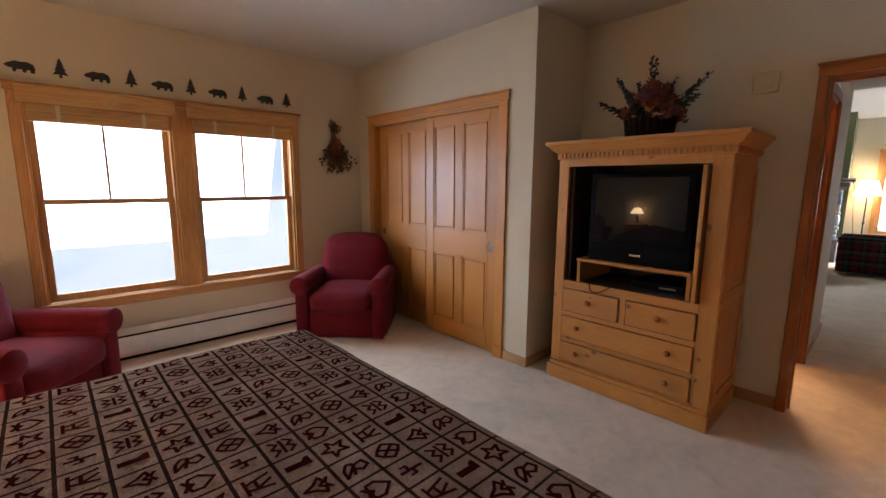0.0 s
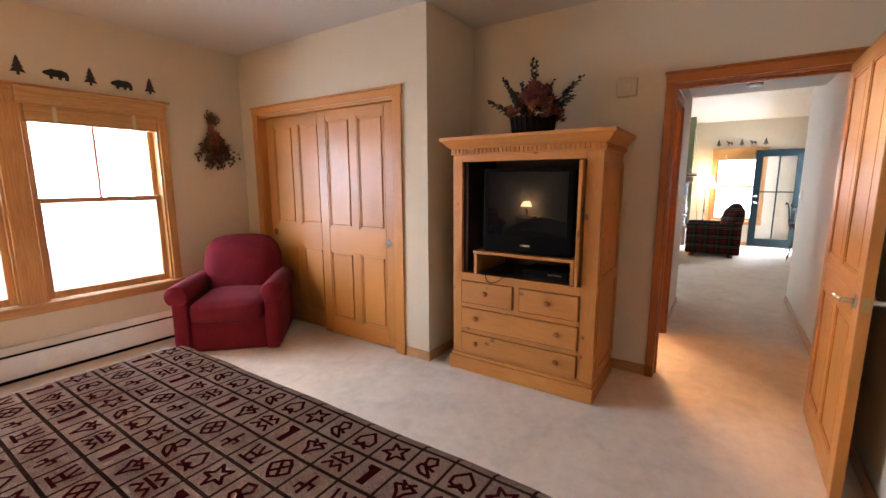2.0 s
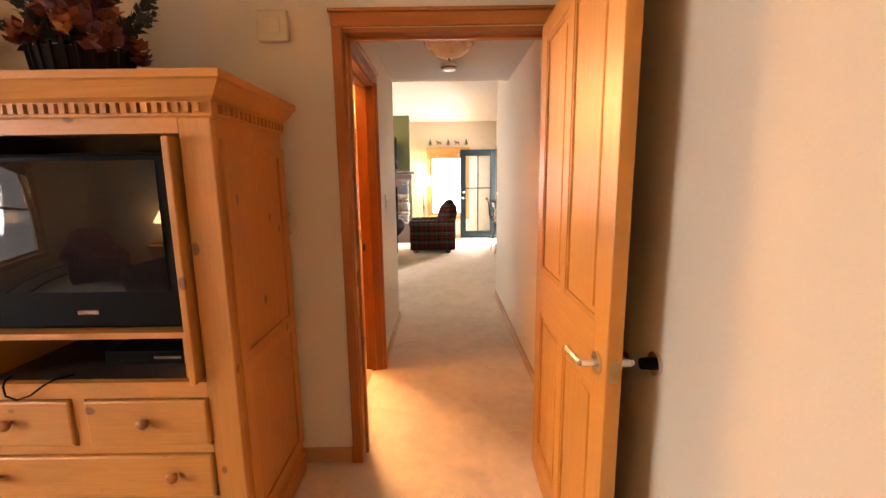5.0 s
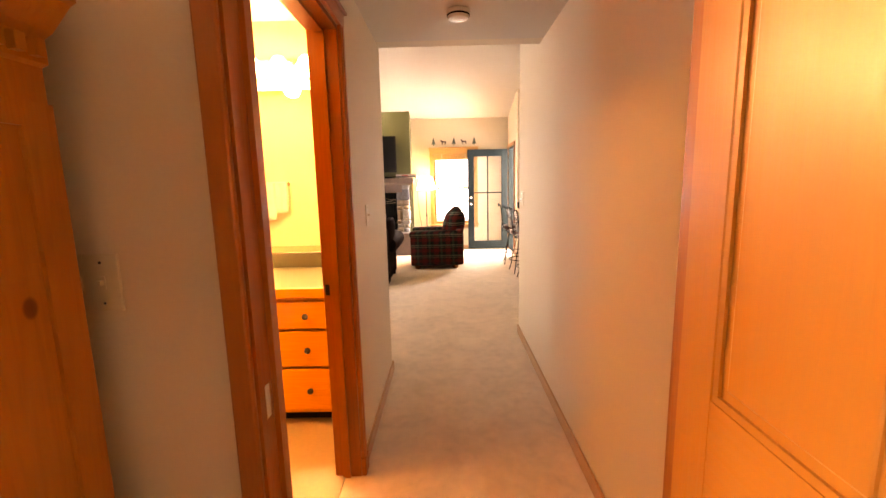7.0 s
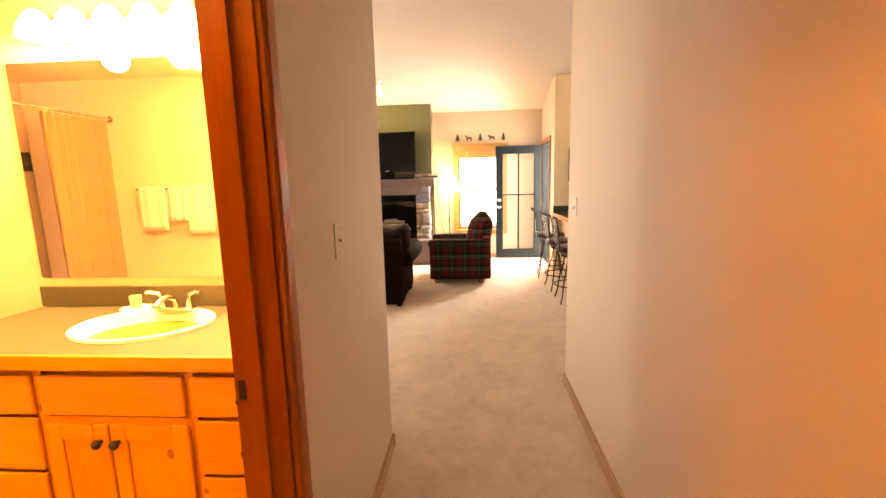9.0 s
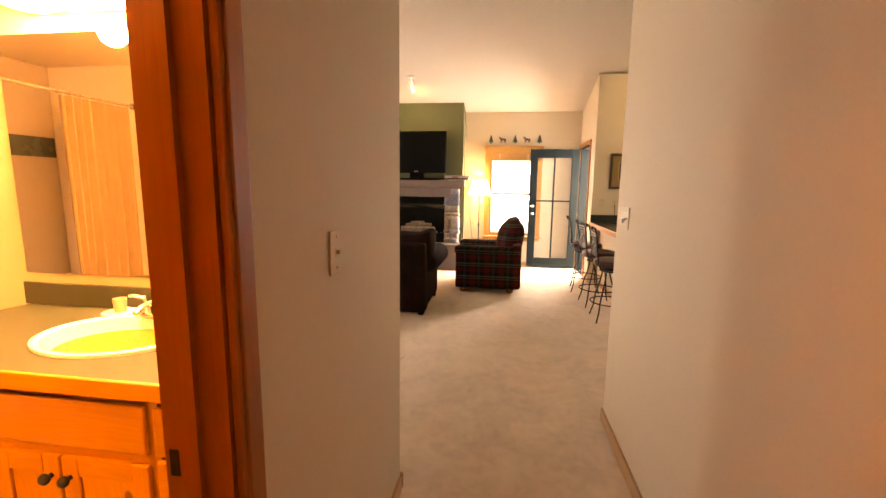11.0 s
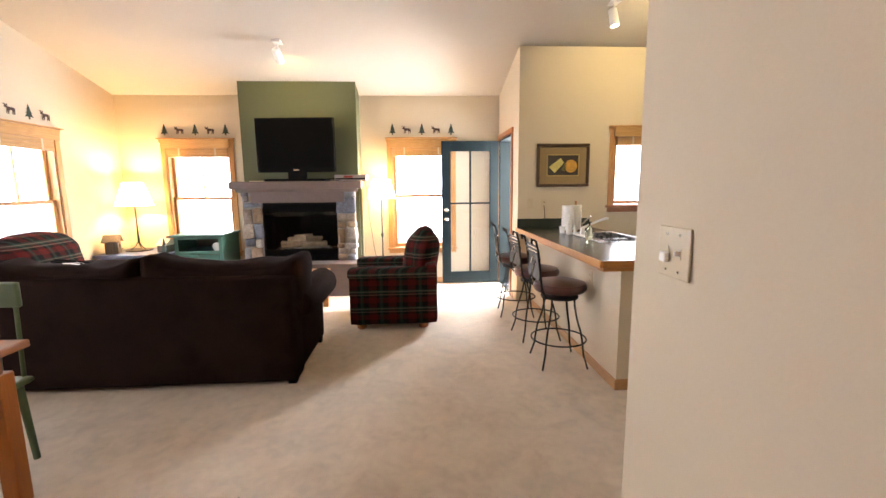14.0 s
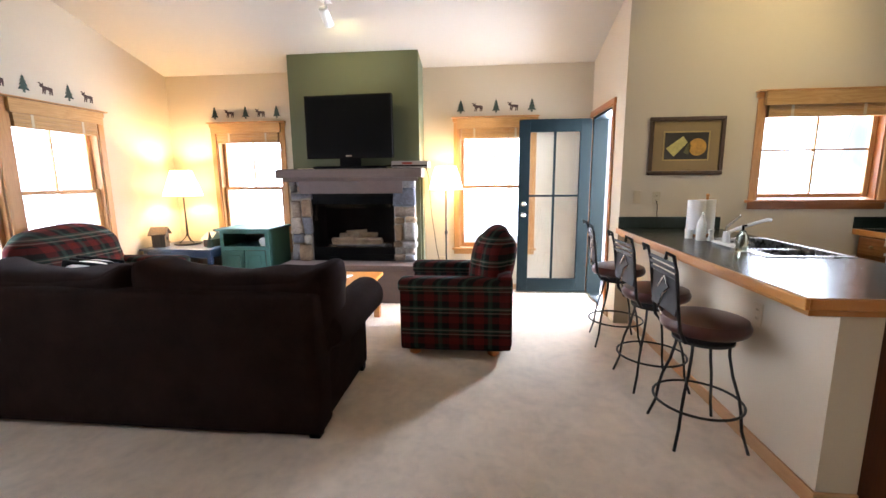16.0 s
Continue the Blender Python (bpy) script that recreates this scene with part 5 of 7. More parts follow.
for a in range(3):
    part("clip", Shape().ball((0.16 * math.cos(a * 2.1), 0.16 * math.sin(a * 2.1), -0.03), 0.012), CHROME, dome, "", True)

smoke = thing("smoke_detector", 5.03, 0.095, HALL_Z, 0, "round white smoke detector on the ceiling", "smoke detector")
part("body", Shape().lathe([(0.03, -0.045), (0.052, -0.042), (0.060, -0.020), (0.062, -0.001)], n=28), WHITE, smoke, "", True)
part("vent_ring", Shape().lathe([(0.0575, -0.030), (0.0600, -0.030), (0.0610, -0.022), (0.0585, -0.022)], n=28, caps=False), SOOT, smoke)

# ---- bathroom ----
van = thing("vanity", 5.50, 1.55, 0, -90, "knotty pine bathroom vanity with doors and drawers", "vanity")
# local: x from -0.81 to 0.81 along the wall, front at -y
L, R, F = -0.80, 0.80, -0.585
part("toe_kick", Shape().box(L, R, F + 0.06, -0.002, 0.006, 0.09), SOOT, van)
part("body", Shape().box(L, R, F + 0.004, -0.002, 0.09, 0.795), PINE_Z, van)
DIV = (L, -0.22, 0.365, R)
for u in DIV:
    a = max(L, min(R - 0.04, u - 0.02))
    part("face_frame", Shape().box(a, a + 0.04, F - 0.018, F + 0.004, 0.09, 0.795), PINE_Z, van)
for u, w in zip(DIV, DIV[1:]):
    for v in (0.09, 0.765):
        part("face_rail", Shape().box(max(L, u) + (0.04 if u == L else 0.02), w - (0.04 if w == R else 0.02), F - 0.018, F + 0.004, v, v + 0.03), PINE_X, van)
part("middle_rail", Shape().box(-0.20, 0.345, F - 0.018, F + 0.004, 0.555, 0.59), PINE_X, van)
part("false_front", Shape().box(-0.205, 0.35, F - 0.034, F - 0.018, 0.60, 0.755, 0.006), PINE_X, van)


def pine_knob(parent, u, v):
    part("knob", Shape().rod((u, F - 0.034, v), (u, F - 0.048, v), 0.008).ball((u, F - 0.057, v), 0.018, (1, 0.8, 1)), IRON, parent, "dark round knob", True)


for a, b, kn in ((-0.205, 0.040, 0.010), (0.048, 0.35, 0.078)):
    d = part("cabinet_door", Shape().box(a + 0.06, b - 0.06, F - 0.026, F - 0.018, 0.175, 0.505), PINE_Z, van)
    for u in (a, b - 0.06):
        part("stile", Shape().box(u, u + 0.06, F - 0.034, F - 0.018, 0.115, 0.565, 0.003, 1), PINE_Z, d)
    for v in (0.115, 0.505):
        part("rail", Shape().box(a + 0.06, b - 0.06, F - 0.034, F - 0.018, v, v + 0.06), PINE_X, d)
    pine_knob(d, kn, 0.50)
for a, b in ((L + 0.03, -0.235), (0.38, R - 0.03)):
    for z0, z1 in ((0.60, 0.755), (0.375, 0.585), (0.115, 0.36)):
        d = part("drawer", Shape().box(a, b, F - 0.034, F - 0.018, z0, z1, 0.006), PINE_X, van)
        pine_knob(d, (a + b) / 2, (z0 + z1) / 2)

top = thing("bathroom_countertop", 5.50, 1.55, 0.797, -90, "dark green laminate vanity top with wood edge and white sink", "countertop")
GREENLAM = plain("olive_laminate", (0.050, 0.052, 0.030), 0.42, vary=0.05, scale=8, fine=200, relief=0.0, spec=0.3, even=True)
SX, SY, SA, SB = -0.03, -0.30, 0.265, 0.205
s = Shape()
ring = [(SX + SA * math.cos(2 * math.pi * i / 40), SY + SB * math.sin(2 * math.pi * i / 40)) for i in range(40)]


def to_edge(u, v):
    """Where the ray from the sink's middle meets the slab's edge."""
    du, dv = u - SX, v - SY
    k = min([(b - SX) / du for b in (-0.815, 0.815) if du and (b - SX) / du > 0] + [(b - SY) / dv for b in (-0.625, -0.001) if dv and (b - SY) / dv > 0])
    return SX + du * k, SY + dv * k


far = [to_edge(u, v) for u, v in ring]
for z, flip in ((0.04, False), (0.0, True)):
    vi, vo = [s.bm.verts.new((u, v, z)) for u, v in ring], [s.bm.verts.new((u, v, z)) for u, v in far]
    for i in range(40):
        j = (i + 1) % 40
        s.bm.faces.new((vi[i], vo[i], vo[j], vi[j]) if not flip else (vi[j], vo[j], vo[i], vi[i]))
part("slab", s, GREENLAM, top)
part("front_edge", Shape().box(-0.815, 0.815, -0.642, -0.625, -0.012, 0.043, 0.005), PINE_X, top, "wooden front edge")
part("backsplash", Shape().box(-0.815, 0.815, -0.018, -0.001, 0.0405, 0.145, 0.003, 1), GREENLAM, top)
prof = [(1.09, 0.0405), (1.085, 0.052), (1.03, 0.056), (0.97, 0.048), (0.93, 0.02), (0.85, -0.03), (0.6, -0.085), (0.2, -0.10), (0.02, -0.102)]
s = Shape().lathe(prof, n=40, caps=False)
s.move(Matrix.Translation((SX, SY, 0)) @ Matrix.Diagonal((SA, SB, 1, 1)))
part("sink", s, WHITE, top, "oval white ceramic sink", True)
part("drain", Shape().rod((SX, SY, -0.101), (SX, SY, -0.097), 0.022, n=20), CHROME, top)

tap = thing("faucet", 5.40, 1.58, 0.838, -90, "chrome two-handle bathroom faucet", "faucet")
part("plate", Shape().soft(-0.09, 0.09, -0.03, 0.03, 0.0, 0.022, 0.011, 0, 6), CHROME, tap, "", True)
part("spout", Shape().tube([(0, 0, 0.02), (0, -0.01, 0.06), (0, -0.05, 0.082), (0, -0.10, 0.075), (0, -0.13, 0.058)], 0.012, 12), CHROME, tap, "", True)
for sgn in (-1, 1):
    s = Shape().rod((sgn * 0.065, 0, 0.02), (sgn * 0.065, 0, 0.055), 0.016, 0.012).tube([(sgn * 0.065, 0, 0.055), (sgn * 0.075, -0.005, 0.085), (sgn * 0.11, -0.012, 0.095), (sgn * 0.135, -0.014, 0.094)], 0.008, 8)
    part("handle", s, CHROME, tap, "", True)
cup = thing("soap_dish", 5.42, 1.80, 0.838, 0, "small white cup on a dish", "dish")
part("dish", Shape().lathe([(0.05, 0.0), (0.065, 0.008), (0.068, 0.012), (0.05, 0.010)], n=20), WHITE, cup, "", True)
part("cup", Shape().lathe([(0.022, 0.011), (0.026, 0.07), (0.023, 0.07), (0.019, 0.02)], n=16), PLASTIC, cup, "", True)

mir = thing("bathroom_mirror", 5.50, 1.55, 0.985, -90, "large frameless mirror above the vanity", "mirror")
part("glass", Shape().box(-0.80, 0.80, -0.007, -0.001, 0.0, 1.03), MIRROR, mir)
bar = thing("vanity_light", 5.50, 1.55, 2.14, -90, "lit vanity light bar with glass shades", "wall light")
part("backplate", Shape().box(-0.60, 0.60, -0.035, -0.001, -0.06, 0.06, 0.006), CHROME, bar)
for i in range(7):
    u = -0.51 + 0.17 * i
    s = Shape().lathe([(0.025, 0.055), (0.045, 0.03), (0.066, -0.01), (0.078, -0.06), (0.075, -0.06), (0.06, -0.01), (0.022, 0.05)], (u, -0.105, 0.0), 20, False)
    part("shade", s, glow("lit_vanity_glass", (1.0, 0.72, 0.34), 30), bar, "lit white glass shade", True)
    part("arm", Shape().tube([(u, -0.035, 0.03), (u, -0.07, 0.06), (u, -0.105, 0.055)], 0.009, 8), CHROME, bar, "", True)
for y in (1.21, 1.55, 1.89):
    lamp("vanity_bulb", "POINT", Matrix.Translation((5.385, y, 2.045)), 180, (1.0, 0.575, 0.265), 0.06)
# Unseen panel and lamp, added to throw warm fill onto the hall wall.
cl = thing("ceiling_light", 4.22, 2.05, 2.44, 0, "added unseen ceiling panel for warm fill in the hall", "ceiling light")
part("frame", Shape().box(-0.48, 0.48, -0.48, 0.48, -0.018, -0.001, 0.004), WHITE, cl, "white metal frame")
lamp("bathroom_ceiling_glow", "AREA", look((4.22, 2.05, 2.418), (4.22, 2.0501, 1.0)), 95, (1.0, 0.48, 0.13), 0.9)


def towel(y, z0, z1, w, label, folds=2):
    t = thing("towel", 3.555, y, 0, 90, label, "towel", "hanging towels")
    s, n = Shape(), 14
    rows = []
    for k in range(9):
        z = z0 + (z1 - z0) * k / 8
        rows.append([(w * (i / n - 0.5), -0.078 - 0.006 * math.sin(i / n * math.pi * 2 * folds) - (0.004 * (8 - k) / 8), z) for i in range(n + 1)])
    for k in range(5):
        a = math.pi * k / 4
        rows.append([(w * (i / n - 0.5), -0.06 - 0.016 * math.cos(a), z1 + 0.016 * math.sin(a)) for i in range(n + 1)])
    for k in range(5):
        z = z1 - (z1 - z0) * 0.8 * (k + 1) / 5
        rows.append([(w * (i / n - 0.5), -0.042 + 0.004 * math.sin(i / n * math.pi * 2 * folds), z) for i in range(n + 1)])
    g = [[s.bm.verts.new(p) for p in r] for r in rows]
    for a, b in zip(g, g[1:]):
        for i in range(n):
            s.bm.faces.new((a[i], a[i + 1], b[i + 1], b[i]))
    ob = part("cloth", s, TOWEL, t, "", True)
    m = ob.modifiers.new("thick", "SOLIDIFY")
    m.thickness = 0.006


rail = thing("towel_bar", 3.55, 2.65, 1.42, 90, "chrome towel bar with brackets on the bathroom wall", "towel bar")
part("bar", Shape().rod((-0.70, -0.06, 0), (0.70, -0.06, 0), 0.008), CHROME, rail, "", True)
for u in (-0.68, -0.04, 0.04, 0.68):
    part("bracket", Shape().rod((u, -0.001, 0), (u, -0.06, 0), 0.010).rod((u, -0.001, 0), (u, -0.008, 0), 0.024), BRASS, rail, "", True)
towel(3.18, 1.03, 1.43, 0.26, "white bath towel hanging on the bar")
towel(2.93, 1.12, 1.43, 0.17, "white hand towel hanging on the bar")
towel(2.72, 1.00, 1.43, 0.26, "white bath towel hanging on the bar")
towel(2.22, 1.02, 1.43, 0.26, "white bath towel hanging on the bar")
towel(2.03, 1.10, 1.43, 0.15, "white hand towel hanging on the bar")

tub = thing("bathtub", 4.525, 3.99, 0.006, 0, "white bathtub behind the shower curtain", "bathtub")
s = Shape().box(-0.96, 0.96, -0.40, -0.34, 0, 0.50, 0.02).box(-0.96, 0.96, 0.36, 0.42, 0, 0.50, 0.02).box(-0.96, -0.88, -0.34, 0.36, 0, 0.50, 0.01).box(0.88, 0.96, -0.34, 0.36, 0, 0.50, 0.01).box(-0.88, 0.88, -0.34, 0.36, 0, 0.10)
part("shell", s, WHITE, tub)
rod_ = thing("curtain_rod", 4.525, 3.56, 2.08, 0, "chrome shower curtain rod", "rod")
part("pole", Shape().rod((-0.97, 0, 0), (0.97, 0, 0), 0.012), CHROME, rod_, "", True)
part("flange", Shape().rod((-0.972, 0, 0), (-0.96, 0, 0), 0.03).rod((0.96, 0, 0), (0.972, 0, 0), 0.03), CHROME, rod_)
cur = thing("shower_curtain", 4.525, 3.56, 0, 0, "tan fabric shower curtain drawn aside", "curtain")
s = Shape()
g = []
for k in range(2):
    z = (0.12, 2.055)[k]
    g.append([s.bm.verts.new((-0.92 + 0.62 * i / 90 + 0.02 * (1 - k) * math.sin(i * 0.2), 0.045 * math.sin(i * 0.62) * (0.75 + 0.25 * k), z)) for i in range(91)])
for i in range(90):
    s.bm.faces.new((g[0][i], g[0][i + 1], g[1][i + 1], g[1][i]))
part("cloth", s, fabric("tan_curtain", (0.42, 0.30, 0.17), 300, 0.9, 0.2, 0.1), cur, "", True)
for i in range(8):
    part("ring", Shape().lathe([(0.016, -0.002), (0.019, -0.002), (0.019, 0.002), (0.016, 0.002)], n=12, caps=False).move(pose(-0.90 + 0.085 * i, 0, 2.078, 0, 90, 0)), CHROME, cur)
setting("tile_band", Shape().box(3.56, 5.49, 4.424, 4.43, 1.62, 1.80), plain("green_wall_tile", (0.07, 0.085, 0.06), 0.25, vary=0.2), "dark green tile band in the shower", "tile")


# ---- living room ----
def make_sofa():
    t = thing("sofa", 8.74, 2.02, 0, 90, "dark brown velour sofa with loose back cushions", "sofa")
    # local: width along x, front at -y, back at +y
    part("back_panel", Shape().soft(-1.03, 1.05, 0.30, 0.50, 0.025, 0.80, 0.03, 0.004, 8, 0.004), BROWN, t, "", True)
    part("base", Shape().soft(-0.95, 0.95, -0.45, 0.34, 0.05, 0.32, 0.04, 0.004, 6), BROWN, t, "", True)
    for a, b in ((-0.84, -0.005), (0.005, 0.84)):
        part("seat_cushion", Shape().soft(a, b, -0.47, 0.18, 0.31, 0.49, 0.07, 0.02, 10, 0.006), BROWN, t, "", True)
    for side in (-1, 1):
        a, b = sorted((side * 0.86, side * 1.03))
        part("arm", Shape().soft(a, b, -0.44, 0.40, 0.04, 0.58, 0.05, 0.004, 6), BROWN, t, "", True)
        prof = [(0.001, -0.47), (0.07, -0.468), (0.118, -0.44), (0.128, -0.40), (0.125, 0.0), (0.120, 0.28), (0.09, 0.36), (0.001, 0.38)]
        s = Shape().lathe(prof, n=20)
        s.move(Matrix.Translation((side * 1.035, 0, 0.565)) @ Matrix.Rotation(radians(-90), 4, "X"))
        part("arm_roll", s, BROWN, t, "", True)
    for k, (a, b) in enumerate(((-1.06, 0.03), (0.05, 1.04))):
        s = Shape().soft(a, b, 0.06, 0.40, 0.42, 0.885, 0.07, 0.035, 16, 0.028, k * 3.7)
        for v in s.bm.verts:
            u = (v.co.x - (a + b) / 2) / ((b - a) / 2)
            if v.co.z > 0.66:
                v.co.z += 0.075 * (max(0, abs(u) - 0.60) / 0.40) ** 1.5 - 0.035 * (1 - u * u)
            v.co.y += 0.10 * (v.co.z - 0.5)
        part("back_cushion", s, BROWN, t, "slumped loose back cushion", True)
    for a in (-0.98, 0.98):
        for b in (-0.38, 0.44):
            part("foot", Shape().box(a - 0.03, a + 0.03, b - 0.03, b + 0.03, 0.0, 0.05), DARK, t)


make_sofa()


def plaid_chair(x, y, rz, w, label, lean=0.0):
    """A square-armed plaid easy chair on bun feet: front at -y."""
    t = thing("plaid_armchair", x, y, 0, rz, label, "armchair", "plaid armchairs")
    h = w / 2
    for side in (-1, 1):
        a, b = sorted((side * h, side * (h - 0.16)))
        part("arm", Shape().soft(a, b, -0.44, 0.38, 0.065, 0.56, 0.02, 0.003, 6), PLAID, t, "", True)
        part("arm_top", Shape().soft(a - 0.008, b + 0.008, -0.455, 0.36, 0.52, 0.625, 0.035, 0.004, 8), PLAID, t, "", True)
    part("base", Shape().soft(-h + 0.15, h - 0.15, -0.43, 0.38, 0.065, 0.33, 0.02, 0.003, 6), PLAID, t, "", True)
    part("seat_cushion", Shape().soft(-h + 0.165, h - 0.165, -0.45, 0.14, 0.32, 0.48, 0.06, 0.02, 10), PLAID, t, "", True)
    s = Shape().soft(-h + 0.0, h - 0.0, 0.30, 0.42, 0.065, 0.66, 0.03, 0.003, 6)
    part("back_panel", s, PLAID, t, "", True)
    s = Shape().soft(-h + 0.13, h - 0.13, 0.08, 0.38, 0.42, 0.97, 0.15, 0.035, 14, 0.008)
    for v in s.bm.verts:
        v.co.y += 0.16 * (v.co.z - 0.45)
        v.co.z -= 0.05 * (v.co.x / h) ** 2 * (v.co.z > 0.7)
    part("back_cushion", s, PLAID, t, "plump plaid back cushion", True)
    for a in (-h + 0.10, h - 0.10):
        for b in (-0.34, 0.28):
            part("foot", Shape().lathe([(0.03, 0.0), (0.048, 0.015), (0.05, 0.04), (0.042, 0.066)], (a, b, 0), 16), TRIM_Z, t, "turned wooden bun foot", True)
    return t


plaid_chair(9.775, 0.345, 180, 0.84, "red and green plaid armchair near the glass door")
plaid_chair(9.70, 3.62, 0, 1.20, "wide red and green plaid armchair under the window")
paper = thing("striped_pillow", 9.30, 3.30, 0.50, 25, "small white striped cushion on the plaid armchair", "pillow")
part("cushion", Shape().soft(-0.22, 0.22, -0.16, 0.16, 0.0, 0.24, 0.09, 0.02, 10, 0.01).move(Matrix.Rotation(radians(12), 4, "X")), TOWEL, paper, "", True)
for i in range(3):
    part("stripe", Shape().soft(-0.16 + 0.11 * i, -0.12 + 0.11 * i, -0.17, 0.165, 0.0, 0.268, 0.09, 0.0, 8).move(Matrix.Rotation(radians(12), 4, "X")), DARK, paper, "dark stripe", True)

ct = thing("coffee_table", 10.02, 1.78, 0, 0, "honey wood coffee table with papers on it", "table")
part("tabletop", Shape().box(-0.36, 0.36, -0.62, 0.62, 0.42, 0.455, 0.008), DOOR_X, ct)
part("apron", Shape().box(-0.31, 0.31, -0.57, 0.57, 0.34, 0.42), DOOR_X, ct)
for a in (-0.30, 0.30):
    for b in (-0.56, 0.56):
        part("leg", Shape().box(a - 0.03, a + 0.03, b - 0.03, b + 0.03, 0, 0.34, 0.004), DOOR_Z, ct)
for k, (x, y, r) in enumerate(((9.98, 2.02, 8), (10.08, 1.66, -14))):
    ob = tagged(link("magazine", Shape().box(-0.15, 0.15, -0.22, 0.22, 0, 0.008 + 0.004 * k, 0.002, 1), PAPER), "white magazine lying on the coffee table", "magazine", "papers on the coffee table")
    ob.matrix_world = pose(x, y, 0.4555, 0, 0, r)

BLUEPAINT = plain("slate_blue_paint", (0.030, 0.050, 0.095), 0.4, vary=0.15, relief=0.05)
et = thing("end_table", 11.10, 3.70, 0, 0, "slate blue corner end table with lower shelf", "table")
part("tabletop", Shape().box(-0.36, 0.36, -0.45, 0.44, 0.575, 0.605, 0.006), BLUEPAINT, et)
part("apron", Shape().box(-0.32, 0.32, -0.41, 0.40, 0.50, 0.575), BLUEPAINT, et)
part("shelf", Shape().box(-0.30, 0.30, -0.39, 0.38, 0.18, 0.20), BLUEPAINT, et)
for a in (-0.31, 0.31):
    for b in (-0.40, 0.39):
        part("leg", Shape().box(a - 0.025, a + 0.025, b - 0.025, b + 0.025, 0, 0.575, 0.004), BLUEPAINT, et)

tl = thing("table_lamp", 11.16, 3.83, 0.606, 0, "lit table lamp with slim iron tripod base", "lamp")
s = Shape().rod((0, 0, 0.10), (0, 0, 0.62), 0.013, 0.008)
for a in (0.3, 2.4, 4.5):
    s.tube([(0.0, 0.0, 0.13), (0.035 * math.cos(a), 0.035 * math.sin(a), 0.07), (0.10 * math.cos(a), 0.10 * math.sin(a), 0.012), (0.13 * math.cos(a), 0.13 * math.sin(a), 0.008)], 0.006, 6)
part("base", s, IRON, tl, "slim dark iron base", True)
part("foot_ring", Shape().lathe([(0.14, 0.0), (0.155, 0.004), (0.155, 0.016), (0.14, 0.016)], n=28), IRON, tl, "", True)
LIT = glow("lit_linen_shade", (1.0, 0.66, 0.28), 22.0)
part("shade", Shape().lathe([(0.215, 0.60), (0.115, 0.90), (0.112, 0.90), (0.212, 0.60)], n=32, caps=False), LIT, tl, "lit cream lamp shade", True)
part("bulb", Shape().ball((0, 0, 0.73), 0.03, (1, 1, 1.3)), glow("lit_lamp_bulb", (1.0, 0.75, 0.45), 30), tl, "", True)
lamp("table_lamp_bulb", "POINT", Matrix.Translation((11.16, 3.83, 1.42)), 130, (1.0, 0.70, 0.35), 0.04)

fl = thing("floor_lamp", 11.28, 0.60, 0, 0, "lit floor lamp with dark pole beside the window", "lamp")
part("base", Shape().lathe([(0.14, 0.0), (0.14, 0.015), (0.05, 0.03), (0.012, 0.045)], n=28), IRON, fl, "", True)
part("pole", Shape().rod((0, 0, 0.04), (0, 0, 1.30), 0.011).ball((0, 0, 0.75), 0.022, (1, 1, 1.6)), IRON, fl, "dark iron pole", True)
part("shade", Shape().lathe([(0.20, 1.26), (0.12, 1.52), (0.117, 1.52), (0.197, 1.26)], n=32, caps=False), LIT, fl, "lit cream lamp shade", True)
part("bulb", Shape().ball((0, 0, 1.38), 0.03, (1, 1, 1.3)), glow("lit_floor_bulb", (1.0, 0.75, 0.45), 30), fl, "", True)
lamp("floor_lamp_bulb", "POINT", Matrix.Translation((11.28, 0.60, 1.43)), 36, (1.0, 0.66, 0.28), 0.04)

house = thing("birdhouse", 10.92, 4.00, 0.606, 20, "small weathered wooden birdhouse lantern", "ornament")
WEATHER = wood("weathered_wood", (0.05, 0.035, 0.022), (0.09, 0.065, 0.04), (0.14, 0.10, 0.065), "z", 0.7)
part("wall", Shape().box(-0.07, 0.07, -0.07, 0.07, 0, 0.16, 0.003, 1).prism([(-0.07, 0.16), (0.07, 0.16), (0, 0.215)], -0.068, 0.068, "y"), WEATHER, house)
part("roof", Shape().prism([(-0.10, 0.145), (0, 0.225), (0.10, 0.145), (0.10, 0.157), (0, 0.24), (-0.10, 0.157)], -0.095, 0.095, "y"), WEATHER, house, "pitched plank roof")
part("entrance", Shape().rod((0, -0.0715, 0.10), (0, -0.0695, 0.10), 0.024, n=18), SOOT, house)
part("perch", Shape().rod((0, -0.07, 0.055), (0, -0.11, 0.055), 0.005), WEATHER, house)
cot = thing("cottage_ornament", 11.02, 3.40, 0.606, -10, "small painted cottage ornament on the end table", "ornament")
part("wall", Shape().box(-0.09, 0.09, -0.06, 0.06, 0, 0.10, 0.004), WEATHER, cot)
part("roof", Shape().prism([(-0.115, 0.09), (0, 0.175), (0.115, 0.09)], -0.075, 0.075, "y"), plain("frosted_roof", (0.45, 0.40, 0.34), 0.8, vary=0.3), cot)
part("chimney", Shape().box(0.03, 0.06, -0.02, 0.02, 0.12, 0.20), WEATHER, cot)
part("tree", Shape().rod((-0.10, -0.05, 0.0), (-0.10, -0.05, 0.19), 0.04, 0.003, 9), DECAL_G, cot, "small green tree")


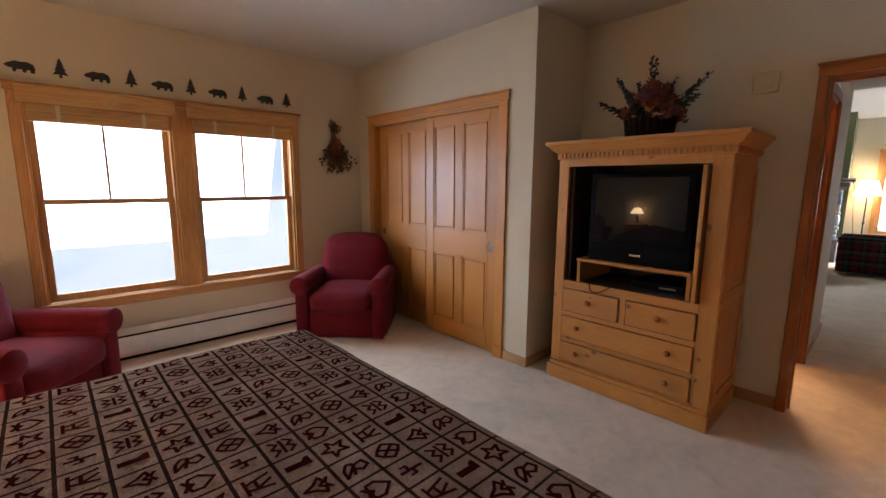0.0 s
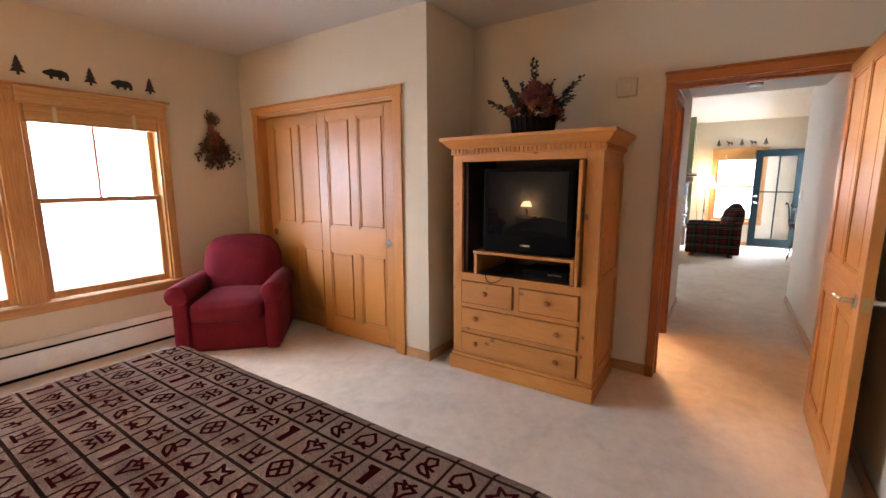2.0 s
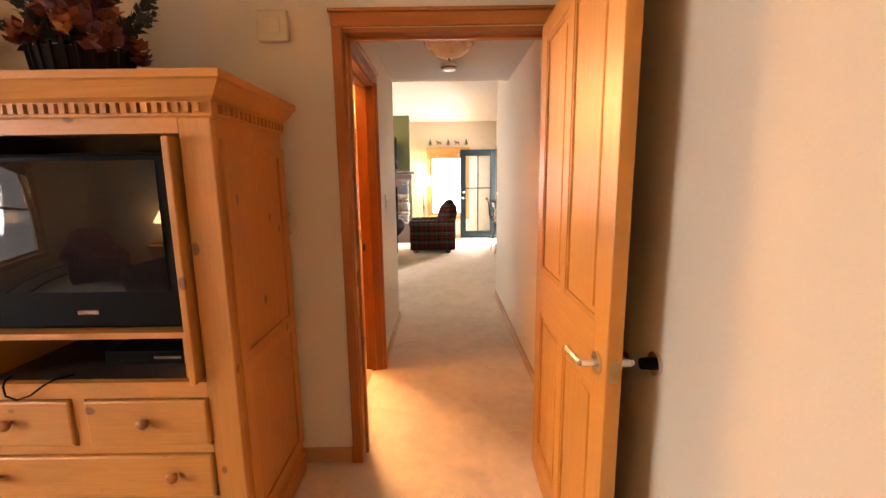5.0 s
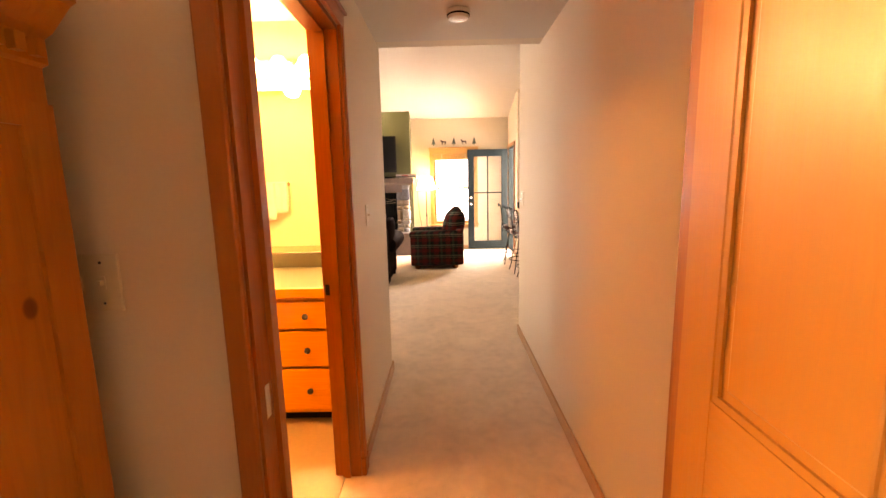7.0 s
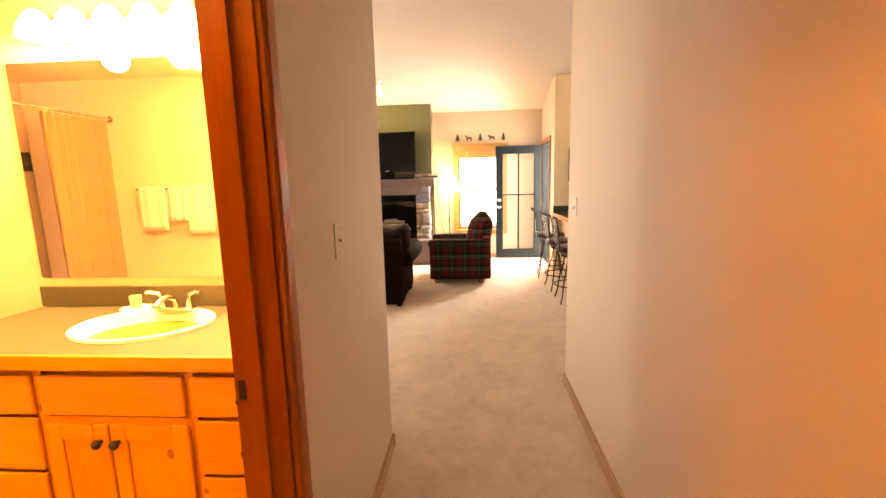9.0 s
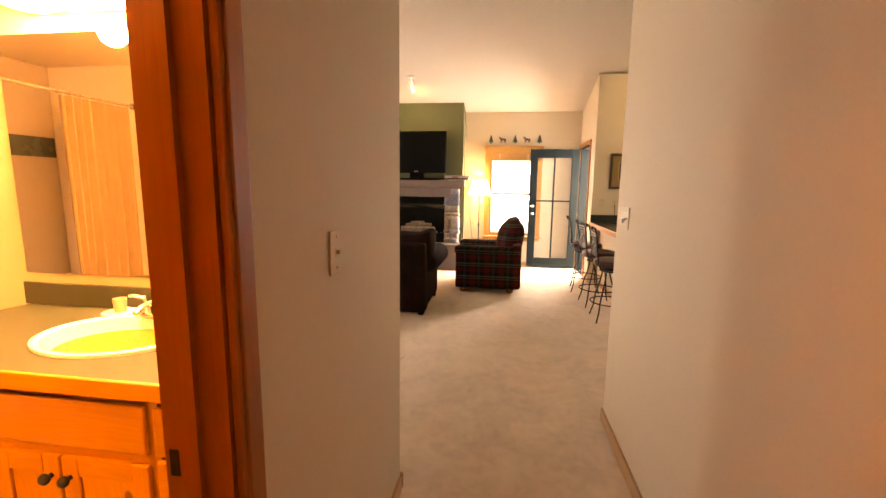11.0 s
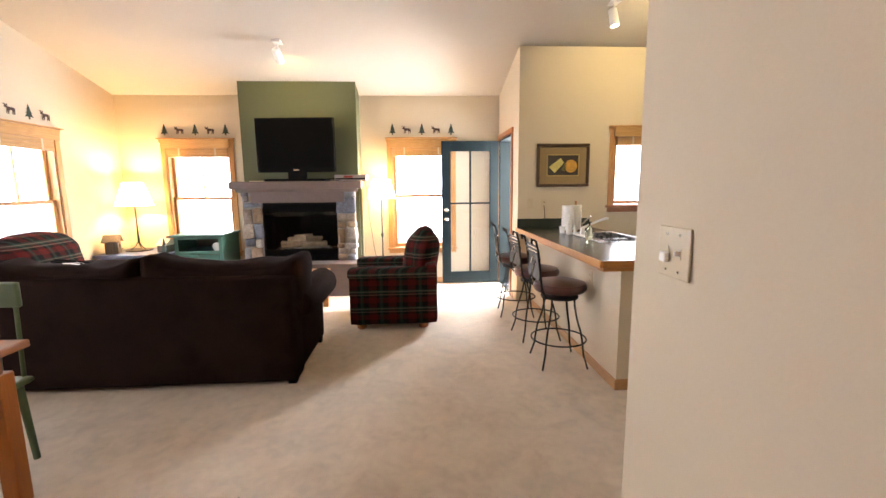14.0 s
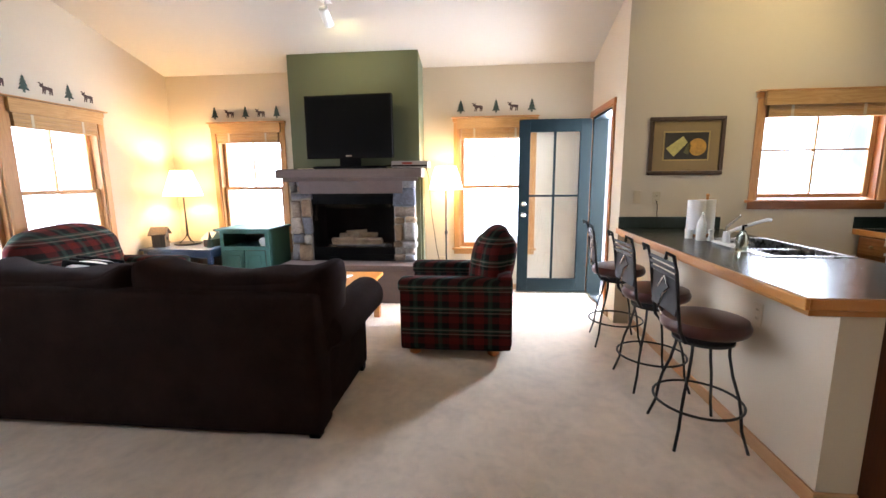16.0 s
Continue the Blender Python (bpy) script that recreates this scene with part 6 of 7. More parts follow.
def make_green_cabinet():
    t = thing("green_cabinet", 11.17, 2.94, 0, -90, "sage green painted cabinet with open shelf", "cabinet")
    w, f, k = 0.30, -0.26, 0.27
    part("top", Shape().box(-w - 0.03, w + 0.03, f - 0.03, k, 0.80, 0.83, 0.008), GREENPAINT, t)
    part("side", Shape().box(-w, -w + 0.02, f + 0.015, k, 0.0, 0.80), GREENPAINT, t)
    part("side", Shape().box(w - 0.02, w, f + 0.015, k, 0.0, 0.80), GREENPAINT, t)
    part("back", Shape().box(-w + 0.02, w - 0.02, k - 0.012, k, 0.0, 0.80), plain("dark_cabinet_inside", (0.06, 0.03, 0.02), 0.7), t)
    part("shelf", Shape().box(-w + 0.02, w - 0.02, f + 0.016, k - 0.012, 0.59, 0.61), GREENPAINT, t)
    s = Shape().box(-w, -w + 0.045, f, f + 0.015, 0, 0.80).box(w - 0.045, w, f, f + 0.015, 0, 0.80).box(-w + 0.045, w - 0.045, f, f + 0.015, 0.77, 0.80)
    s.box(-w + 0.045, w - 0.045, f, f + 0.015, 0.575, 0.615).box(-w + 0.045, w - 0.045, f, f + 0.015, 0, 0.08)
    part("face_frame", s, GREENPAINT, t)
    for a, b, kn in ((-w + 0.05, -0.004, -0.03), (0.004, w - 0.05, 0.03)):
        d = part("cabinet_door", Shape().box(a, b, f - 0.014, f, 0.085, 0.57, 0.003, 1).box(a + 0.05, b - 0.05, f - 0.021, f - 0.013, 0.14, 0.515, 0.006), GREENPAINT, t)
        part("knob", Shape().rod((kn, f - 0.014, 0.34), (kn, f - 0.024, 0.34), 0.006).ball((kn, f - 0.03, 0.34), 0.013), BRASS, d, "", True)
    mug = thing("round_clock", 11.00, 2.75, 0.6105, -90, "small round white clock on the cabinet shelf", "clock")
    part("case", Shape().rod((0, -0.02, 0.055), (0, 0.03, 0.055), 0.05, n=24), WHITE, mug, "", True)
    part("foot", Shape().box(-0.04, 0.04, -0.02, 0.03, 0.0, 0.012, 0.003, 1), WHITE, mug)


make_green_cabinet()


# fireplace
def make_fireplace():
    rng = random.Random(11)
    t = thing("fireplace", 11.13, 1.66, 0, -90, "stone fireplace with grey mantel and gas logs", "fireplace")
    # local: x along the wall from -0.73 to 0.73 (to the south), front at -y
    part("mortar_bed", Shape().box(-0.725, -0.49, -0.115, -0.001, 0.44, 1.40), MORTAR, t)
    part("mortar_bed", Shape().box(0.49, 0.725, -0.115, -0.001, 0.44, 1.40), MORTAR, t)
    for sgn in (-1, 1):
        z, row = 0.445, 0
        while z < 1.38:
            h = min(rng.choice((0.08, 0.11, 0.15, 0.20)), 1.395 - z)
            if 1.395 - z - h < 0.07:
                h = 1.395 - z
            cut = rng.choice((None, 0.35, 0.5, 0.64)) if h < 0.16 else rng.choice((None, 0.45, 0.6))
            spans = [(0.485, 0.735)] if cut is None else [(0.485, 0.485 + 0.25 * cut - 0.004), (0.485 + 0.25 * cut + 0.004, 0.735)]
            for a, b in spans:
                x0, x1 = (a, b) if sgn > 0 else (-b, -a)
                deep = rng.uniform(0.13, 0.175)
                s = Shape().soft(x0 + 0.003, x1 - 0.003, -deep, -0.02, z + 0.004, z + h - 0.004, 0.02, 0.006, 6, 0.026, rng.uniform(0, 50))
                part("stone", s, STONE, t, "", True)
            z += h
            row += 1
    part("frieze", Shape().box(-0.60, 0.60, -0.165, -0.001, 1.225, 1.40, 0.006).prism([(-0.16, 1.36), (-0.20, 1.40), (-0.16, 1.40)], -0.78, 0.78, "x"), SLATE, t, "grey plaster frieze")
    part("mantel_shelf", Shape().box(-0.835, 0.835, -0.255, -0.001, 1.40, 1.50, 0.012), SLATE, t, "thick grey mantel shelf")
    part("hearth", Shape().box(-0.77, 0.77, -0.34, -0.001, 0.0, 0.385, 0.004, 1), SLATE, t)
    part("hearth_slab", Shape().box(-0.79, 0.79, -0.37, -0.001, 0.385, 0.438, 0.008), SLATE, t, "grey stone hearth slab")
    part("firebox", Shape().box(-0.488, 0.488, 0.30, 0.32, 0.44, 1.22).box(-0.488, -0.47, -0.10, 0.30, 0.44, 1.22).box(0.47, 0.488, -0.10, 0.30, 0.44, 1.22).box(-0.47, 0.47, -0.10, 0.30, 1.195, 1.22).box(-0.47, 0.47, -0.10, 0.30, 0.44, 0.455), SOOT, t, "black steel firebox")
    part("lower_louvre", Shape().box(-0.47, 0.47, -0.098, -0.085, 0.455, 0.60, 0.003, 1).box(-0.45, 0.45, -0.103, -0.097, 0.48, 0.487).box(-0.45, 0.45, -0.103, -0.097, 0.51, 0.517), DARK, t)
    part("hood", Shape().box(-0.47, 0.47, -0.098, -0.085, 1.10, 1.195, 0.003, 1), DARK, t)
    part("glass_front", Shape().box(-0.47, 0.47, -0.082, -0.078, 0.60, 1.10), GLASS, t).visible_shadow = False
    bark = plain("ceramic_log", (0.34, 0.26, 0.18), 0.9, vary=0.5, scale=14, relief=0.6)
    for p, q, r in (((-0.30, 0.04, 0.655), (0.30, 0.03, 0.66), 0.045), ((-0.22, 0.12, 0.70), (0.05, 0.0, 0.735), 0.038), ((0.02, 0.02, 0.725), (0.22, 0.13, 0.72), 0.035), ((-0.12, 0.02, 0.75), (0.10, 0.10, 0.765), 0.03)):
        s = Shape().rod(p, q, r, r * 0.85, 10)
        for v in s.bm.verts:
            v.co += Vector((noise.noise(v.co * 20), noise.noise(v.co * 20 + Vector((5, 0, 0))), noise.noise(v.co * 20 + Vector((0, 5, 0))))) * 0.01
        part("log", s, bark, t, "pale ceramic log", True)
    part("grate", Shape().box(-0.33, 0.33, -0.02, 0.16, 0.60, 0.612).box(-0.33, -0.32, -0.02, 0.16, 0.455, 0.60).box(0.32, 0.33, -0.02, 0.16, 0.455, 0.60), IRON, t)


make_fireplace()

tv = thing("television", 10.99, 1.655, 1.501, -94, "black flat-screen television on the mantel", "television")
part("frame", Shape().box(-0.505, 0.505, -0.02, 0.045, 0.115, 0.80, 0.008), plain("gloss_black", (0.005, 0.005, 0.0055), 0.15, vary=0.1, relief=0, spec=0.1, even=True), tv)
part("screen", Shape().box(-0.465, 0.465, -0.0225, -0.019, 0.175, 0.765), SCREEN, tv)
part("rear_case", Shape().box(-0.36, 0.36, 0.045, 0.10, 0.17, 0.62, 0.02), DARK, tv)
part("neck", Shape().box(-0.12, 0.12, 0.0, 0.04, 0.02, 0.12, 0.004, 1), DARK, tv)
part("stand", Shape().soft(-0.40, 0.40, -0.105, 0.115, 0.0, 0.03, 0.014, 0, 6), DARK, tv, "", True)
part("logo_plate", Shape().box(-0.035, 0.035, -0.0235, -0.02, 0.135, 0.150), CHROME, tv)
dvd = thing("disc_player", 11.02, 0.96, 1.5012, -90, "slim silver disc player on the mantel end", "electronics")
part("body", Shape().box(-0.20, 0.20, -0.13, 0.10, 0.006, 0.075, 0.004), plain("silver_plastic", (0.30, 0.29, 0.285), 0.35, 0.3, relief=0.02), dvd)
part("front_panel", Shape().box(-0.19, 0.19, -0.133, -0.129, 0.016, 0.032), DARK, dvd)
part("tray", Shape().box(-0.08, 0.03, -0.135, -0.129, 0.038, 0.062), plain("red_label", (0.22, 0.03, 0.02), 0.5), dvd)
part("foot", Shape().box(-0.18, -0.15, -0.11, -0.08, 0, 0.006).box(0.15, 0.18, -0.11, -0.08, 0, 0.006).box(-0.18, -0.15, 0.06, 0.09, 0, 0.006).box(0.15, 0.18, 0.06, 0.09, 0, 0.006), DARK, dvd)
for label, pts, r in (("black cable lying along the mantel", [(10.96, 1.75, 1.508), (10.95, 1.60, 1.507), (10.97, 1.45, 1.512), (10.96, 1.32, 1.520), (10.98, 1.22, 1.530), (11.02, 1.17, 1.535)], 0.006),
                      ("white cable lying along the mantel", [(10.94, 2.25, 1.505), (10.93, 2.10, 1.505), (10.93, 1.95, 1.512), (10.95, 1.82, 1.506)], 0.004),
                      ("thin cable hanging beside the chimney breast", [(11.06, 0.80, 1.50), (11.10, 0.78, 1.40), (11.16, 0.76, 1.0), (11.30, 0.72, 0.55), (11.47, 0.70, 0.34)], 0.004)):
    tagged(link("cable", Shape().tube(pts, r, 6), PLASTIC if "white" in label else DARK, True), label, "cable", "media cables")
pipe = tagged(link("conduit", Shape().box(11.16, 11.20, 0.855, 0.884, 0.0, 1.45, 0.004), GREEN_WALL), "slim painted cable conduit beside the fireplace", "conduit")


def outlet(x, y, z, rz, label, mat=None):
    t = thing("outlet", x, y, z, rz, label, "outlet", "wall outlets")
    part("plate", Shape().box(-0.035, 0.035, -0.007, -0.0008, -0.058, 0.058, 0.003), mat or PLASTIC, t)
    for zz in (-0.022, 0.022):
        part("socket", Shape().soft(-0.016, 0.016, -0.0095, -0.006, zz - 0.015, zz + 0.015, 0.0015, 0, 4), mat or PLASTIC, t)
        part("slot", Shape().box(-0.008, -0.005, -0.0098, -0.009, zz - 0.006, zz + 0.006).box(0.005, 0.008, -0.0098, -0.009, zz - 0.006, zz + 0.006), SOOT, t)
    return t


outlet(11.50, 0.68, 0.36, -90, "ivory wall outlet beside the chimney breast")

for i in range(5):
    for y0, dy in ((3.545, -0.204), (0.435, -0.208)):
        if i % 2 == 0:
            decal(pose(11.5, y0 + dy * i, 2.225, 0, 0, -90), TREE, 0.155, DECAL_G, "flat dark green pine tree silhouette on the wall", "living room wall decals")
        else:
            decal(pose(11.5, y0 + dy * i, 2.215, 0, 0, -90), LANKY, 0.098, DECAL_R, "flat brown long-legged silhouette on the wall", "living room wall decals")
for i in range(9):
    x = 10.385 - 0.205 * i
    if i % 2:
        decal(pose(x, 4.17, 2.235), TREE, 0.155, DECAL_G, "flat dark green pine tree silhouette on the wall", "living room wall decals")
    else:
        decal(pose(x, 4.17, 2.225), LANKY, 0.098, DECAL_R, "flat brown long-legged silhouette on the wall", "living room wall decals")


def track_head(x, y, aim, watts, label, wide=165):
    """A cylinder spot hung from the sloping ceiling."""
    z = roof_z(x)
    t = thing("track_spotlight", x, y, z, 0, label, "spotlight", "ceiling spotlights")
    part("canopy", Shape().box(-0.06, 0.06, -0.045, 0.045, -0.02, 0.004, 0.004), WHITE, t)
    part("stem", Shape().rod((0, 0, -0.02), (0, 0, -0.09), 0.010), WHITE, t, "", True)
    way = (Vector(aim) - Vector((x, y, z - 0.14))).normalized()
    c = Vector((0, 0, -0.14))
    rot = way.to_track_quat("Z", "Y").to_matrix().to_4x4()
    s = Shape().lathe([(0.03, -0.08), (0.042, -0.07), (0.045, 0.09), (0.041, 0.09), (0.038, 0.02), (0.02, 0.0)], n=20, caps=False)
    s.move(Matrix.Translation(c) @ rot)
    part("can", s, WHITE, t, "white metal can", True)
    part("bulb", Shape().rod((0, 0, 0.045), (0, 0, 0.065), 0.037, n=18).move(Matrix.Translation(c) @ rot), glow("lit_spot_bulb", (1.0, 0.85, 0.55), 25), t, "lit spot bulb")
    p = Vector((x, y, z)) + c + way * 0.10
    lamp("spot_beam", "SPOT", look(p, aim), watts, (1.0, 0.86, 0.42), 0.03, spot=wide, blend=1.0)


track_head(10.30, 1.60, (11.13, 1.55, 2.2), 38, "white cylinder spotlight over the fireplace")
track_head(9.62, -1.85, (9.3, -2.1, 0.9), 30, "white cylinder spotlight over the kitchen counter", 110)
track_head(9.10, -2.425, (10.3, -2.05, 2.35), 85, "white cylinder spotlight over the kitchen", 120)
s = Shape().prism([(8.6, roof_z(8.6) - 0.022), (10.0, roof_z(10.0) - 0.022), (10.0, roof_z(10.0) - 0.001), (8.6, roof_z(8.6) - 0.001)], -2.44, -2.41, "y")
tagged(link("light_track", s, WHITE), "white ceiling light track", "track")

# dining corner
dt = thing("dining_table", 6.78, 2.60, 0, 0, "honey wood dining table", "table")
part("tabletop", Shape().box(-0.45, 0.45, -0.75, 0.75, 0.715, 0.75, 0.008), TRIM_X, dt)
part("apron", Shape().box(-0.38, 0.38, -0.68, 0.68, 0.62, 0.715), TRIM_X, dt)
for a in (-0.38, 0.38):
    for b in (-0.66, 0.66):
        part("leg", Shape().box(a - 0.035, a + 0.035, b - 0.035, b + 0.035, 0, 0.62, 0.006), TRIM_Z, dt)
dc = thing("dining_chair", 7.32, 2.33, 0, -90, "green painted wooden dining chair at the table", "chair")
GP = plain("moss_green_paint", (0.06, 0.10, 0.035), 0.45, vary=0.2)
part("seat", Shape().soft(-0.21, 0.21, -0.21, 0.21, 0.42, 0.455, 0.017, 0, 6), GP, dc, "", True)
part("back_rail", Shape().box(-0.20, 0.20, 0.19, 0.215, 0.82, 0.95, 0.01), GP, dc)
for a in (-0.17, -0.06, 0.06, 0.17):
    part("spindle", Shape().rod((a, 0.19, 0.455), (a, 0.205, 0.83), 0.010), GP, dc, "", True)
for a in (-0.18, 0.18):
    for b in (-0.18, 0.18):
        part("leg", Shape().rod((a, b, 0), (a * 0.9, b * 0.9, 0.425), 0.015, 0.019), GP, dc, "", True)
mat_ = tagged(link("paper_sheet", Shape().box(-0.11, 0.11, -0.14, 0.14, 0, 0.002), PAPER), "white sheet of paper on the dining table", "paper")
mat_.matrix_world = pose(7.02, 2.03, 0.7505, 0, 0, 12)
seam = tagged(link("carpet_seam", Shape().tube([(7.02, 1.52, 0.001), (7.0, 1.10, 0.001), (6.985, 0.99, 0.001), (7.12, 0.955, 0.001)], 0.003, 5), plain("dark_seam", (0.22, 0.17, 0.12), 0.95)), "narrow cut seam in the carpet", "seam", kind="structure")


# ---- kitchen ----
s = Shape().box(7.985, 10.30, -1.395, -1.235, 0, 0.862)
setting("pony_wall", s, WALL, "cream half-height wall under the breakfast bar")
skirting("baseboard", [(7.97, 10.29, -1.235, -1.221)])
skirting("baseboard", [(7.971, 7.985, -1.395, -1.222)])

bar = thing("breakfast_bar", 0, 0, 0, 0, "dark laminate breakfast bar top with wooden edge", "countertop")
HX0, HX1, HY0, HY1 = 8.83, 9.60, -1.93, -1.48
s = Shape()
us, vs = (7.95, HX0, HX1, 10.298), (-1.965, HY0, HY1, -1.085)
grid = [[[s.bm.verts.new((u, v, z)) for v in vs] for u in us] for z in (0.875, 0.915)]
for k in (0, 1):
    for i in range(3):
        for j in range(3):
            if (i, j) != (1, 1):
                g = grid[k]
                s.bm.faces.new((g[i][j], g[i + 1][j], g[i + 1][j + 1], g[i][j + 1]))
loops = ([(i, 0) for i in range(3)] + [(3, j) for j in range(3)] + [(i, 3) for i in (3, 2, 1)] + [(0, j) for j in (3, 2, 1)], [(1, 1), (2, 1), (2, 2), (1, 2)])
for loop in loops:
    for (a, b), (c, d) in zip(loop, loop[1:] + loop[:1]):
        s.bm.faces.new((grid[0][a][b], grid[0][c][d], grid[1][c][d], grid[1][a][b]))
bmesh.ops.recalc_face_normals(s.bm, faces=s.bm.faces)
part("top", s, COUNTER, bar, "polished dark green laminate")
part("edge_band", Shape().box(7.932, 10.298, -1.085, -1.065, 0.868, 0.916, 0.006).box(7.932, 7.95, -1.965, -1.085, 0.868, 0.916, 0.005), DOOR_X, bar, "honey wood edge band")
part("sub_top", Shape().box(8.0, 10.298, -1.23, -1.10, 0.845, 0.875).box(7.96, 8.05, -1.90, -1.10, 0.84, 0.875), DOOR_X, bar)

cab = thing("peninsula_cabinet", 0, 0, 0, 0, "stained oak base cabinet under the breakfast bar", "cabinet")
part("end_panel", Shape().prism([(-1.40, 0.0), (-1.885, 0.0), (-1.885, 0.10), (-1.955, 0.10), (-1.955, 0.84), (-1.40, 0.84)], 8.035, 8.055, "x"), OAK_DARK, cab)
part("body", Shape().box(8.056, 10.296, -1.93, -1.40, 0.10, 0.66), OAK_Z, cab)
part("toe_kick", Shape().box(8.056, 10.296, -1.88, -1.40, 0.006, 0.10), SOOT, cab)
for i in range(4):
    x0 = 8.09 + i * 0.55
    d = part("cabinet_door", Shape().box(x0, x0 + 0.52, -1.95, -1.93, 0.13, 0.64, 0.004), OAK_Z, cab)
    part("knob", Shape().ball((x0 + 0.47, -1.962, 0.58), 0.014), BRASS, d, "", True)
part("top_rail", Shape().box(8.056, 8.80, -1.945, -1.90, 0.66, 0.874).box(9.63, 10.296, -1.945, -1.90, 0.66, 0.874).box(8.80, 9.63, -1.955, -1.945, 0.66, 0.874), OAK_X, cab)
outlet(8.035, -1.505, 0.785, -90, "ivory outlet lying sideways on the dark end panel").matrix_world = pose(8.035, -1.505, 0.785, 0, 90, -90)
outlet(8.46, -1.235, 0.69, 180, "ivory outlet on the breakfast bar wall")

sink = thing("kitchen_sink", 0, 0, 0, 0, "stainless steel kitchen sink set in the counter", "sink")
STEEL = plain("brushed_steel", (0.55, 0.54, 0.52), 0.28, 1.0, vary=0.08, scale=30, relief=0.03)
s = Shape().box(HX0 - 0.015, HX1 + 0.015, HY1 - 0.05, HY1 + 0.02, 0.9155, 0.921).box(HX0 - 0.015, HX1 + 0.015, HY0 - 0.015, HY0 + 0.02, 0.9155, 0.921)
s.box(HX0 - 0.015, HX0 + 0.02, HY0 + 0.02, HY1 - 0.05, 0.9155, 0.921).box(HX1 - 0.02, HX1 + 0.015, HY0 + 0.02, HY1 - 0.05, 0.9155, 0.921)
part("rim", s, STEEL, sink)
s = Shape().box(HX0 + 0.006, HX0 + 0.02, HY0 + 0.006, HY1 - 0.006, 0.72, 0.9155).box(HX1 - 0.02, HX1 - 0.006, HY0 + 0.006, HY1 - 0.006, 0.72, 0.9155)
s.box(HX0 + 0.02, HX1 - 0.02, HY0 + 0.006, HY0 + 0.02, 0.72, 0.9155).box(HX0 + 0.02, HX1 - 0.02, HY1 - 0.05, HY1 - 0.036, 0.72, 0.9155).box(HX0 + 0.02, HX1 - 0.02, HY0 + 0.02, HY1 - 0.05, 0.70, 0.72)
s.box((HX0 + HX1) / 2 - 0.02, (HX0 + HX1) / 2 + 0.02, HY0 + 0.02, HY1 - 0.05, 0.72, 0.90)
part("basin", s, STEEL, sink)
ft = thing("kitchen_faucet", 9.24, -1.465, 0.9215, 0, "white and chrome kitchen faucet with raised spout", "faucet")
part("body", Shape().soft(-0.12, 0.12, -0.03, 0.03, 0.0, 0.02, 0.009, 0, 6).rod((0, 0, 0.02), (0, 0, 0.09), 0.024, 0.02), WHITE, ft, "", True)
part("spout", Shape().tube([(0, 0, 0.08), (-0.03, -0.04, 0.11), (-0.08, -0.11, 0.15), (-0.12, -0.17, 0.18), (-0.13, -0.19, 0.175)], 0.012, 10), WHITE, ft, "", True)
part("handle", Shape().tube([(0, 0, 0.09), (0.01, 0.0, 0.12), (-0.03, -0.06, 0.20)], 0.008, 8), CHROME, ft, "", True)
part("sprayer", Shape().lathe([(0.02, 0.0), (0.018, 0.03), (0.014, 0.05), (0.02, 0.08), (0.001, 0.085)], (0.19, 0.0, 0), 14), WHITE, ft, "", True)

roll = thing("paper_towel_holder", 9.82, -1.56, 0.9155, 0, "two white paper towel rolls on wooden holder", "paper towels")
part("base", Shape().lathe([(0.085, 0.0), (0.085, 0.014), (0.075, 0.018)], n=28), DOOR_X, roll, "round wooden base", True)
for u, v in ((-0.06, 0.055), (0.02, -0.06)):
    part("roll", Shape().lathe([(0.022, 0.018), (0.062, 0.018), (0.063, 0.02), (0.063, 0.278), (0.062, 0.28), (0.02, 0.28)], (u, v, 0), 28), PAPER, roll, "white paper towel roll", True)
part("finial", Shape().rod((0.02, -0.06, 0.28), (0.02, -0.06, 0.31), 0.009).ball((0.02, -0.06, 0.315), 0.014), DOOR_Z, roll, "", True)

for kind, x, y, h, r, m, label in (("bottle", 9.50, -1.43, 0.17, 0.033, WHITE, "white lotion bottle beside the sink"), ("bottle", 9.02, -1.44, 0.13, 0.034, glass_mat("green_soap", (0.84, 0.92, 0.78), 0.05), "clear green soap bottle beside the sink"), ("cup", 9.62, -1.40, 0.07, 0.03, WHITE, "small white cup beside the sink")):
    t = thing(kind, x, y, 0.9155 if kind == "cup" or x > 9.55 else 0.9155, 0, label, kind)
    part("body", Shape().lathe([(r * 0.9, 0.0), (r, 0.01), (r, h * 0.75), (r * 0.55, h * 0.9), (r * 0.5, h)] if kind == "bottle" else [(r * 0.85, 0), (r, h), (r * 0.92, h), (r * 0.8, 0.01)], n=18), m, t, "", True)
    if kind == "bottle":
        part("pump", Shape().rod((0, 0, h), (0, 0, h + 0.03), 0.007).rod((0, 0, h + 0.03), (-0.03, 0, h + 0.034), 0.006), WHITE if m is WHITE else DARK, t, "", True)

bs = thing("backsplash", 0, 0, 0, 0, "dark laminate backsplash along the counter wall", "backsplash")
part("strip", Shape().box(10.281, 10.299, -1.965, -1.085, 0.916, 1.02, 0.003, 1), COUNTER, bs)
switch_plate(10.30, -1.235, 1.20, -90, 1, "ivory switch plate above the counter")
outlet(10.30, -1.405, 1.19, -90, "ivory outlet with hanging cord above the counter")
tagged(link("cord", Shape().tube([(10.288, -1.405, 1.165), (10.275, -1.41, 1.12), (10.278, -1.412, 1.05), (10.276, -1.415, 1.022)], 0.004, 6), DARK), "short dark cord hanging from the outlet", "cord")

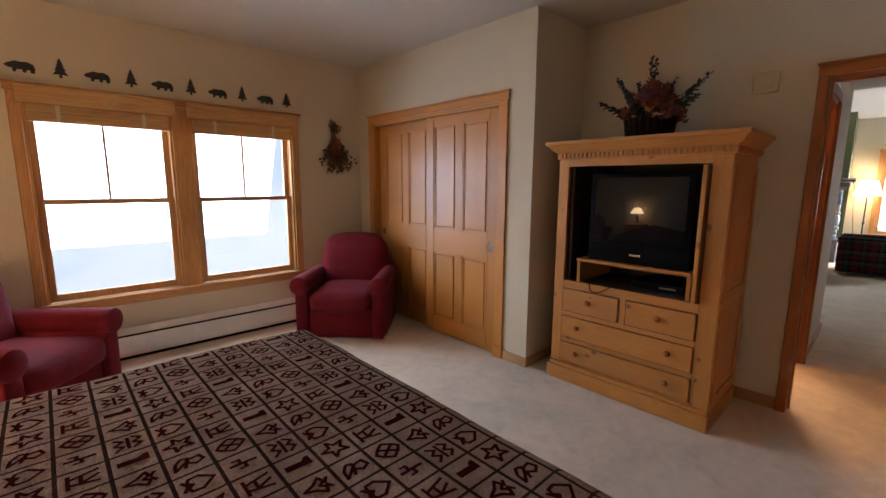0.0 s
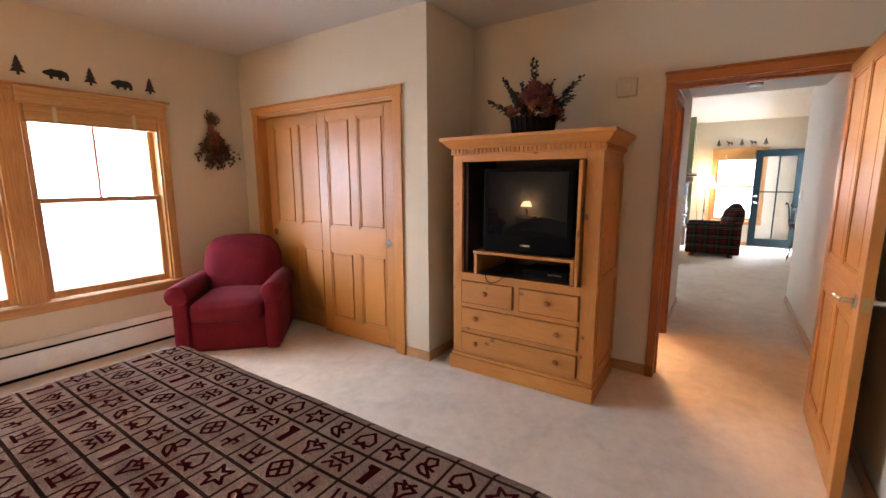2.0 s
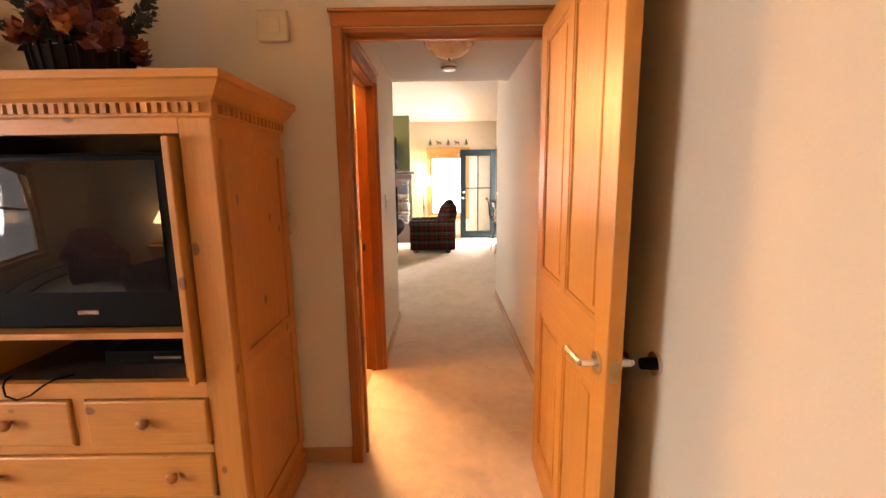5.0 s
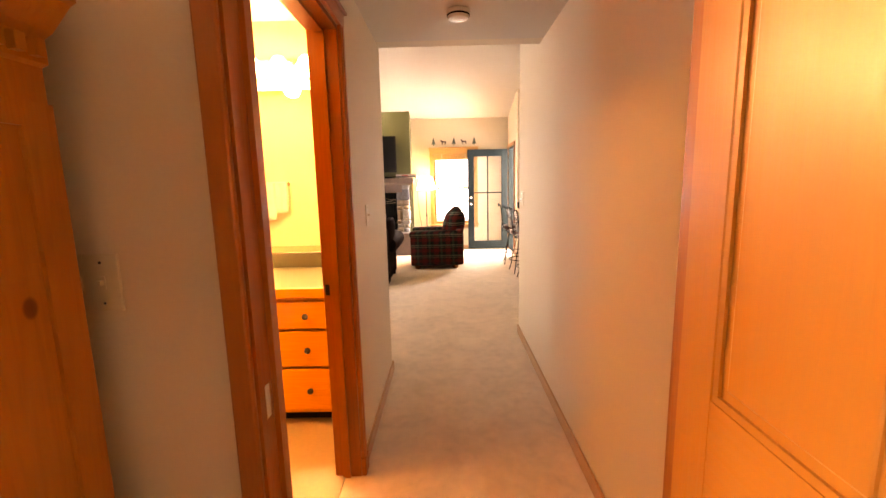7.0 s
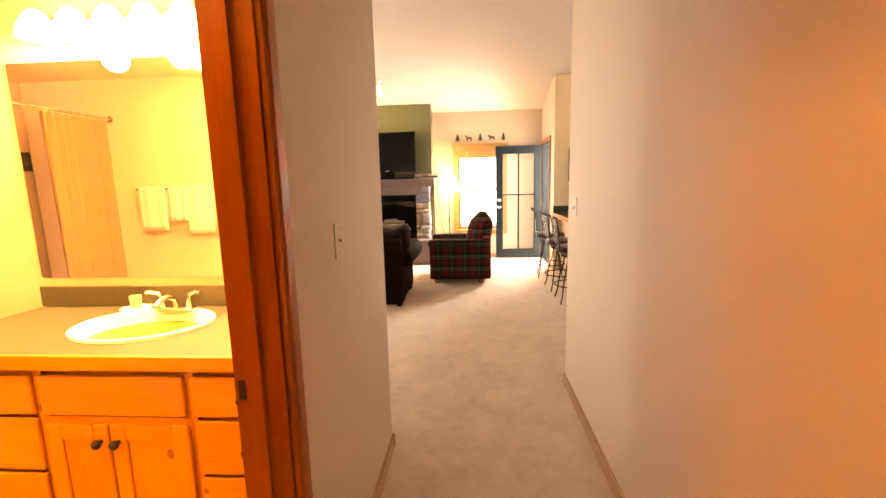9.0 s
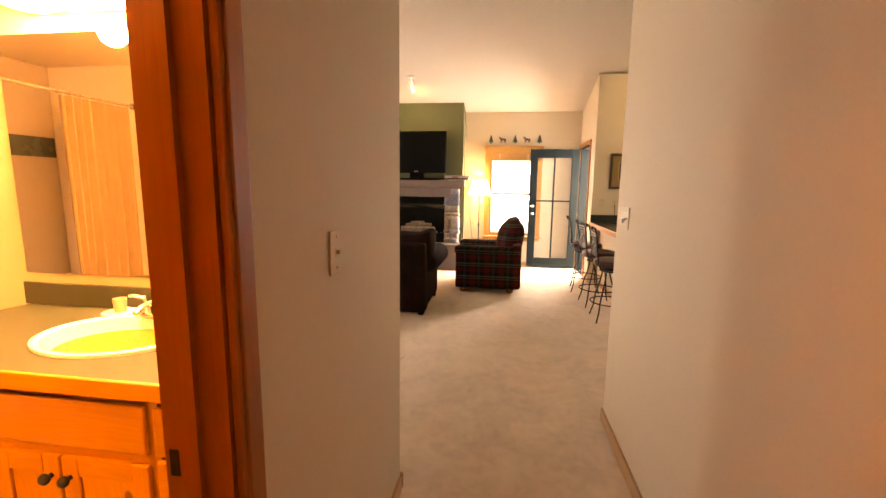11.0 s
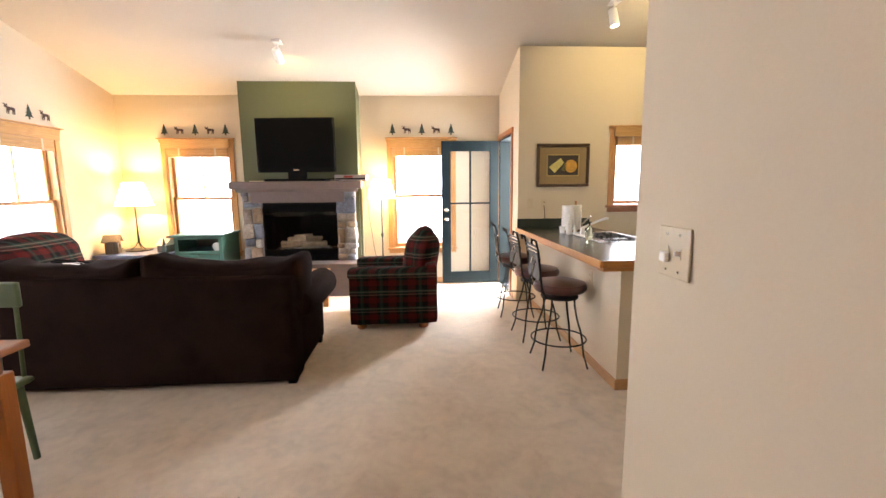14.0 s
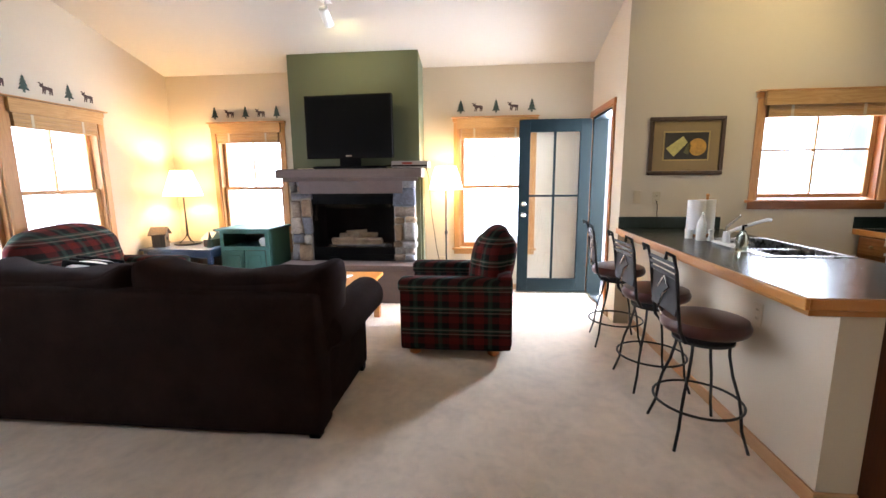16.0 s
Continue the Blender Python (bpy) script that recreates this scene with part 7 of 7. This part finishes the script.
pic = thing("framed_picture", 10.30, -1.62, 1.645, -90, "framed still-life print with pears and tan mat", "picture")
FRAME = wood("walnut_frame", (0.035, 0.015, 0.007), (0.06, 0.028, 0.012), (0.09, 0.045, 0.02), "z", 0.35)
w, h = 0.315, 0.25
part("frame", Shape().box(-w, w, -0.03, -0.001, h - 0.035, h, 0.006).box(-w, w, -0.03, -0.001, -h, -h + 0.035, 0.006).box(-w, -w + 0.035, -0.03, -0.001, -h + 0.035, h - 0.035, 0.006).box(w - 0.035, w, -0.03, -0.001, -h + 0.035, h - 0.035, 0.006), FRAME, pic)
part("mat", Shape().box(-w + 0.035, w - 0.035, -0.014, -0.003, -h + 0.035, h - 0.035), plain("tan_mat_board", (0.25, 0.17, 0.075), 0.8, vary=0.08), pic)
part("inner_frame", Shape().box(-0.195, 0.195, -0.018, -0.014, 0.115, 0.127).box(-0.195, 0.195, -0.018, -0.014, -0.127, -0.115).box(-0.195, -0.183, -0.018, -0.014, -0.115, 0.115).box(0.183, 0.195, -0.018, -0.014, -0.115, 0.115), plain("gilt", (0.42, 0.29, 0.11), 0.4, 0.6), pic)
part("print", Shape().box(-0.183, 0.183, -0.016, -0.014, -0.115, 0.115), plain("dark_print_ground", (0.025, 0.017, 0.010), 0.6, vary=0.4, scale=12), pic)
part("print_shape", Shape().prism(arc(0.095, -0.01, 0.075, 0, 360, 20)[:-1], -0.0175, -0.016, "y"), plain("print_orange", (0.48, 0.24, 0.03), 0.6, vary=0.3, scale=20), pic)
part("print_shape", Shape().prism([(-0.17, -0.02), (-0.03, 0.085), (0.01, 0.03), (-0.10, -0.09)], -0.0175, -0.016, "y"), plain("print_yellow", (0.50, 0.42, 0.13), 0.6, vary=0.25, scale=20), pic)
part("print_shape", Shape().prism([(-0.02, -0.055), (0.02, 0.035), (0.045, 0.01), (0.02, -0.075)], -0.0175, -0.016, "y"), plain("print_leaf", (0.10, 0.09, 0.03), 0.6, vary=0.3), pic)


def make_stool():
    t = thing("bar_stool", 8.50, -1.00, 0, 0, "black iron bar stool with oxblood leather seat", "stool", "bar stools")
    part("seat", Shape().lathe([(0.05, 0.585), (0.19, 0.590), (0.205, 0.605), (0.208, 0.628), (0.195, 0.655), (0.14, 0.668), (0.001, 0.672)], n=30), LEATHER, t, "round padded leather seat", True)
    part("swivel", Shape().rod((0, 0, 0.545), (0, 0, 0.586), 0.08, 0.10, 20).lathe([(0.135, 0.535), (0.145, 0.535), (0.145, 0.547), (0.135, 0.547)], n=24), IRON, t, "", True)
    for a in (45, 135, 225, 315):
        c, s_ = math.cos(radians(a)), math.sin(radians(a))
        pts = [(0.125 * c, 0.125 * s_, 0.54), (0.128 * c, 0.128 * s_, 0.48), (0.15 * c, 0.15 * s_, 0.38), (0.185 * c, 0.185 * s_, 0.28), (0.20 * c, 0.20 * s_, 0.21), (0.212 * c, 0.212 * s_, 0.11), (0.25 * c, 0.25 * s_, 0.0)]
        part("leg", Shape().tube(pts, 0.0078, 8), IRON, t, "", True)
    ring = [(0.213 * math.cos(2 * math.pi * i / 36), 0.213 * math.sin(2 * math.pi * i / 36), 0.20) for i in range(37)]
    part("foot_ring", Shape().tube(ring, 0.007, 8), IRON, t, "", True)
    # back on the +y side
    for sgn in (-1, 1):
        pts = [(sgn * 0.135, 0.145, 0.56), (sgn * 0.15, 0.185, 0.62), (sgn * 0.155, 0.205, 0.75), (sgn * 0.16, 0.225, 0.92), (sgn * 0.162, 0.245, 1.0), (sgn * 0.15, 0.275, 1.015), (sgn * 0.135, 0.27, 0.985)]
        part("back_post", Shape().tube(pts, 0.0095, 8), IRON, t, "", True)
    for z, y in ((0.955, 0.232), (0.925, 0.228), (0.895, 0.224)):
        part("back_slat", Shape().box(-0.155, 0.155, y - 0.004, y + 0.004, z - 0.008, z + 0.008), IRON, t)
    part("back_plate", Shape().box(-0.15, 0.15, 0.204, 0.212, 0.70, 0.875), IRON, t, "cut-out iron back plate")
    part("back_ornament", Shape().tube([(0, 0.214, 0.66), (0.05, 0.212, 0.70), (0.0, 0.215, 0.78), (-0.06, 0.215, 0.82), (0.0, 0.218, 0.87), (0.07, 0.216, 0.80)], 0.006, 6), CHROME, t, "", True)
    return t


stool = make_stool()
copy_thing(stool, pose(9.10, -0.985, 0, 0, 0, 4))
copy_thing(stool, pose(9.83, -0.965, 0, 0, 0, -6))

# range wall
stove = thing("kitchen_range", 9.575, -3.715, 0.006, 180, "white electric range with coil burners", "stove")
# local: front at -y, width along x (turned half round)
part("body", Shape().box(-0.38, 0.38, -0.62, -0.002, 0.08, 0.895, 0.004, 1), WHITE, stove)
part("cooktop", Shape().box(-0.382, 0.382, -0.645, -0.002, 0.895, 0.915, 0.006), WHITE, stove)
part("control_panel", Shape().prism([(-0.645, 0.80), (-0.665, 0.805), (-0.655, 0.905), (-0.62, 0.91), (-0.62, 0.80)], -0.38, 0.38, "x"), WHITE, stove)
part("oven_door", Shape().box(-0.37, 0.37, -0.65, -0.62, 0.24, 0.785, 0.008), WHITE, stove)
part("oven_window", Shape().box(-0.22, 0.22, -0.654, -0.649, 0.40, 0.66, 0.003, 1), SCREEN, stove)
part("handle", Shape().rod((-0.33, -0.69, 0.745), (0.33, -0.69, 0.745), 0.012).rod((-0.31, -0.65, 0.745), (-0.31, -0.69, 0.745), 0.008).rod((0.31, -0.65, 0.745), (0.31, -0.69, 0.745), 0.008), WHITE, stove, "", True)
part("storage_drawer", Shape().box(-0.37, 0.37, -0.645, -0.62, 0.085, 0.225, 0.006), WHITE, stove)
part("backguard", Shape().box(-0.38, 0.38, -0.06, -0.002, 0.915, 1.06, 0.01), WHITE, stove)
part("display", Shape().box(0.05, 0.16, -0.6665, -0.655, 0.84, 0.875), SCREEN, stove)
for u in (-0.30, -0.20, -0.10, 0.22, 0.31):
    part("knob", Shape().rod((u, -0.655, 0.855), (u, -0.685, 0.853), 0.020, 0.017, 14), WHITE, stove, "", True)
for u, v, r in ((-0.19, -0.47, 0.10), (0.19, -0.47, 0.075), (-0.19, -0.20, 0.075), (0.19, -0.20, 0.10)):
    part("burner", Shape().lathe([(r + 0.015, 0.915), (r + 0.015, 0.92), (r, 0.922), (r * 0.5, 0.918)], (u, v, 0), 24), IRON, stove, "black coil burner", True)
kettle = thing("kettle", 9.30, -3.30, 0.929, 0, "small steel pot on the range", "pot")
part("pot", Shape().lathe([(0.07, 0.0), (0.08, 0.01), (0.08, 0.09), (0.075, 0.095), (0.02, 0.11), (0.012, 0.125)], n=22), CHROME, kettle, "", True)
part("handle", Shape().tube([(0.078, 0, 0.06), (0.11, 0, 0.065), (0.15, 0, 0.075)], 0.008, 8), DARK, kettle, "", True)

# White enamel greyed for the microwave: its shade is put into the colour.
SHADED_WHITE = plain("shaded_white_enamel", (0.52, 0.54, 0.55), 0.3, vary=0.03, relief=0.02)
micro = thing("microwave", 9.575, -3.715, 1.375, 180, "white over-range microwave oven", "microwave")
part("body", Shape().box(-0.38, 0.38, -0.36, -0.002, 0.0, 0.36, 0.006), SHADED_WHITE, micro)
part("door", Shape().box(-0.18, 0.38, -0.385, -0.36, 0.01, 0.285, 0.006), SHADED_WHITE, micro)
part("window", Shape().box(-0.06, 0.34, -0.388, -0.384, 0.05, 0.25, 0.003, 1), plain("grey_microwave_glass", (0.20, 0.20, 0.20), 0.12, relief=0), micro)
part("handle", Shape().tube([(-0.15, -0.385, 0.04), (-0.15, -0.415, 0.06), (-0.15, -0.415, 0.24), (-0.15, -0.385, 0.26)], 0.011, 8), SHADED_WHITE, micro, "", True)
part("control_panel", Shape().box(-0.375, -0.185, -0.383, -0.36, 0.01, 0.285, 0.004), SHADED_WHITE, micro)
part("display", Shape().box(-0.34, -0.21, -0.386, -0.382, 0.225, 0.265), SCREEN, micro)
part("vent", Shape().box(-0.37, 0.37, -0.375, -0.36, 0.295, 0.35, 0.004), SHADED_WHITE, micro)


def base_unit(x0, x1, label):
    t = thing("base_cabinet", x0, -3.715, 0.006, 0, label, "cabinet", "kitchen base cabinets")
    w = x1 - x0
    part("body", Shape().box(0, w, 0, 0.58, 0.10, 0.86), OAK_Z, t)
    part("toe_kick", Shape().box(0, w, 0, 0.52, 0, 0.10), SOOT, t)
    d = part("drawer", Shape().box(0.02, w - 0.02, 0.58, 0.60, 0.70, 0.84, 0.004), OAK_X, t)
    part("knob", Shape().ball((w / 2, 0.612, 0.77), 0.014), BRASS, d, "", True)
    d = part("cabinet_door", Shape().box(0.02, w - 0.02, 0.58, 0.60, 0.13, 0.68, 0.004).box(0.08, w - 0.08, 0.598, 0.606, 0.19, 0.62, 0.004), OAK_Z, t)
    part("knob", Shape().ball((0.05, 0.612, 0.62), 0.014), BRASS, d, "", True)
    part("worktop", Shape().box(0, w, 0, 0.63, 0.868, 0.908), COUNTER, t)
    part("edge_band", Shape().box(0, w, 0.63, 0.648, 0.862, 0.909, 0.004, 1), DOOR_X, t)
    part("backsplash", Shape().box(0, w, 0.0, 0.018, 0.909, 1.01), COUNTER, t)


base_unit(9.965, 10.295, "stained oak base cabinet with dark worktop in the corner")
base_unit(8.76, 9.185, "stained oak base cabinet with dark worktop beside the range")
tagged(link("backsplash", Shape().box(10.281, 10.299, -3.70, -3.07, 0.916, 1.02, 0.003, 1), COUNTER), "dark laminate backsplash in the corner", "backsplash")
cm = thing("coffee_maker", 10.09, -3.40, 0.9155, 200, "black drip coffee maker on the worktop", "coffee maker")
part("body", Shape().box(-0.09, 0.09, 0.02, 0.12, 0.0, 0.33, 0.012).box(-0.09, 0.09, -0.12, 0.12, 0.23, 0.34, 0.015).box(-0.09, 0.09, -0.12, 0.12, 0.0, 0.03, 0.008), DARK, cm)
part("carafe", Shape().lathe([(0.05, 0.032), (0.068, 0.05), (0.07, 0.11), (0.05, 0.17), (0.045, 0.19)], (0, -0.05, 0), 20), SCREEN, cm, "dark glass carafe", True)
part("handle", Shape().tube([(0, -0.115, 0.15), (0, -0.155, 0.14), (0, -0.155, 0.07), (0, -0.118, 0.06)], 0.008, 8), DARK, cm, "", True)

uc = thing("wall_cabinet", 10.295, -3.715, 1.375, 180, "stained oak wall cabinet beside the microwave", "cabinet", "kitchen wall cabinets")
part("body", Shape().box(0, 0.335, -0.31, 0, 0, 0.74), OAK_Z, uc)
d = part("cabinet_door", Shape().box(0.01, 0.325, -0.33, -0.31, 0.01, 0.73, 0.004).box(0.07, 0.265, -0.336, -0.329, 0.07, 0.67, 0.004), OAK_Z, uc)
part("knob", Shape().ball((0.29, -0.342, 0.12), 0.014), BRASS, d, "", True)
sc = thing("open_shelf_cabinet", 9.958, -3.715, 1.74, 180, "stained oak open shelf above the microwave", "shelf", "kitchen wall cabinets")
part("side", Shape().box(0.0, 0.02, -0.31, 0, 0, 0.375), OAK_Z, sc)
part("side", Shape().box(0.75, 0.77, -0.31, 0, 0, 0.375), OAK_Z, sc)
for z0, z1, d in ((0.0, 0.018, -0.31), (0.185, 0.20, -0.30), (0.357, 0.375, -0.31)):
    part("shelf", Shape().box(0.02, 0.75, d, 0, z0, z1), OAK_X, sc)
part("back", Shape().box(0.02, 0.75, -0.01, 0, 0.018, 0.357), OAK_Z, sc)
for x, y, z, prof, m, name, label in (
        (9.80, -3.55, 1.759, [(0.03, 0), (0.035, 0.01), (0.03, 0.06), (0.018, 0.09), (0.02, 0.12)], PLASTIC, "jar", "small cream jar on the open shelf"),
        (9.70, -3.54, 1.759, [(0.035, 0), (0.04, 0.02), (0.038, 0.08), (0.02, 0.10), (0.022, 0.12)], PLASTIC, "jar", "small cream jar on the open shelf"),
        (9.42, -3.54, 1.759, [(0.04, 0), (0.05, 0.03), (0.045, 0.09), (0.02, 0.11)], CHROME, "jar", "small steel jar on the open shelf"),
        (9.55, -3.56, 1.9405, [(0.06, 0), (0.12, 0.05), (0.13, 0.085), (0.125, 0.085), (0.06, 0.01)], PLASTIC, "bowl", "cream bowl on the open shelf")):
    t = thing(name, x, y, z, 0, label, name)
    part("body", Shape().lathe(prof, n=20), m, t, "", True)
pl = thing("serving_platter", 9.85, -3.52, 2.1155, 0, "dark wooden serving bowl on top of the cabinets", "bowl")
part("bowl", Shape().lathe([(0.08, 0), (0.16, 0.03), (0.20, 0.065), (0.19, 0.065), (0.08, 0.012)], n=28), FRAME, pl, "", True)
tin = thing("storage_tin", 9.40, -3.55, 2.1155, 0, "pale green storage tin with leaf picture", "tin")
part("body", Shape().box(-0.13, 0.13, -0.10, 0.10, 0, 0.21, 0.012), plain("pale_green_tin", (0.36, 0.42, 0.28), 0.4, vary=0.1), tin)
part("lid", Shape().box(-0.135, 0.135, -0.105, 0.105, 0.21, 0.235, 0.008), plain("pale_green_lid", (0.40, 0.45, 0.31), 0.4, vary=0.1), tin)
part("leaf_print", Shape().prism([(-0.05, 0.03), (-0.07, 0.09), (-0.03, 0.11), (-0.02, 0.17), (0.03, 0.12), (0.07, 0.13), (0.04, 0.08), (0.05, 0.04), (0.0, 0.06)], 0.100, 0.1015, "y"), plain("dark_leaf_print", (0.05, 0.06, 0.03), 0.6), tin)

fr = thing("refrigerator", 8.34, -3.715, 0.006, 180, "white refrigerator with black handles", "refrigerator")
part("body", Shape().box(-0.38, 0.38, -0.68, -0.01, 0.0, 1.70, 0.01), WHITE, fr)
part("freezer_door", Shape().box(-0.378, 0.378, -0.745, -0.685, 1.18, 1.69, 0.012), WHITE, fr)
part("fridge_door", Shape().box(-0.378, 0.378, -0.745, -0.685, 0.08, 1.165, 0.012), WHITE, fr)
for z0, z1 in ((1.20, 1.50), (0.62, 1.14)):
    part("handle", Shape().tube([(-0.34, -0.745, z0), (-0.34, -0.79, z0 + 0.03), (-0.34, -0.79, z1 - 0.03), (-0.34, -0.745, z1)], 0.014, 8), DARK, fr, "black door handle", True)
